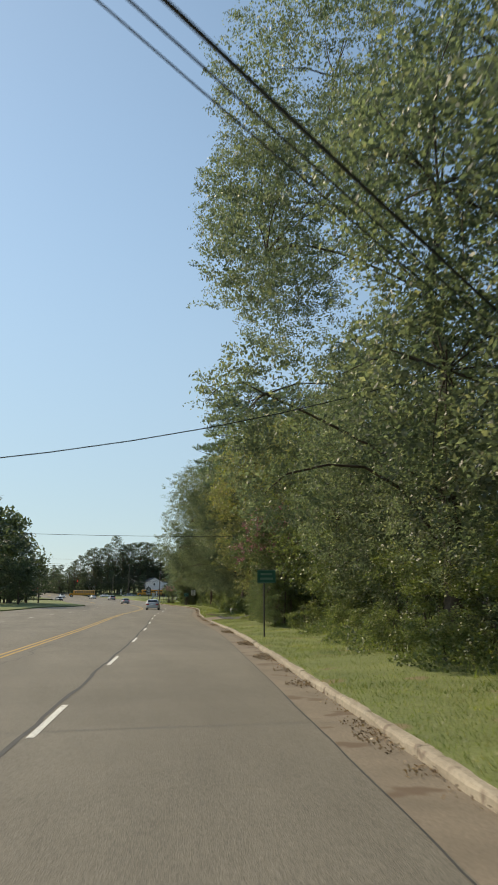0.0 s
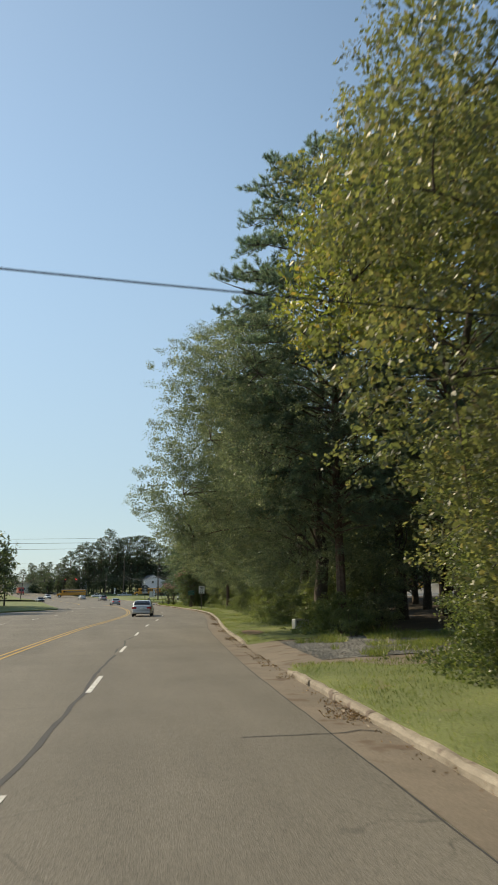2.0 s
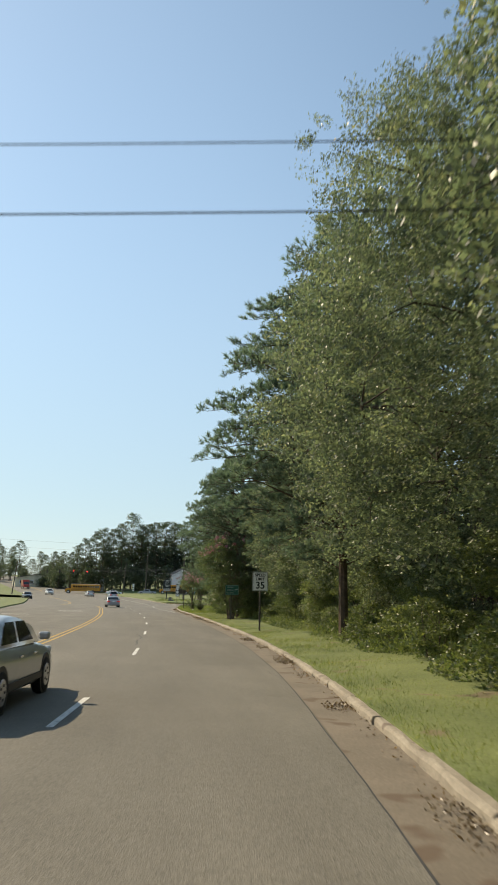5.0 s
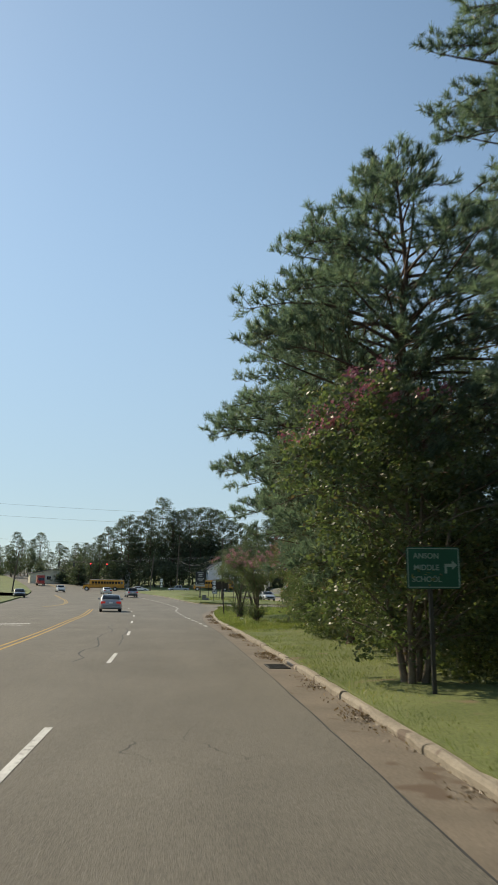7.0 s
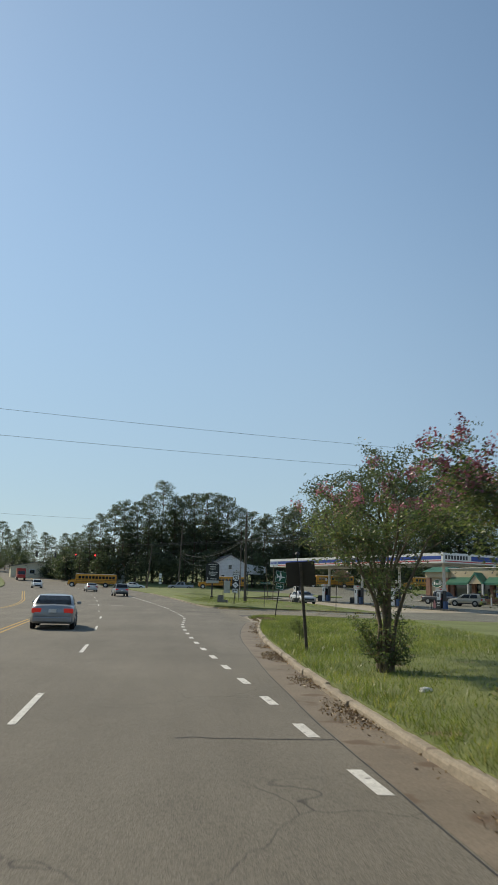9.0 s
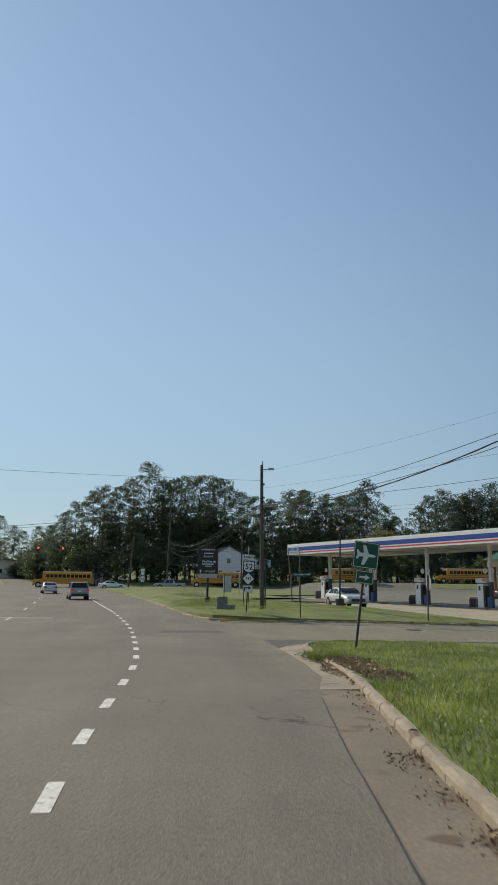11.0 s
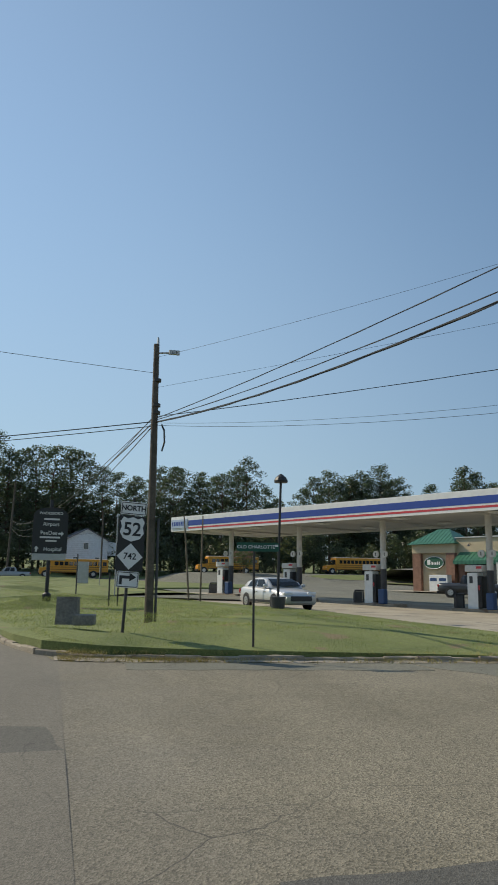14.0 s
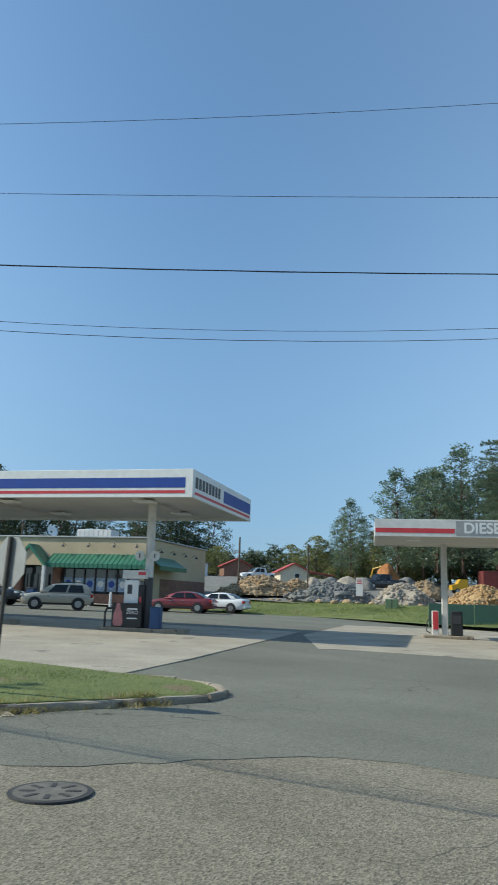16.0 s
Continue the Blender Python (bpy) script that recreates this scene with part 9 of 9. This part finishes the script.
dr_ = finish("kerb_dirt", grid_mesh("kerb_dirt", dirt_), "sand")
setting(dr_, "pale dirt and straw washed up against the kerb", "dirt")
blades("kerb_weeds", np.concatenate([q_, zk_[:, None]], 1), 0.11, "straw-coloured weeds along the kerb", "dry_grass", 0.8)
lit_ = thing("litter", Matrix.Translation((3.94, 66.3, 0.22)), "crumpled white scrap of paper on the lawn", "litter")
bm = bmesh.new()
bmesh.ops.create_icosphere(bm, subdivisions=2, radius=0.09, matrix=Matrix.Diagonal((1.2, 0.9, 0.6, 1)))
for v in bm.verts:
    v.co *= 1 + 0.5 * noise.noise(v.co * 22)
part("paper", bm, "sign_white", lit_)

# weeds and drifted leaves in the gutter before the corner
w_ = np.stack([4.95 + gr.normal(size=2400) * 0.26, 103.75 + gr.normal(size=2400) * 0.3, 0.03 + 0.14 * gr.uniform(0, 1, 2400)], 1)
w_ = w_[np.linalg.norm((w_[:, :2] - (4.95, 103.75)) / (0.7, 0.75), axis=1) < 1]
blades("gutter_weeds", w_, 0.13, "clump of green weeds growing over the kerb", "grass", 0.9)
lf_ = np.stack([4.72 + gr.normal(size=1500) * 0.2, 103.95 + gr.normal(size=1500) * 0.3, 0.03 + 0.15 * gr.uniform(0, 1, 1500)], 1)
lw = finish("creeping_weed", raw_mesh("creeping_weed", leaf_quads(lf_, 0.05, gr, 0.0, 0.6), 4), "myrtle_leaf")
tagged(lw, "brownish creeping weed leaves over the kerb", "weeds", kind="stuff")
yy = gr.uniform(98.6, 103.5, 5200)
xx = 4.35 + 1.3 * gr.uniform(0, 1, 5200) ** 0.8 + 0.12 * np.sin(yy * 2.1)
lp = finish("leaf_drift", raw_mesh("leaf_drift", leaf_quads(np.stack([xx, yy, np.where(xx > 4.7, 0.1, 0.012) + 0.05 * gr.uniform(0, 1, 5200)], 1), 0.05, gr, 0.0, 0.5), 4), "dry_leaf")
tagged(lp, "drift of brown dry leaves in the gutter", "leaves", kind="stuff")
# grass on the bank before the yard
pts = []
for k in range(26000):
    f_, t_ = gr.uniform(0, len(lo_edge) - 1.001), gr.uniform(0.02, 0.98)
    i_ = int(f_)
    p, q = (np.array(e[i_]) + (np.array(e[i_ + 1]) - np.array(e[i_])) * (f_ - i_) for e in (lo_edge, hi_edge))
    c = p + (q - p) * t_
    pts.append((c[0], c[1], 0.4 + t_ ** 0.9 * 1.0))
blades("bank_grass", np.array(pts), 0.17, "green grass blades on the yard's bank")
